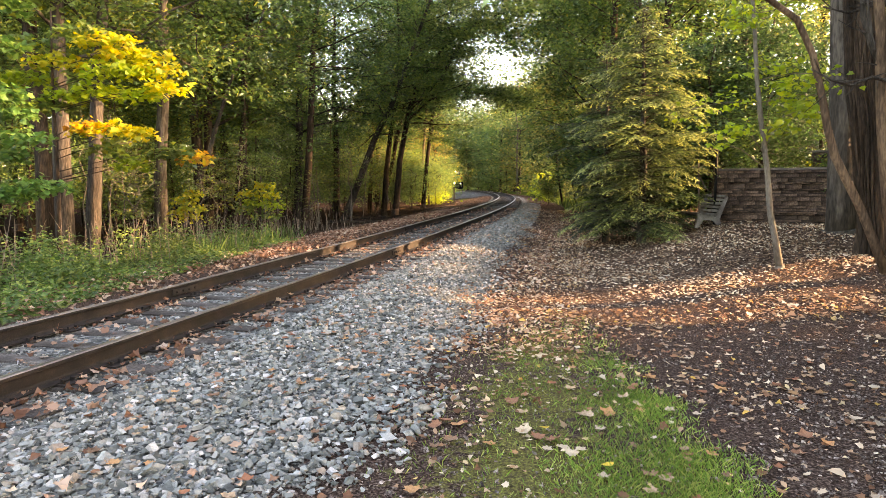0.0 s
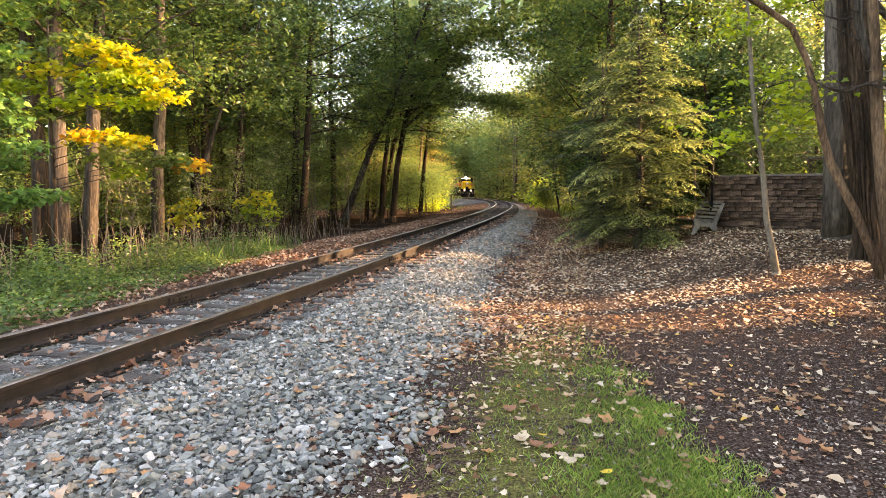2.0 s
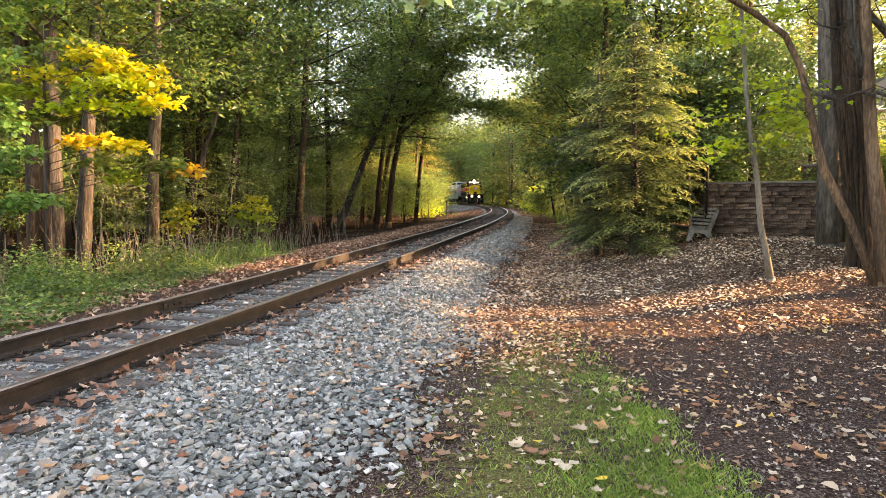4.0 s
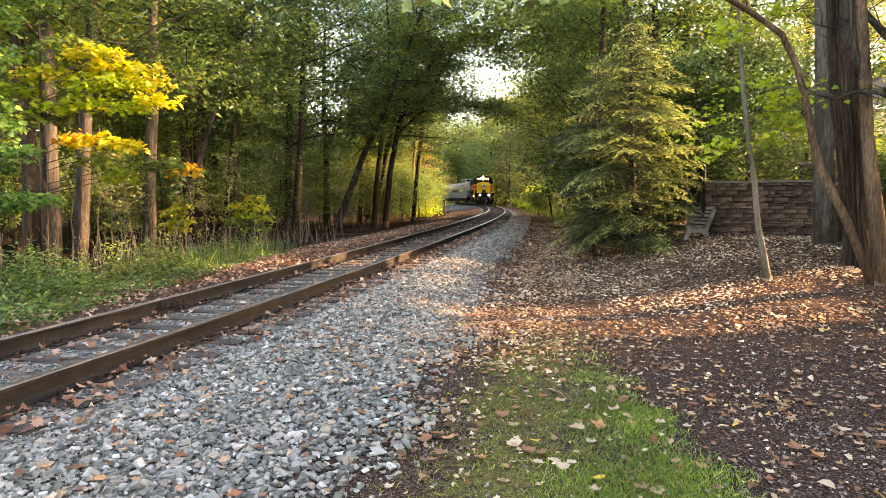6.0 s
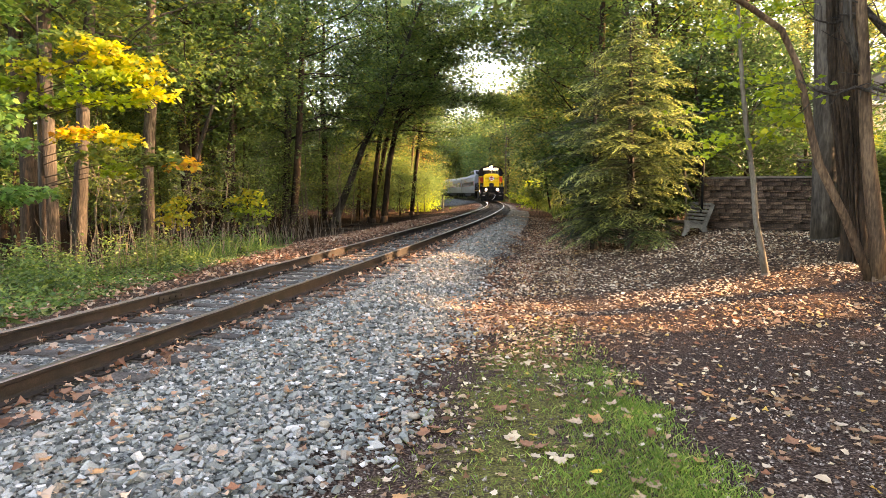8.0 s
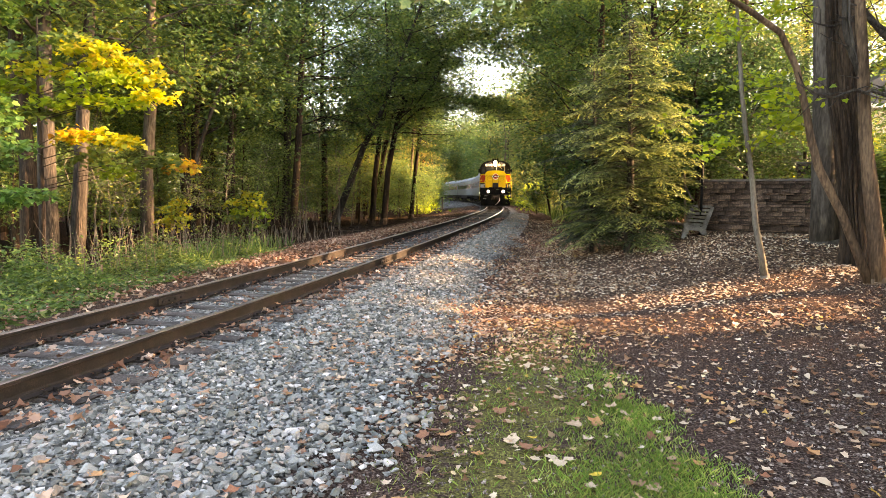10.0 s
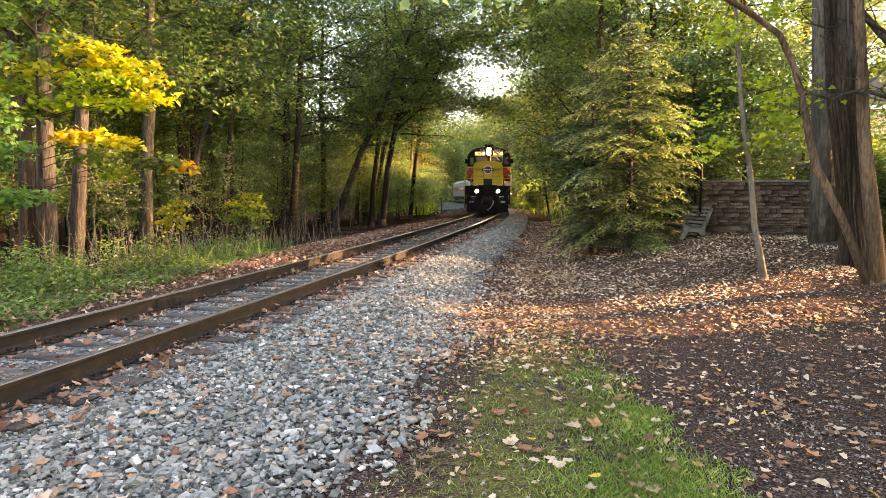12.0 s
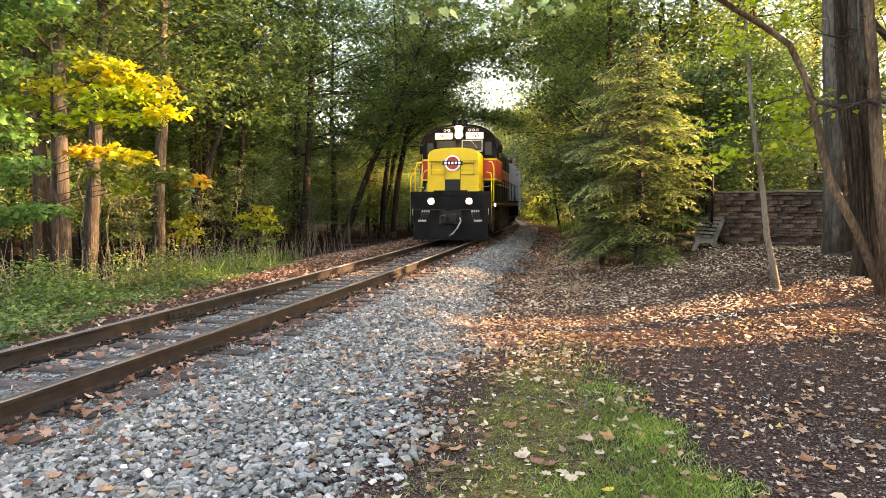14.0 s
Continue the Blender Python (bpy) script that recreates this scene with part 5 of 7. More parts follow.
def bare_twigs(name, label, paths, r, seed, twigs=2):
    """Thin bare branches that cross in front of the trunks."""
    rng = np.random.default_rng(seed)
    ob = tagged(new(name), label, "branch")
    for pts in paths:
        pts = [np.array(p, float) for p in pts]
        limb = part("limb", add_tube(bmesh.new(), pts, np.linspace(r, r * 0.4, len(pts)), 6), M_BARK, ob, smooth=True)
        for k in range(len(pts) * twigs):
            j = rng.integers(0, len(pts) - 1)
            p = pts[j] + (pts[j + 1] - pts[j]) * rng.uniform()
            d = rng.normal(0, 1, 3) * np.array([1, 0.4, 0.8])
            d = d / np.linalg.norm(d) * rng.uniform(0.2, 0.6)
            part("twig", add_tube(bmesh.new(), [p, p + d * 0.5 + rng.normal(0, 0.04, 3), p + d], [r * 0.4, r * 0.3, r * 0.15], 4), M_BARK, limb)
    return ob


bare_twigs("bare_branch", "thin bare branch reaching across the trunks", [
    [(6.48, 10.2, 3.28), (6.35, 10.1, 3.22), (6.1, 10.0, 3.25), (5.75, 9.9, 3.12), (5.4, 9.8, 3.18), (5.1, 9.7, 3.3)],
    [(6.48, 10.2, 3.28), (6.9, 10.1, 3.1), (7.3, 10.1, 3.0)],
    [(6.38, 10.28, 4.45), (6.3, 10.3, 4.35), (5.9, 10.35, 4.25), (5.55, 10.4, 4.35)],
    [(6.44, 10.25, 3.3), (6.25, 10.25, 3.75), (6.13, 10.25, 4.3), (6.08, 10.25, 5.2)],
    [(6.4, 10.25, 4.35), (6.75, 10.25, 4.15), (7.1, 10.25, 3.8), (7.6, 10.3, 3.5)],
], 0.03, 21)


bare_twigs("forked_limb", "thick brown limb forking from the stems", [
    [(6.38, 10.27, 3.45), (6.22, 10.3, 3.85), (6.10, 10.3, 4.2), (6.06, 10.3, 4.9), (6.0, 10.3, 6.0)]], 0.06, 22, 0)
bare_twigs("forked_limb", "thick dark limb rising across the furrowed trunk", [
    [(8.3, 11.2, 3.55), (7.7, 11.1, 3.9), (7.25, 11.0, 4.2), (6.85, 11.0, 4.6), (6.5, 11.0, 5.1), (6.3, 11.0, 6.0)]], 0.085, 23, 0)


def conifer(name, label, x, y, height, spread, seed, z0=0.25, limbs=200, young=1.25):
    """Hemlock: a thin stem with tiers of long feathery sprays that droop at their tips."""
    rng = np.random.default_rng(seed)
    tree = tagged(new(name), label, "conifer")
    tree.location = (x, y, gz(x, y))
    bm = bmesh.new()
    add_tube(bm, [(0, 0, -0.2), (0.02, 0, height * 0.3), (-0.05, 0, height * 0.7), (-0.10, 0, height)], [0.13, 0.10, 0.05, 0.01], 10)
    cents, dirs, tips = [], [], []
    for i in range(limbs):
        f = ((i + rng.uniform()) / limbs) ** 1.05
        z = z0 + f * (height - z0)
        az = i * 2.39996 + rng.uniform(-0.6, 0.6)
        prof = min(1.0, (1 - f) * 2.3) ** 0.85 * (1 + 0.22 * math.sin(3 * az + 9 * f) + 0.15 * math.sin(23 * f)) * (0.78 + 0.22 * min(1, f * 5))
        length = spread * prof * rng.uniform(0.42, 1.12) + 0.15
        d = np.array([math.cos(az), math.sin(az), rng.uniform(0.0, 0.55)])
        pts = [np.array([0, 0, z])]
        for s in range(6):
            pts.append(pts[-1] + d / np.linalg.norm(d) * length / 6)
            d = d + np.array([rng.normal(0, 0.10), rng.normal(0, 0.10), -0.14])
        add_tube(bm, pts, [0.018, 0.015, 0.012, 0.009, 0.007, 0.005, 0.003], 4, cap=False)
        side = np.array([-math.sin(az), math.cos(az), 0])
        steps = max(4, int(length / 0.10))
        for t in np.linspace(0.18, 1, steps):
            k = min(5, int(t * 6))
            along = (pts[k + 1] - pts[k]) / np.linalg.norm(pts[k + 1] - pts[k])
            p = pts[k] + (pts[k + 1] - pts[k]) * (t * 6 - k)
            for sgn in (-1, 1):
                tw = (1.15 - t) * 0.52 * length ** 0.7 * rng.uniform(0.35, 1.15) + 0.06
                dd = side * sgn + along * rng.uniform(0.5, 1.1) + np.array([0, 0, -0.28 + rng.normal(0, 0.2)])
                dd /= np.linalg.norm(dd)
                m = max(2, int(tw / 0.038))
                for q in range(m):
                    g = (q + 0.5) / m
                    cents.append(p + dd * tw * g + np.array([0, 0, -0.12 * tw * g * g]) + rng.normal(0, 0.008, 3))
                    sd = np.cross(dd, (0, 0, 1.0)) * (1 if q % 2 else -1)
                    dirs.append(dd + sd * 0.8 + rng.normal(0, 0.25, 3))
                    # young scales the tips' paleness, which carries painted sunlight as well as new growth
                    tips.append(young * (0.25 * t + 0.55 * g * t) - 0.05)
    part("trunk", bm, M_BARK, tree, smooth=True)
    cents, dirs = np.array(cents), np.array(dirs)
    dirs /= np.linalg.norm(dirs, axis=1)[:, None]
    nrm = np.cross(dirs, np.array([0, 0, 1.0])[None] + rng.normal(0, 0.35, dirs.shape))
    nrm /= np.linalg.norm(nrm, axis=1)[:, None]
    L, W = 0.056, 0.014
    v = np.stack([cents - dirs * L, cents + nrm * W, cents + dirs * L, cents - nrm * W], 1).reshape(-1, 3)
    b = np.arange(len(cents))[:, None] * 4
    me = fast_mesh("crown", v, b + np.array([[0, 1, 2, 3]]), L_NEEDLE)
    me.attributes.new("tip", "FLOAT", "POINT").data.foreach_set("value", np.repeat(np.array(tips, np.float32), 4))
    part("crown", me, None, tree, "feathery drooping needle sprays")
    return tree


# a low young keeps the rear tree's needles dark, as if shaded
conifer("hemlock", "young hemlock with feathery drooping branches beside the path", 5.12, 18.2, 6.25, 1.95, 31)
conifer("hemlock", "darker hemlock standing close behind the paler one", 4.72, 20.6, 6.0, 1.5, 33, limbs=170, young=0.35)


# ---- wall of split stone ----
M_WALLSTONE = material("split_brown_stone", [(0.022, 0.014, 0.010), (0.058, 0.038, 0.027), (0.135, 0.092, 0.066)], 0.9, 0, 5, 40, 0.6, 0.012, item=0.5)
M_JOINT = material("dark_wall_core", [(0.02, 0.018, 0.016), (0.04, 0.036, 0.03)], 0.95, 0, 8, 60, 0.4, 0.01)
M_CAP = material("wall_cap_slab", [(0.065, 0.055, 0.046), (0.125, 0.108, 0.092)], 0.85, 0, 4, 40, 0.4, 0.008, item=0.2)


def stone_mesh(seed, w, h):
    rng = random.Random(seed)
    bm = box(-w / 2, w / 2, -0.07, 0.07, 0, h, bevel=0.010)
    for v in bm.verts:
        v.co += Vector((rng.uniform(-0.010, 0.010), rng.uniform(-0.014, 0.014), rng.uniform(-0.007, 0.007)))
    return to_mesh("wall_stone", bm, M_WALLSTONE)


STONES = {(w, h): [stone_mesh(int(w * 1000 + h * 100 + k), w - 0.012, h - 0.010) for k in range(2)] for w in (0.16, 0.26, 0.38, 0.54) for h in (0.05, 0.075, 0.12)}


def stone_wall(name, label, a, b, z0, z1, seed):
    a, b = Vector((*a, 0)), Vector((*b, 0))
    d = (b - a).normalized()
    length = (b - a).length
    ang = math.degrees(math.atan2(d.y, d.x))
    wall = tagged(new(name), label, "wall", kind="structure")
    wall.matrix_basis = pose(a.x, a.y, z0, 0, 0, ang)
    part("wall_core", box(0.02, length - 0.02, 0.03, 0.40, -0.3, z1 - z0 - 0.02), M_JOINT, wall)
    rng = random.Random(seed)
    z = 0.0
    while z < z1 - z0 - 0.03:
        h = rng.choice((0.05, 0.075, 0.075, 0.12))
        x = -rng.uniform(0, 0.1)
        while x < length:
            w = rng.choice((0.16, 0.26, 0.38, 0.54))
            st = part("wall_stone", rng.choice(STONES[(w, h)]), None, wall)
            st.location = (x + w / 2, rng.uniform(-0.07, 0.025), z)
            x += w
        z += h
    x = -0.05
    while x < length:
        w = rng.uniform(0.55, 0.8)
        cap = part("cap_slab", box(x, x + w - 0.008, -0.12, 0.48, z, z + 0.055, bevel=0.01), M_CAP, wall)
        x += w
    return wall


stone_wall("wall_garden", "low garden wall of split brown stone with flat caps", (7.25, 18.6), (10.1, 16.9), 0.50, 2.10, 4)
stone_wall("wall_terrace", "higher terrace wall of split brown stone", (10.75, 20.2), (15.2, 18.2), 0.5, 2.62, 5)


def garden_bench():
    """Slatted bench in profile, its back raked; it faces the track."""
    M_BENCH = material("grey_weathered_bench_wood", [(0.075, 0.069, 0.06), (0.13, 0.12, 0.105), (0.20, 0.187, 0.165)], 0.85, 0, 5, 60, 0.3, 0.005, item=0.15)
    bench = tagged(new("garden_bench"), "grey weathered slatted wooden bench beside the wall", "bench")
    bench.matrix_basis = pose(6.80, 18.5, gz(6.80, 18.5), 0, 0, 97)
    for s in (-0.5, 0.5):
        bm = bmesh.new()
        add_prism_x(bm, [(0.30, 0.0), (0.38, 0.0), (0.30, 0.30), (0.34, 0.40), (0.10, 0.36), (-0.20, 0.30), (-0.46, 0.86), (-0.53, 0.83), (-0.30, 0.24), (-0.40, 0.0), (-0.30, 0.0), (-0.12, 0.20), (0.16, 0.22)], s - 0.025, s + 0.025)
        part("side_frame", bm, M_BENCH, bench)
    for k in range(6):
        part("seat_slat", box(-0.56, 0.56, 0.30 - 0.085 * k, 0.365 - 0.085 * k, 0.40 - 0.018 * k, 0.42 - 0.018 * k, bevel=0.004), M_BENCH, bench)
    for k in range(6):
        y, z = -0.215 - 0.045 * k, 0.36 + 0.098 * k
        part("back_slat", box(-0.56, 0.56, -0.012, 0.012, -0.035, 0.035, bevel=0.004, m=Matrix.Translation((0, y + 0.02, z)) @ pose(0, 0, 0, 24)), M_BENCH, bench)
    return bench


garden_bench()
pole = tagged(new("dark_pole"), "thin dark metal pole by the wall", "pole")
pole.location = (7.15, 18.35, gz(7.15, 18.35))
part("shaft", add_cyl(bmesh.new(), (0, 0, -0.1), (0, 0, 2.0), 0.035, 10), M_LBLACK, pole)
part("finial", add_tube(bmesh.new(), [(0, 0, 2.0), (0, 0, 2.04), (0, 0, 2.09)], [0.05, 0.05, 0.01], 10), M_LBLACK, pole)
stake = tagged(new("pale_stake"), "pale wooden stake leaning behind the bench", "stake")
stake.location = (6.78, 18.4, gz(6.78, 18.4))
part("shaft", add_tube(bmesh.new(), [(0, 0, -0.1), (-0.05, 0, 0.9), (-0.10, 0, 1.75)], [0.03, 0.027, 0.022], 8), M_BARK_PALE, stake)
part("brace", add_tube(bmesh.new(), [(-0.08, 0, 1.45), (0.10, 0, 1.1), (0.2, 0, 1.0)], [0.02, 0.018, 0.015], 6), M_BARK_PALE, stake)


def house():
    """The corner of a house behind the garden trees."""
    M_ROOFING = material("grey_shingles", [(0.07, 0.07, 0.075), (0.12, 0.12, 0.13)], 0.9, 0, 3, 40, 0.5, 0.01)
    M_SIDING = material("pale_siding", [(0.45, 0.42, 0.37), (0.55, 0.52, 0.47)], 0.8, 0, 2, 30, 0.1, 0.004)
    hs = tagged(new("house"), "pale house with grey roof behind the garden trees", "house")
    hs.matrix_basis = pose(20.6, 32.0, 0.4, 0, 0, 0)
    part("wall", box(-4.0, 4.0, -4.0, 4.0, -0.6, 5.0), M_SIDING, hs)
    bm = bmesh.new()
    add_prism(bm, [(-4.6, 5.0), (-4.6, 5.12), (0, 7.6), (4.6, 5.12), (4.6, 5.0)], -4.5, 4.5)
    part("roof", bm, M_ROOFING, hs)
    part("fascia", box(-4.68, -4.60, -4.5, 4.5, 4.86, 5.10), M_WHITE, hs)
    part("fascia", box(-4.60, 4.60, -4.58, -4.50, 4.86, 5.02), M_WHITE, hs)
    for x in (-2.2, 2.2):
        w = part("window", box(x - 0.6, x + 0.6, -4.06, -3.98, 1.4, 2.9), M_WHITE, hs)
        part("pane", box(x - 0.52, x + 0.52, -4.075, -4.0, 1.48, 2.82), GLASS_DARK, w)


house()

# shrubs and trees behind the walls
GARDEN = [  # x, y, height, leaves, first, limb_len, leaf
    (8.6, 22.5, 5.5, L_SHRUB, 0.08, 2.2, 0.15), (10.4, 22.8, 6.5, L_SHRUB, 0.06, 2.4, 0.15), (12.4, 23.0, 5.5, L_SHRUB, 0.05, 2.4, 0.15), (6.8, 23.5, 5.2, L_SHRUB, 0.10, 2.0, 0.15),
    (8.4, 27.0, 13, L_GREEN, 0.16, 3.8, 0.20), (12.5, 28.5, 14, L_GREEN, 0.15, 4.0, 0.20), (18.5, 30.5, 13, L_FAR, 0.2, 3.6, 0.20), (7.6, 33.0, 15, L_GREEN, 0.05, 4.4, 0.20),
    (8.0, 37.0, 11.5, L_GREEN, 0.08, 4.4, 0.22), (13.0, 38.0, 11, L_MIXED, 0.10, 4.4, 0.24), (9.9, 45.0, 11, L_FAR, 0.03, 4.2, 0.24), (18.5, 40.0, 11, L_FAR, 0.1, 4.4, 0.26),
    (12.0, 19.6, 2.6, L_MIXED, 0.1, 1.3, 0.12), (14.2, 16.6, 2.6, L_LIME, 0.1, 1.2, 0.12),
]
for k, (x, y, h, leaves, first, ll, lf) in enumerate(GARDEN):
    make_tree("garden_tree" if h > 8 else "garden_shrub", "leafy green and yellow tree behind the garden" if h > 8 else "dense leafy shrub behind the garden wall", upright(x, y, h, (0, 0), 0.3, 500 + k), taper(0.018 * h), 600 + k,
              limbs=28, limb_len=ll, first=first, clumps=9, per=70 if 30 < y < 48 else 40, spread=0.14 * ll, flat=0.4, leaf=lf, leaves=leaves, bark=M_BARK_DARK, category="tree" if h > 8 else "shrub", group="planting behind the garden")

# tree beside the viewer, whose branches hang into the top of the view; its two unseen copies are added to shade the
# path
shade_tree = make_tree("overhanging_tree", "broad unseen tree with low branches beside the path, placed to shade it", upright(8.6, 0.6, 13, (0, 0), 0.2, 700), taper(0.28), 701, limbs=26, limb_len=4.6, first=0.14, clumps=8, per=40, spread=0.55, flat=0.45, leaf=0.17, leaves=L_MIXED, bark=M_BARK, rise=0.25)
for x, y, r in ((12.5, 2.6, 150), (17.0, -0.5, 260)):
    copy_thing(shade_tree, pose(x, y, gz(x, y), 0, 0, r))

# unseen crowns added where they keep the sun off rails and ballast
for k, (x, y) in enumerate(((11.5, 10.7), (11.9, 7.8), (11.8, 13.3))):
    make_tree("path_tree", "unseen small broad tree added to shade the ballast", upright(x, y, 7.0, (0, 0), 0.2, 740 + k), taper(0.11), 741 + k, limbs=34, limb_len=2.6, first=0.41, clumps=10, per=74, spread=0.34, flat=0.4, leaf=0.15, leaves=L_MIXED, bark=M_BARK, group="small trees by the path", rise=0.2)
# nearer crowns are unseen, added to shade the garden; farther copies fill the background
tall = make_tree("tall_garden_tree", "tall tree with a high crown, added over the garden for shade and backdrop", upright(13.2, 10.9, 19, (0, 0), 0.3, 760), taper(0.26), 761, limbs=28, limb_len=5.2, first=0.58, clumps=9, per=40, spread=0.6, flat=0.45, leaf=0.24, leaves=L_ARCH, bark=M_BARK, group="tall garden trees", rise=0.2)
for k, (x, y) in enumerate(((14.2, 19.6), (18.5, 9.5), (19.0, 17.0), (11.0, 31.0), (15.0, 34.0), (21.0, 39.0), (8.2, 30.0), (17.0, 29.5), (12.4, 29.5), (24.5, 46.0))):
    copy_thing(tall, pose(x, y, gz(x, y), 0, 0, 80 * k))
# unseen shrubs, added to keep low sun off the foreground and the far corridor
blocker_shrub = make_tree("hedge_shrub", "unseen leafy shrub added to block the sun", upright(9.2, -2.0, 4.4, (0, 0), 0.2, 720), taper(0.07), 721, limbs=30, limb_len=1.7, first=0.03, clumps=9, per=50, spread=0.34, flat=0.7, leaf=0.15, leaves=L_GREEN, bark=M_BARK_DARK, category="shrub", group="shrubs beside the path", rise=0.5, sides=6)
for k, (x, y) in enumerate(((9.4, 0.3), (9.0, 2.6), (9.6, 4.8), (10.2, 7.0), (11.5, 1.4), (11.8, 5.9), (9.6, 26.5), (10.2, 30.5), (10.8, 35.0), (11.2, 39.5), (12.2, 32.5), (12.6, 43.5), (9.0, 24.0))):
    copy_thing(blocker_shrub, pose(x, y, gz(x, y), 0, 0, 55 * k))

# flattened copies out of view, added to shade the path but not the ballast
for k, (x, y) in enumerate(((10.9, 13.4), (11.0, 15.0), (11.4, 16.4), (12.2, 14.2))):
    copy_thing(blocker_shrub, pose(x, y, gz(x, y) - 0.05, 0, 0, 95 * k) @ Matrix.Diagonal((0.85, 0.85, 0.46, 1)))
# enlarged copies hidden by the hemlocks, added to shade the ground beyond
for k, (x, y) in enumerate(((13.0, 47.5), (13.6, 51.0), (14.2, 54.5))):
    copy_thing(blocker_shrub, pose(x, y, gz(x, y) - 0.05, 0, 0, 75 * k) @ Matrix.Scale(1.45, 4))


def hanging_spray(seed):
    """Low twigs of the overhanging tree, with large leaves, above the path."""
    rng = np.random.default_rng(seed)
    ob = tagged(new("hanging_branch"), "thin branch with pale green leaves hanging over the path", "branch")
    bm = bmesh.new()
    main = [np.array(p, float) for p in ((8.5, 0.9, 5.0), (5.2, 3.6, 4.6), (2.6, 4.7, 3.9), (1.0, 5.0, 3.38), (0.45, 5.0, 3.22))]
    add_tube(bm, main, [0.05, 0.035, 0.02, 0.01, 0.004], 6)
    second = [np.array(p, float) for p in ((1.0, 5.0, 3.38), (0.3, 5.05, 3.36), (-0.12, 5.1, 3.25))]
    add_tube(bm, second, [0.01, 0.007, 0.003], 5)
    part("twig", bm, M_TWIG, ob, smooth=True)
    for c, n, sp in (((0.42, 5.0, 3.14), 14, (0.13, 0.1, 0.035)), ((-0.08, 5.1, 3.17), 9, (0.08, 0.1, 0.035)), ((0.75, 5.0, 3.2), 7, (0.1, 0.1, 0.03))):
        for k in range(n):
            v, f = leaf_cards(np.array([c]) + rng.normal(0, 1, (1, 3)) * np.array(sp), 0.105, rng, MAPLE * np.array([0.85, 1]), 0.5, 0.08, 0.8)
            part("leaf", fast_mesh("leaf", v, f, L_HANG), None, ob)


L_HANG = material("pale_green_leaf", [(0.10, 0.15, 0.04), (0.17, 0.22, 0.06), (0.26, 0.27, 0.07)], 0.5, 0, 5, 60, 0.2, 0.004, item=0.35)


hanging_spray(3)
# ---- young maples at the wood's edge, in layered sprays ----
def layered_maple(name, label, x, y, height, layers, seed, leaf=0.125, per=1.0):
    """layers: dx, dy, z, half length, half width, leaf material."""
    rng = np.random.default_rng(seed)
    tree = tagged(new(name), label, "tree")
    g = gz(x, y)
    tree.location = (x, y, g)
    bm = bmesh.new()
    add_tube(bm, [(0, 0, -0.1), (0.05, 0, height * 0.35), (0.02, 0.05, height * 0.7), (0.1, 0, height)], [0.055, 0.045, 0.03, 0.01], 8)
    for dx, dy, z, hl, hw, mat in layers:
        c = np.array([dx, dy, z - g])
        root = np.array([0.03, 0, max(0.3, z - g - 0.15 * math.hypot(dx, dy) - 0.1)])
        add_tube(bm, [root, (root + c) / 2 + np.array([0, 0, 0.06]), c], [0.010, 0.007, 0.004], 5)
        n = int(240 * hl * hw * 4 * per) + 12
        t = rng.uniform(-1, 1, (n, 2))
        t = t[(t ** 2).sum(1) < 1.1]
        drop = 0.16 * (t ** 2).sum(1) * hl
        p = c + np.stack([t[:, 0] * hl, t[:, 1] * hw, rng.normal(0, 0.055, len(t)) - drop + 0.05 * np.sin(t[:, 0] * 9)], -1)
        for k in range(6):
            a = rng.uniform(0, 2 * math.pi)
            e = c + np.array([math.cos(a) * hl * 0.8, math.sin(a) * hw * 0.8, -0.08])
            add_tube(bm, [c, (c + e) / 2 + np.array([0, 0, 0.03]), e], [0.006, 0.004, 0.002], 4, cap=False)
        v, f = leaf_cards(p, leaf, rng, MAPLE, 0.45, 0.06, 0.35)
        tagged(part("leaf_spray", fast_mesh("leaf_spray", v, f, mat), None, tree), kind="stuff")
    part("trunk", bm, M_BARK_DARK, tree, smooth=True)
    return tree


LY, LG, LO, LM, LL = L_YELLOW, L_MAPLE_GREEN, L_ORANGE, L_MIXED, L_LIME
layered_maple("young_maple", "young maple with layered yellow and green autumn leaves", -7.9, 13.2, 5.2, [
    (1.10, 0, 4.55, 0.62, 0.5, LY), (1.65, 0.1, 4.30, 0.75, 0.5, LY), (2.1, 0, 4.0, 0.55, 0.45, LY), (1.5, -0.2, 3.95, 0.7, 0.5, LL), (2.35, 0, 3.62, 0.45, 0.4, LY), (1.9, 0, 3.50, 0.35, 0.4, LL),
    (0.1, 0.1, 4.15, 0.55, 0.5, LY), (-0.5, 0, 3.85, 0.5, 0.5, LL), (0.3, 0, 3.5, 0.4, 0.4, LL), (0.75, -0.1, 2.86, 0.35, 0.35, LO), (1.25, 0, 2.84, 0.55, 0.4, LY), (1.75, 0, 2.72, 0.3, 0.35, LY),
    (2.3, 0.2, 2.40, 0.5, 0.4, LM), (-0.2, 0.2, 3.35, 0.6, 0.5, LM), (0.9, 0.2, 3.6, 0.5, 0.5, LL), (0.5, 0.2, 4.75, 0.5, 0.5, LM), (-0.6, 0.2, 4.55, 0.6, 0.5, LM), (1.0, 0.1, 2.45, 0.35, 0.35, LM), (1.6, 0, 2.15, 0.35, 0.35, LL), (2.75, 0.2, 2.28, 0.35, 0.3, LO)], 41)
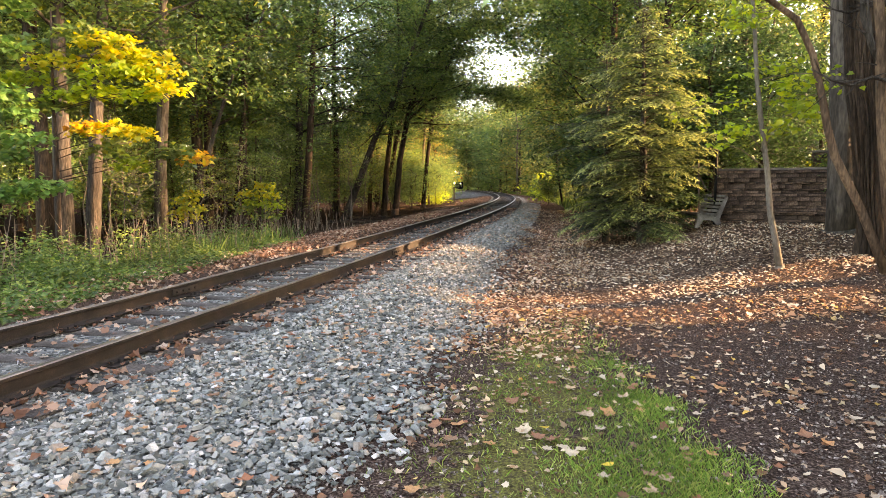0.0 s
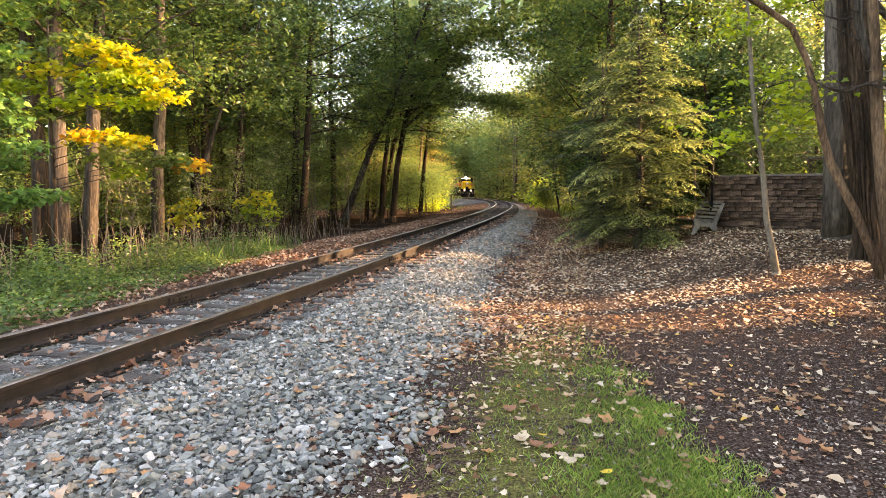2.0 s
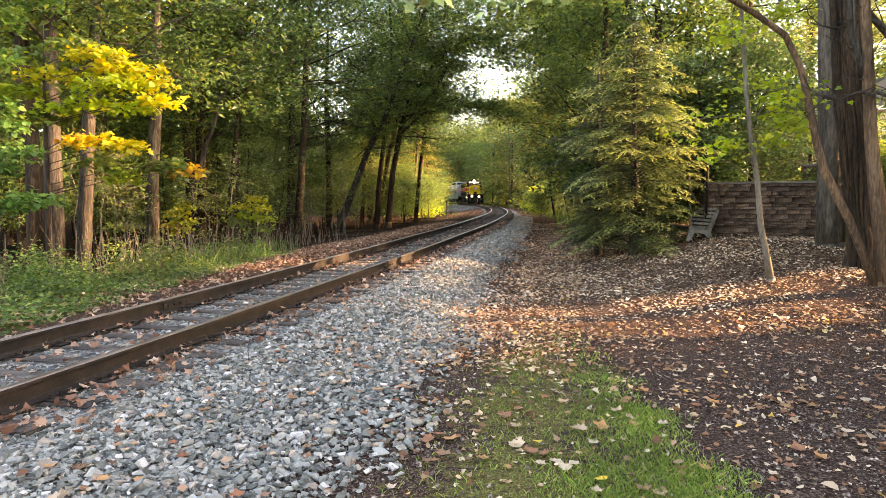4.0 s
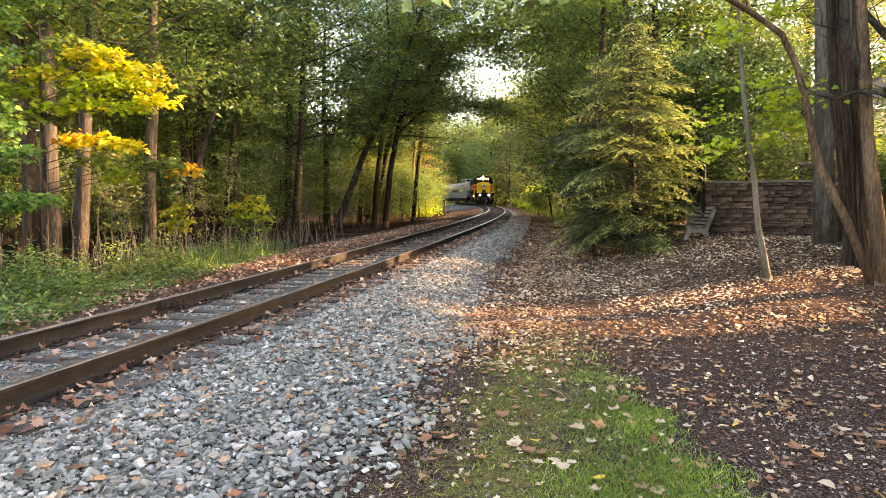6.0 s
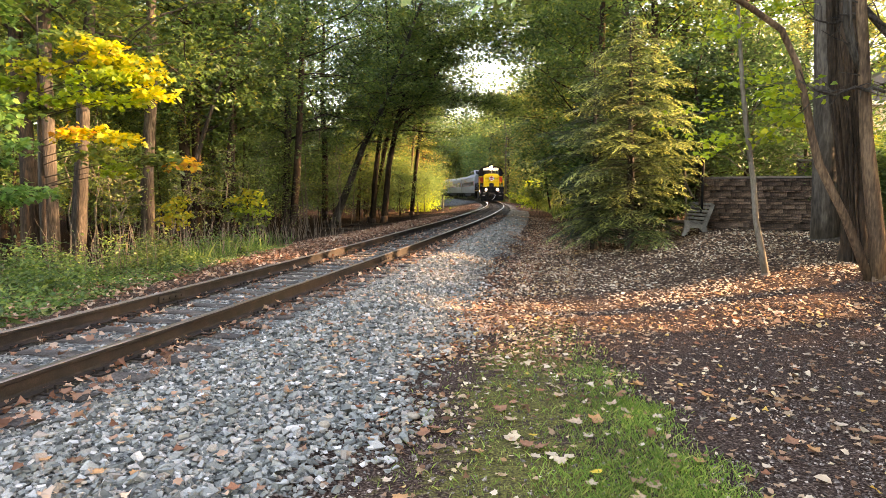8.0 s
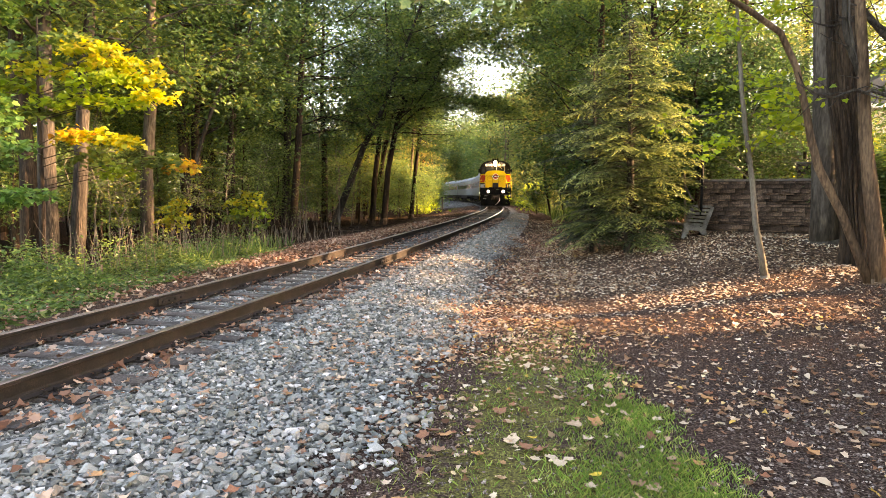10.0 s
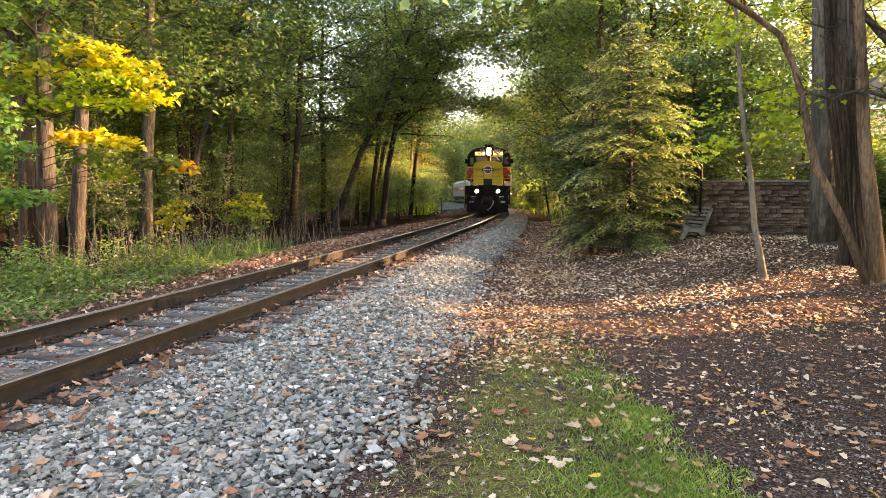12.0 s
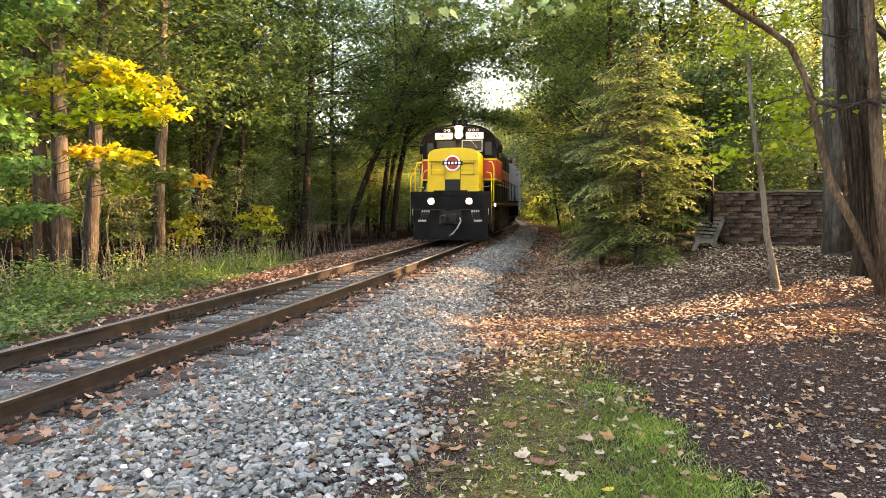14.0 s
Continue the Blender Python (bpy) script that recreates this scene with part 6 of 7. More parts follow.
layered_maple("green_maple", "young maple with layered fresh green leaves", -8.2, 11.6, 4.6, [
    (0.3, 0, 3.35, 0.5, 0.45, LG), (0.75, 0, 2.55, 0.5, 0.4, LG), (0.2, 0, 2.25, 0.55, 0.45, LG), (0.95, 0, 1.72, 0.6, 0.45, LG), (0.35, 0, 1.6, 0.55, 0.4, LG), (0.5, 0.2, 3.0, 0.4, 0.4, LG), (0.1, 0, 4.2, 0.7, 0.6, LG), (0.2, 0, 4.9, 0.8, 0.7, LG), (-0.3, 0, 1.3, 0.4, 0.4, LG), (0.9, 0, 5.3, 0.8, 0.7, LG)], 42)
layered_maple("yellow_maple", "small bright yellow maple under the trees", -8.6, 21.5, 2.0, [(-0.1, 0, 1.25, 0.42, 0.35, LY), (0.15, 0, 0.98, 0.45, 0.35, LY), (-0.3, 0.1, 0.85, 0.3, 0.3, LY), (0.2, 0, 1.45, 0.3, 0.3, LY), (0.1, 0, 0.72, 0.35, 0.3, LY)], 43, 0.12, 1.2)
layered_maple("yellow_maple", "small yellow-green maple at the wood's edge", -6.6, 22.6, 2.2, [(0.2, 0, 1.70, 0.35, 0.3, LY), (-0.35, 0, 1.45, 0.4, 0.3, LY), (0.35, 0, 1.40, 0.38, 0.3, LY), (-0.1, 0, 1.15, 0.4, 0.3, LL), (0.5, 0, 1.05, 0.4, 0.3, LL), (-0.5, 0, 0.9, 0.35, 0.3, LM), (0.3, 0, 0.7, 0.5, 0.3, LM)], 44, 0.12, 1.1)
layered_maple("yellow_maple", "yellow maple beside the line", 0.4 - 3.4, 66.0, 3.4, [(0, 0, 2.4, 0.7, 0.7, LM), (0.6, 0, 1.8, 0.8, 0.7, LM), (-0.5, 0, 1.4, 0.9, 0.7, LM), (0.4, 0, 1.0, 0.9, 0.7, LM)], 45, 0.2, 0.9)


# ---- weeds and dry stalks on the verge ----
def verge_weeds():
    rng = np.random.default_rng(51)
    pts, dry = [], bmesh.new()
    for k in range(2000):
        y = 5.5 + 14.5 * rng.uniform() ** 1.15
        inner = 1.75 + 0.17 * max(0, y - 8)
        u = -rng.uniform(inner, 6.0)
        p = place_on_line(u, y)
        x, yy = p.x, p.y
        lush = float(np.clip((-u - inner) / 2.2, 0.16, 1)) * (0.55 + 0.45 * math.sin(1.9 * x + 1.3 * yy))
        h = 0.06 + rng.uniform(0.05, 0.85) * max(0.0, lush) * (1.2 if yy < 16 else 0.7)
        z = gz(x, yy)
        n = int(6 + 26 * h)
        stem = rng.uniform(0, 1, n)
        q = np.stack([x + rng.normal(0, 0.10, n) * (0.5 + stem), yy + rng.normal(0, 0.10, n) * (0.5 + stem), z + 0.03 + stem * h], -1)
        pts.append(q)
    for k in range(75):
        y = rng.uniform(8, 19)
        p = place_on_line(-rng.uniform(3.9, 6.2), y)
        z, h, n = gz(p.x, p.y), rng.uniform(0.45, 1.0), 46
        stem = rng.uniform(0.1, 1, n)
        pts.append(np.stack([p.x + rng.normal(0, 0.14, n) * (1.2 - 0.6 * stem), p.y + rng.normal(0, 0.14, n), z + stem * h], -1))
    v, f = leaf_cards(np.concatenate(pts), 0.09, rng, OVAL, 0.7, 0.08, 0.1)
    ob = new("verge_weeds", fast_mesh("verge_weeds", v, f, L_WEED))
    tagged(ob, "low green weeds along the edge of the track", "weeds", kind="stuff")
    for k in range(420):
        y = rng.uniform(9, 27)
        p = place_on_line(-rng.uniform(3.8, 8.5), y)
        z = gz(p.x, p.y)
        h = rng.uniform(0.25, 1.3)
        lean = rng.normal(0, 0.18, 2) * h
        add_tube(dry, [(p.x, p.y, z), (p.x + lean[0] * 0.4 + rng.normal(0, 0.03), p.y + lean[1] * 0.4, z + h * 0.5), (p.x + lean[0], p.y + lean[1], z + h)], [0.008, 0.006, 0.003], 4, cap=False)
    tagged(new("dry_stalks", to_mesh("dry_stalks", dry, M_TWIG)), "bare dry stalks and thin stems among the weeds", "stalks", kind="stuff")


verge_weeds()


def tall_grass():
    """Pale grass tufts, lit at the wood's edge, and green ones beside the far line."""
    rng = np.random.default_rng(52)
    V = []
    for k in range(1800):
        if k < 500:
            p = place_on_line(-rng.uniform(3.8, 5.2), rng.uniform(14.5, 20.5))
            h = rng.uniform(0.2, 0.65)
        else:
            p = place_on_line(rng.uniform(4.2, 7.5), rng.uniform(40, 75))
            h = rng.uniform(0.2, 0.7)
        z = gz(p.x, p.y)
        a = rng.uniform(0, 2 * math.pi)
        w = 0.012 if k < 500 else 0.03
        s = np.array([math.cos(a), math.sin(a), 0]) * w
        lean = np.array([rng.normal(0, 0.12), rng.normal(0, 0.12), 0])
        b = np.array([p.x, p.y, z])
        V.append([b - s, b + s, b + s * 0.6 + lean * 0.5 + np.array([0, 0, h * 0.6]), b + lean + np.array([0, 0, h])])
    V = np.array(V)
    f = np.arange(len(V))[:, None] * 4 + np.array([[0, 1, 2, 3]])
    tagged(new("tall_grass", fast_mesh("tall_grass", V.reshape(-1, 3), f, L_WEED)), "tufts of tall grass beside the track", "grass", kind="stuff")


tall_grass()

# bushes on the far right bank and a marker post inside the bend
FAR_BUSH = []
for k, (x, y, h, ll) in enumerate(((8.6, 62.0, 2.2, 1.7), (10.6, 66.0, 2.8, 2.0), (12.6, 72.0, 2.2, 2.2))):
    FAR_BUSH.append(make_tree("bank_bush", "rounded green bush on the bank beside the line", upright(x, y, h, (0, 0), 0.2, 900 + k), taper(0.05), 910 + k, limbs=24, limb_len=ll, first=0.05, clumps=5, per=14, spread=0.3, flat=0.6, leaf=0.26, leaves=[L_LIME, L_ARCH, L_FAR][k], bark=M_BARK_DARK, category="bush", group="bushes on the bank", sides=5))
for k, (u, y) in enumerate(((6.5, 80), (7.5, 92), (6.0, 104), (9.5, 84), (9.0, 56), (8.0, 120), (10.5, 76), (-7.5, 74), (-8.5, 82), (-7.0, 62), (-8.0, 100), (-9.5, 118))):
    p = place_on_line(u, y)
    copy_thing(FAR_BUSH[k % 3], pose(p.x, p.y, gz(p.x, p.y), 0, 0, 70 * k))
marker = tagged(new("marker_post"), "slim grey marker post inside the bend", "post")
marker.location = (0.1, 58.0, gz(0.1, 58.0))
part("shaft", box(-0.06, 0.06, -0.04, 0.04, -0.1, 1.45, bevel=0.01), M_BARK_PALE, marker)
part("cap", box(-0.08, 0.08, -0.06, 0.06, 1.45, 1.52, bevel=0.01), M_BARK_DARK, marker)

# fallen limbs on the floor of the wood
def fallen_limbs():
    rng = np.random.default_rng(61)
    for k in range(14):
        y = rng.uniform(30, 60)
        p = place_on_line(-rng.uniform(5.0, 9.0), y)
        z = gz(p.x, p.y)
        bm = bmesh.new()
        L = rng.uniform(1.5, 4)
        r = rng.uniform(0.02, 0.055)
        add_tube(bm, [(-L / 2, 0, r), (-L / 6, rng.normal(0, 0.1), r * 1.2), (L / 6, rng.normal(0, 0.1), r + 0.04), (L / 2, 0, r + 0.1)], [r, r * 0.9, r * 0.7, r * 0.3], 7)
        add_tube(bm, [(0, 0, r), (0.3, 0.3, r + 0.25), (0.6, 0.45, r + 0.5)], [r * 0.5, r * 0.35, r * 0.15], 5)
        ob = tagged(new("fallen_limb", to_mesh("fallen_limb", bm, M_BARK_DARK, True)), "dead limb lying on the floor of the wood", "limb", "fallen limbs")
        ob.matrix_basis = pose(p.x, p.y, z, 0, 0, rng.uniform(-30, 30))


fallen_limbs()
# ---- ballast, litter and grass ----
OCTA = np.array([(1, 0, 0), (-1, 0, 0), (0, 1, 0), (0, -1, 0), (0, 0, 1), (0, 0, -1)], float)
OCTA_F = np.array([(0, 2, 4), (2, 1, 4), (1, 3, 4), (3, 0, 4), (2, 0, 5), (1, 2, 5), (3, 1, 5), (0, 3, 5)])


def rotations(n, rng):
    q = rng.normal(0, 1, (n, 4))
    q /= np.linalg.norm(q, axis=1)[:, None]
    w, x, y, z = q.T
    return np.stack([1 - 2 * (y * y + z * z), 2 * (x * y - z * w), 2 * (x * z + y * w), 2 * (x * y + z * w), 1 - 2 * (x * x + z * z), 2 * (y * z - x * w), 2 * (x * z - y * w), 2 * (y * z + x * w), 1 - 2 * (x * x + y * y)], -1).reshape(-1, 3, 3)


BLOCK = np.array([(-1, -1, -1), (1, -1, -1), (1, 1, -1), (-1, 1, -1), (-1, -1, 1), (1, -1, 1), (1, 1, 1), (-1, 1, 1)], float)
BLOCK_F = np.array([(0, 2, 1), (0, 3, 2), (4, 5, 6), (4, 6, 7), (0, 1, 5), (0, 5, 4), (1, 2, 6), (1, 6, 5), (2, 3, 7), (2, 7, 6), (3, 0, 4), (3, 4, 7)])


def rubble(places, sizes, rng, blocky=False):
    """Angular broken stones: an eight-sided bit each, or a skewed block, its corners pushed about."""
    n = len(places)
    corners, sides = (BLOCK * 0.62, BLOCK_F) if blocky else (OCTA, OCTA_F)
    shape = corners[None] * rng.uniform(0.6, 1.4, (n, 1, 3)) + rng.uniform(-0.42, 0.42, (n, len(corners), 3))
    if blocky:
        shape[:, 4:, :2] *= rng.uniform(0.45, 1.0, (n, 1, 1))
    v = np.einsum("nij,nkj->nki", rotations(n, rng), shape) * (sizes[:, None, None] * 0.5)
    v[:, :, 2] *= 0.68
    v += places[:, None]
    f = (np.arange(n)[:, None, None] * len(corners) + sides[None]).reshape(-1, 3)
    return v.reshape(-1, 3), f


def spread_on_line(n, u0, u1, y0, y1, rng, power=1.0):
    y = y0 + (y1 - y0) * rng.uniform(0, 1, n) ** power
    u = rng.uniform(u0, u1, n)
    s = slope_at(y)
    k = np.sqrt(1 + s * s)
    return u, centre_x(y) + u / k, y - u * s / k


def ballast():
    rng = np.random.default_rng(71)
    u, x, y = spread_on_line(135000, -1.55, 4.0, 1.6, 27, rng, 2.0)
    edge = 3.5 - 0.5 * step(y, 7.5, 12) - 0.45 * step(y, 12, 17) + 0.22 * np.sin(y * 1.7) + rng.normal(0, 0.3, len(y))
    clear = (u < edge)
    # ties and the rails' feet stay free, mostly
    on_rail = np.abs(np.abs(u) - 0.7525) < 0.09
    lengthwise = y + u * slope_at(y) / np.sqrt(1 + slope_at(y) ** 2)
    tie_y = np.array(TIE_Y)
    to_tie = np.abs(tie_y[np.abs(lengthwise[:, None] - tie_y[None, :60]).argmin(1)] - lengthwise)
    on_tie = (np.abs(u) < 1.30) & (to_tie < 0.115) & (rng.uniform(0, 1, len(u)) > 0.12)
    keep = clear & ~on_rail & ~on_tie
    u, x, y = u[keep], x[keep], y[keep]
    size = rng.lognormal(math.log(0.043), 0.36, len(x)).clip(0.020, 0.11)
    size = np.where(np.abs(u) < 1.45, size * 0.72, size)
    z = ground_z(x, y) + rng.uniform(-0.012, 0.034, len(x)) + np.where(np.abs(u) < 1.42, -0.024, 0)
    places = np.stack([x, y, z], -1)
    fu, fx, fy = spread_on_line(16000, -1.5, 2.7, 26, 52, rng, 1.1)
    far_ok = np.abs(np.abs(fu) - 0.7525) > 0.1
    fx, fy = fx[far_ok], fy[far_ok]
    far_places = np.stack([fx, fy, ground_z(fx, fy) - np.where(np.abs(fu[far_ok]) < 1.42, 0.03, 0.0)], -1)
    bed = tagged(new("ballast"), "bed of angular grey crushed stone under the track", "ballast", kind="structure")
    near = (u > 1.6) & (x > -2.2) & (x < -0.4) & (y > 3.4) & (y < 5.4) & (size > 0.05)
    pick = np.nonzero(near)[0][:300]
    rest = np.ones(len(x), bool)
    rest[pick] = False
    v, f = rubble(far_places, rng.uniform(0.05, 0.10, len(fx)), rng)
    tagged(part("loose_stones", fast_mesh("loose_stones", v, f, M_STONE), None, bed), "grey crushed stones", kind="stuff")
    for blocky in (True, False):
        take = rest & ((y < 9) == blocky)
        v, f = rubble(places[take], size[take], rng, blocky)
        tagged(part("loose_stones", fast_mesh("loose_stones", v, f, M_STONE), None, bed), "grey crushed stones", kind="stuff")
    kinds = []
    for k in range(16):
        v, f = rubble(np.zeros((1, 3)), np.array([1.0]), rng, True)
        kinds.append(fast_mesh("ballast_stone", v, f, M_STONE_ONE))
    for j, i in enumerate(pick):
        st = part("ballast_stone", kinds[j % 16], None, bed)
        st.matrix_basis = Matrix.Translation(places[i]) @ pose(0, 0, 0, 0, 0, rng.uniform(0, 360)) @ Matrix.Scale(float(size[i]), 4)
    # pale river pebbles at the toe of the bed
    M_PEBBLE = material("tan_pebble", [(0.22, 0.18, 0.13), (0.36, 0.31, 0.24)], 0.8, 0, 12, 70, 0.3, 0.004, item=0.25)
    for k, (px, py, s) in enumerate(((-0.22, 4.92, 0.045), (-0.10, 4.86, 0.04), (-0.85, 4.70, 0.048), (-0.32, 4.62, 0.032), (-0.55, 5.1, 0.03), (0.02, 5.2, 0.035), (-1.3, 4.4, 0.035), (-1.9, 4.1, 0.035))):
        bm = bmesh.new()
        bmesh.ops.create_icosphere(bm, subdivisions=2, radius=s)
        for v in bm.verts:
            v.co = Vector((v.co.x * 1.25, v.co.y * 0.9, v.co.z * 0.65)) * (1 + 0.25 * noise.noise(v.co * 14 + Vector((k, 0, 0))))
        p = tagged(new("pebble", to_mesh("pebble", bm, M_PEBBLE, True)), "rounded tan stone lying at the edge of the ballast", "stone", "pebbles")
        p.matrix_basis = pose(px, py, gz(px, py) + s * 0.4, 0, 0, 40 * k)


ballast()


def litter_cards(x, y, z, size, rng, shape, curl=0.35, flatness=0.22):
    n, k = len(x), len(shape)
    az = rng.uniform(0, 2 * math.pi, n)
    nrm = np.stack([rng.normal(0, flatness, n), rng.normal(0, flatness, n), np.ones(n)], -1)
    nrm /= np.linalg.norm(nrm, axis=1)[:, None]
    d = np.stack([np.cos(az), np.sin(az), np.zeros(n)], -1)
    d -= nrm * (d * nrm).sum(1)[:, None]
    s = np.cross(d, nrm)
    c = rng.normal(0, curl, n)
    local = shape - np.array([0, 0.45])
    lift = np.abs(local[:, 0])[None] * c[:, None] * 0.9 + (local[:, 1] ** 2)[None] * rng.normal(0.1, curl, n)[:, None]
    v = np.stack([x, y, z], -1)[:, None] + (s[:, None] * local[None, :, :1] + d[:, None] * local[None, :, 1:] + nrm[:, None] * lift[:, :, None]) * size[:, None, None]
    base = np.arange(n)[:, None] * k
    f = np.concatenate([base + np.array([[0, 1, 2]]), base + np.array([[0, 2, 3]])]) if k == 4 else base + np.arange(k)[None]
    return v.reshape(-1, 3), f


LITTER_OVAL = np.array([(0, 0), (0.30, 0.45), (0, 1.0), (-0.30, 0.45)])
LITTER_NEAR = np.array([(0, 0), (0.20, 0.16), (0.31, 0.44), (0.20, 0.78), (0, 1.0), (-0.17, 0.80), (-0.29, 0.50), (-0.22, 0.18)])


def crumpled_leaf(outline, rng):
    """A dry leaf of three rings of points, curled up at its rim."""
    c = np.array([0, 0.45])
    n = len(outline)
    local = np.concatenate([np.zeros((1, 2)), (outline - c) * 0.5, outline - c])
    bend, twist, phase = rng.uniform(0.2, 0.9), rng.uniform(-0.5, 0.5), rng.uniform(0, 6)
    z = bend * (local ** 2).sum(1) * 0.8 + twist * local[:, 0] * local[:, 1] + 0.05 * np.sin(local[:, 0] * 9 + phase) * np.sin(local[:, 1] * 8)
    v = np.concatenate([local, z[:, None]], 1)
    i = np.arange(n)
    j = (i + 1) % n
    f = np.concatenate([np.stack([0 * i, 1 + i, 1 + j], -1), np.stack([1 + i, 1 + n + i, 1 + n + j], -1), np.stack([1 + i, 1 + n + j, 1 + j], -1)])
    return v, f


def leaf_litter():
    rng = np.random.default_rng(81)
    # under the garden trees
    n = 84000
    y = 3.2 + 24 * rng.uniform(0, 1, n) ** 0.9
    x = rng.uniform(-1, 1, n) * (0.75 * y + 1) * 0.5 + 0.42 * y
    u = across(x, y)
    dens = step(u, 3.1, 4.0) * (0.20 + 0.65 * step(y, 7.4, 10)) * (0.35 + 0.65 * step(np.sin(x * 1.9 + y * 0.6) + np.sin(y * 2.7 - x * 0.7), -1.0, 1.2))
    keep = rng.uniform(0, 1, n) < dens
    x, y = x[keep], y[keep]
    size = rng.lognormal(math.log(0.051), 0.36, len(x)).clip(0.022, 0.12)
    size = np.where(y < 8, size * 0.85, size)
    lobed = rng.uniform(0, 1, len(y)) < 0.6
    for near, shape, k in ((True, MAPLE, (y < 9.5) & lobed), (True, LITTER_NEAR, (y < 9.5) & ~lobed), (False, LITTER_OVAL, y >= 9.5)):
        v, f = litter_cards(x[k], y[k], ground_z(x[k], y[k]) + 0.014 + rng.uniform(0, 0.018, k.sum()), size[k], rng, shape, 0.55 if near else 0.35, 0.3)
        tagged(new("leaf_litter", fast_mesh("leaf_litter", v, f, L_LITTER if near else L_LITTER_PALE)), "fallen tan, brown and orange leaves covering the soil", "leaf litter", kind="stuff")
    # along and between the rails, and on the wood's side
    n = 26000
    u, x, y = spread_on_line(n, -4.4, 4.0, 2.5, 40, rng, 1.3)
    near_rail = np.exp(-((np.abs(u) - 0.86) / 0.16) ** 2)
    dens = 0.2 + 0.9 * near_rail + 0.5 * np.exp(-((np.abs(u) - 1.15) / 0.2) ** 2) + 0.95 * step(-u, 1.4, 1.9) * step(y, 7, 11)
    dens = dens * np.where(u > 1.5, 0.35, 1.0) + 0.5 * step(u, 2.9, 3.5) * step(y, 7, 10)
    keep = rng.uniform(0, 1, n) < dens
    u, x, y = u[keep], x[keep], y[keep]
    size = rng.lognormal(math.log(0.066), 0.3, len(x)).clip(0.03, 0.11) * np.where(y < 6, 0.95, 1)
    v, f = litter_cards(x, y, ground_z(x, y) + 0.035 + rng.uniform(0, 0.03, len(x)), size * 1.15, rng, MAPLE, 0.7, 0.35)
    tagged(new("track_litter", fast_mesh("track_litter", v, f, L_OAK)), "curled brown leaves blown against the rails", "leaf litter", kind="stuff")
    # leaves drifted over the shoulder of the ballast
    u, x, y = spread_on_line(14000, 1.7, 4.9, 7.5, 42, rng, 1.2)
    keep = rng.uniform(0, 1, len(u)) < 0.04 + 0.96 * step(u + 0.4 * np.sin(y * 1.3) + 0.5 * step(y, 12, 17), 2.7, 3.6)
    x, y = x[keep], y[keep]
    size = rng.lognormal(math.log(0.052), 0.36, len(x)).clip(0.03, 0.11)
    v, f = litter_cards(x, y, ground_z(x, y) + 0.03 + rng.uniform(0, 0.02, len(x)), size, rng, LITTER_OVAL, 0.5, 0.35)
    tagged(new("drifted_leaves", fast_mesh("drifted_leaves", v, f, L_LITTER)), "tan leaves drifted over the edge of the ballast", "leaf litter", kind="stuff")
    # the leaves nearest to the path, one by one
    kinds = []
    for k in range(18):
        v, f = crumpled_leaf(MAPLE if k % 6 else LITTER_NEAR * np.array([1.15, 1]), rng)
        c = [(0.24, 0.11, 0.055), (0.33, 0.215, 0.13), (0.40, 0.30, 0.21), (0.31, 0.16, 0.07), (0.23, 0.09, 0.045), (0.17, 0.095, 0.055)][k % 6]
        m = LEAF_ONE.get(k % 6) or LEAF_ONE.setdefault(k % 6, material("fallen_leaf", [tuple(a * 0.7 for a in c), c, tuple(min(1, a * 1.2) for a in c)], 0.7, 0, 14, 90, 0.3, 0.01, item=0.25))
        kinds.append(fast_mesh("fallen_leaf", v, f, m))
    made = 0
    while made < 290:
        y = rng.uniform(3.2, 8.5)
        x = rng.uniform(-2.6, 5.0)
        u = float(across(x, y))
        if u < 1.8 or rng.uniform() > (0.75 if u < 3.6 else 1.0) or x > 0.68 * y:
            continue
        lf = tagged(new("fallen_leaf", kinds[made % 18]), "dry fallen leaf lying on the ground", "leaf", "fallen leaves")
        lf.matrix_basis = pose(x, y, gz(x, y) + (0.045 if u < 3.6 else 0.025), 0, 0, rng.uniform(0, 360)) @ Matrix.Scale(float(rng.uniform(0.05, 0.115)), 4)
        made += 1


LEAF_ONE = {}
leaf_litter()


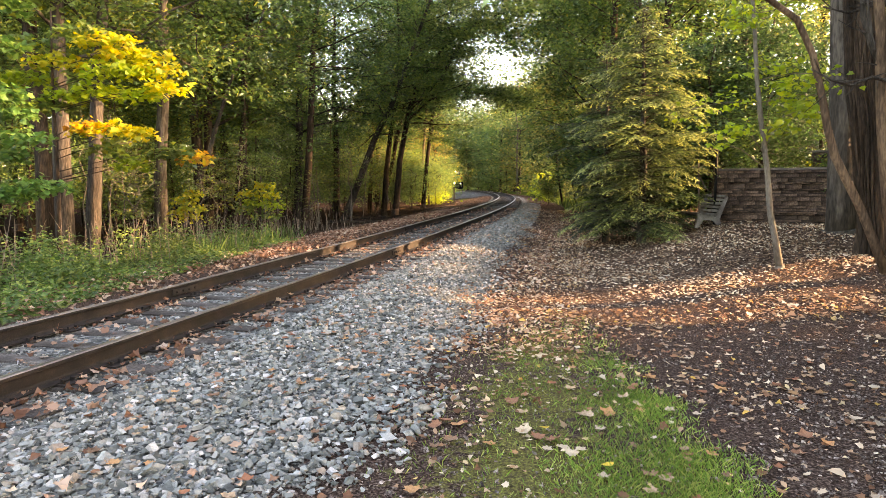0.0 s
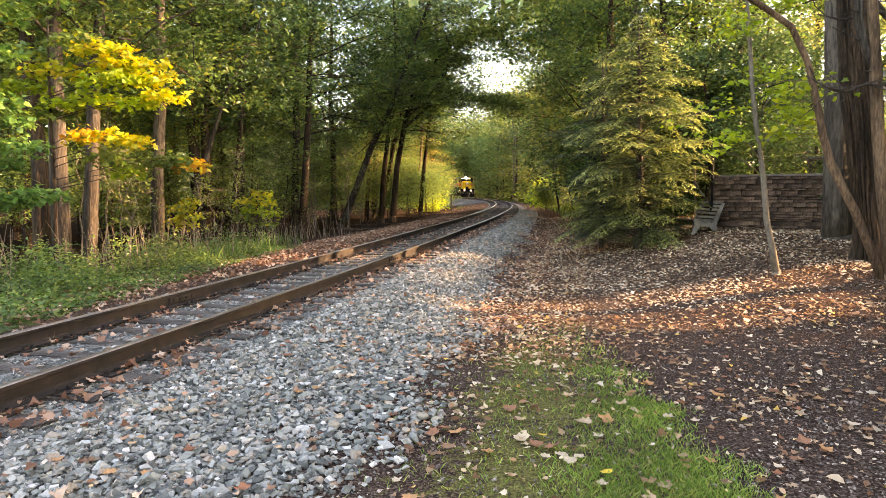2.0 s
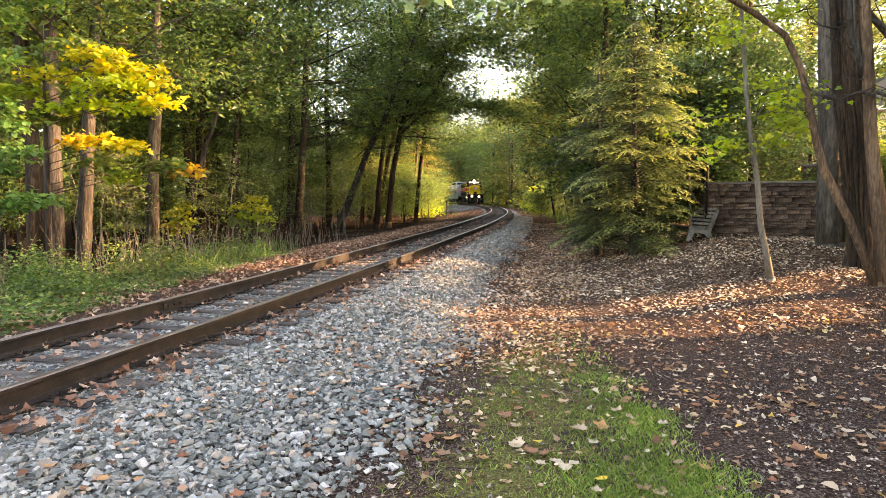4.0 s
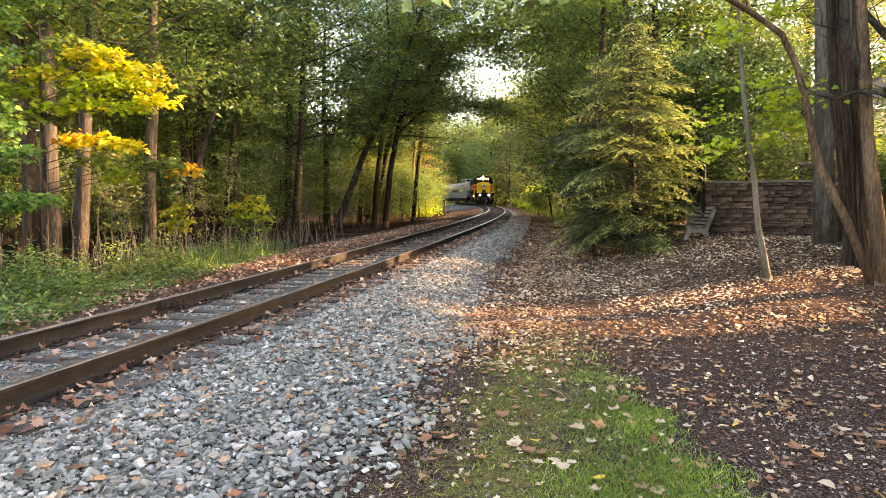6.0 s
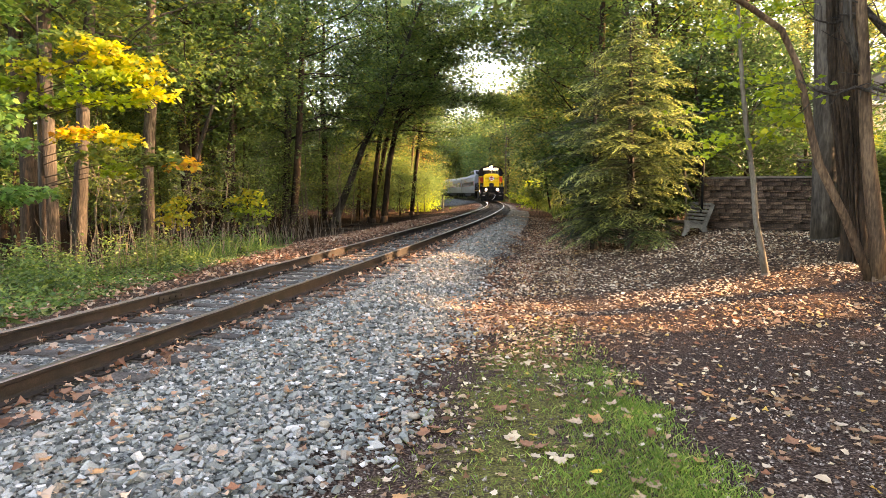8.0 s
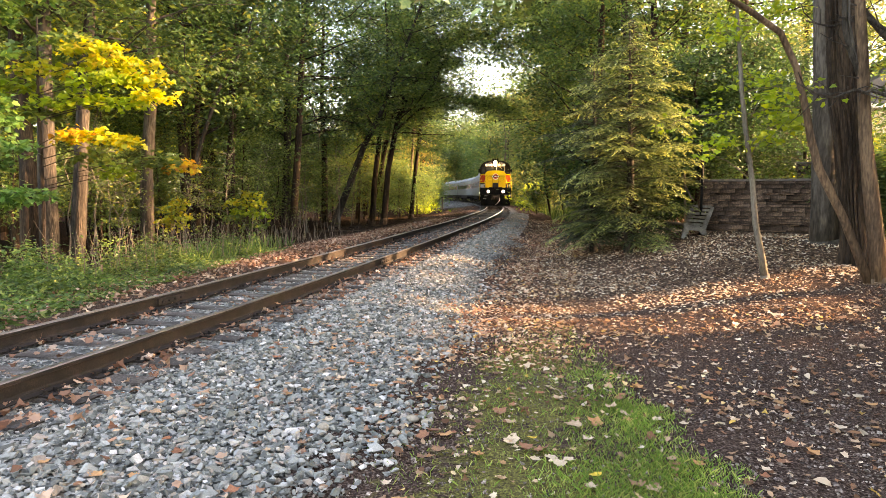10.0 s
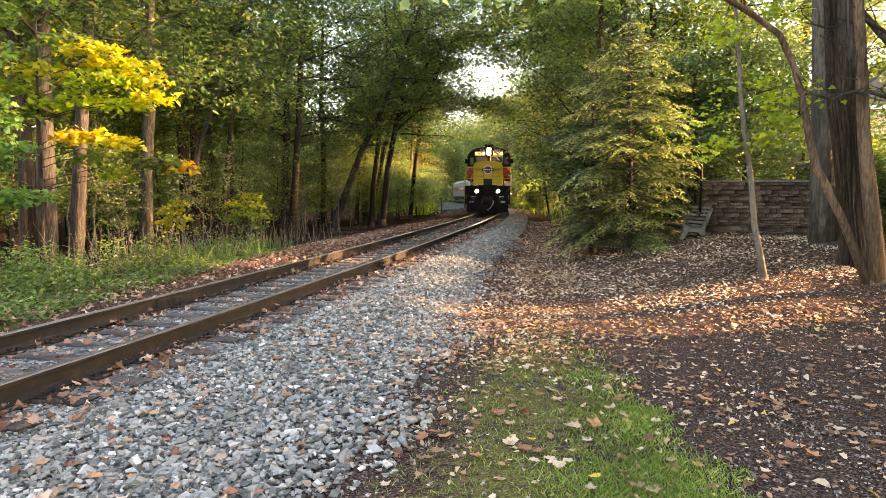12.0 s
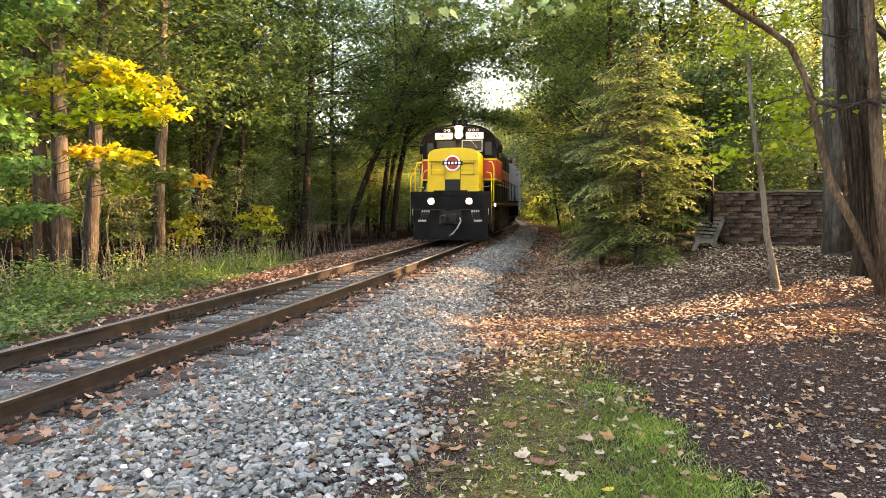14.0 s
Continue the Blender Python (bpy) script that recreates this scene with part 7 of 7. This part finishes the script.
def picked_leaves():
    """Large leaves that lie on the grass and at the edge of the soil: x, y, length, kind of colour."""
    rng = np.random.default_rng(85)
    tones = [(0.42, 0.32, 0.215), (0.22, 0.10, 0.055), (0.52, 0.34, 0.04), (0.38, 0.19, 0.08), (0.36, 0.25, 0.16)]
    mats = [material("large_fallen_leaf", [tuple(a * 0.65 for a in c), c, tuple(min(1, a * 1.2) for a in c)], 0.7, 0, 16, 90, 0.3, 0.01) for c in tones]
    for x, y, size, tone in ((0.74, 4.03, 0.10, 0), (0.70, 4.12, 0.09, 0), (0.80, 4.08, 0.09, 0), (0.60, 4.10, 0.08, 0), (0.66, 4.24, 0.12, 1), (0.56, 4.28, 0.11, 1), (0.62, 4.46, 0.085, 2), (0.93, 3.86, 0.085, 2), (1.13, 4.76, 0.13, 3), (0.97, 4.70, 0.12, 4), (0.48, 4.40, 0.12, 0),
                             (1.34, 5.12, 0.11, 4), (1.40, 4.95, 0.10, 4), (1.74, 5.75, 0.14, 3), (2.23, 5.45, 0.14, 3), (0.46, 5.04, 0.12, 1), (0.24, 4.18, 0.10, 3), (-0.05, 4.62, 0.12, 1), (0.03, 4.55, 0.12, 3), (-0.12, 4.52, 0.11, 1), (2.35, 4.35, 0.11, 1), (2.42, 4.20, 0.10, 3), (2.15, 4.05, 0.10, 1), (1.6, 4.0, 0.09, 3)):
        v, f = crumpled_leaf(LITTER_NEAR * np.array([1.1, 1]) if tone == 2 else MAPLE * np.array([1.05, 1]), rng)
        leaf = tagged(new("large_leaf", fast_mesh("large_leaf", v, f, mats[tone])), ("pale curled maple leaf", "dark brown oak leaf", "bright yellow oval leaf", "orange-brown maple leaf", "tan maple leaf")[tone] + " lying on the ground", "leaf", "large fallen leaves")
        leaf.matrix_basis = pose(x, y, gz(x, y) + 0.028, rng.uniform(-14, 14), rng.uniform(-14, 14), rng.uniform(0, 360)) @ Matrix.Scale(size, 4)


picked_leaves()


def lawn():
    rng = np.random.default_rng(91)
    n = 220000
    x, y = rng.uniform(-0.6, 2.0, n), rng.uniform(2.6, 9.5, n)
    lush = 1.0 * moss_amount(x, y) * (0.05 + 0.95 * step(x - np.interp(y, [3, 4.2, 5.5, 7], [0.55, 0.95, 1.35, 1.6]), -0.4, 0.45) * (1 - 0.75 * step(y, 5.0, 8.0)))
    keep = rng.uniform(0, 1, n) < lush
    x, y = x[keep], y[keep]
    n = len(x)
    z = ground_z(x, y)
    h, w, a = rng.uniform(0.014, 0.055, n), rng.uniform(0.0015, 0.003, n), rng.uniform(0, 2 * math.pi, n)
    s = np.stack([np.cos(a) * w, np.sin(a) * w, np.zeros(n)], -1)
    lean = np.stack([rng.normal(0, 0.5, n) * h, rng.normal(0, 0.5, n) * h, np.zeros(n)], -1)
    b = np.stack([x, y, z], -1)
    up = np.stack([np.zeros(n), np.zeros(n), h], -1)
    V = np.stack([b - s, b + s, b + s * 0.7 + lean * 0.4 + up * 0.6, b + lean + up], 1)
    f = np.arange(n)[:, None] * 4 + np.array([[0, 1, 2, 3]])
    tagged(new("grass", fast_mesh("grass", V.reshape(-1, 3), f, L_GRASS)), "patch of short green grass in the soil", "grass", kind="stuff")


lawn()


def soil_chips():
    """Bits of bark, twigs and small stones on the bare soil."""
    rng = np.random.default_rng(95)
    n = 22000
    y = 3.0 + 9 * rng.uniform(0, 1, n) ** 1.3
    x = rng.uniform(-0.3, 0.72, n) * y
    keep = (across(x, y) > 3.4) & (rng.uniform(0, 1, n) > 0.8 * moss_amount(x, y))
    x, y = x[keep], y[keep]
    size = rng.lognormal(math.log(0.014), 0.5, len(x)).clip(0.005, 0.045)
    v, f = rubble(np.stack([x, y, ground_z(x, y) + 0.003], -1), size, rng)
    chip = material("bark_chips", [(0.04, 0.028, 0.022), (0.12, 0.088, 0.072), (0.34, 0.28, 0.23)], 0.9, 0, 9, 60, 0.3, 0.004, island=0.8)
    tagged(new("bark_chips", fast_mesh("bark_chips", v, f, chip)), "bark chips and crumbs on the dark soil", "mulch", kind="stuff")


soil_chips()


# ---- what moves ----
def on_track(s):
    y = float(np.interp(s, LINE_S, LINE_Y))
    return Vector((float(centre_x(y)), y, float(rail_z(y))))


SPEED = 9.9
FRONT_AT_END = float(np.interp(24.0, LINE_Y, LINE_S))


def vehicle_pose(front, t, nose, pivot):
    """front: how far behind the train's front the vehicle's own front is; the vehicle looks along its own +y."""
    mid = FRONT_AT_END + SPEED * (14.0 - t) + front + nose
    a, b = on_track(mid - pivot), on_track(mid + pivot)
    d = (a - b).normalized()
    rz = math.degrees(math.atan2(-d.x, d.y))
    rx = math.degrees(math.asin(d.z))
    c = (a + b) / 2
    return pose(c.x, c.y, c.z, rx, 0, rz)


def motions():
    for ob, front, nose, pivot in TRAIN:
        walk(ob, [(t, vehicle_pose(front, t, nose, pivot)) for t in [0.5 * k for k in range(29)]])
    for ws, y, r in AXLES:
        turn = math.degrees(SPEED / r)
        walk(ws, [(t, pose(0, y, r, -turn * t, 0, 0)) for t in [k / 30 for k in range(421)]])


motions()
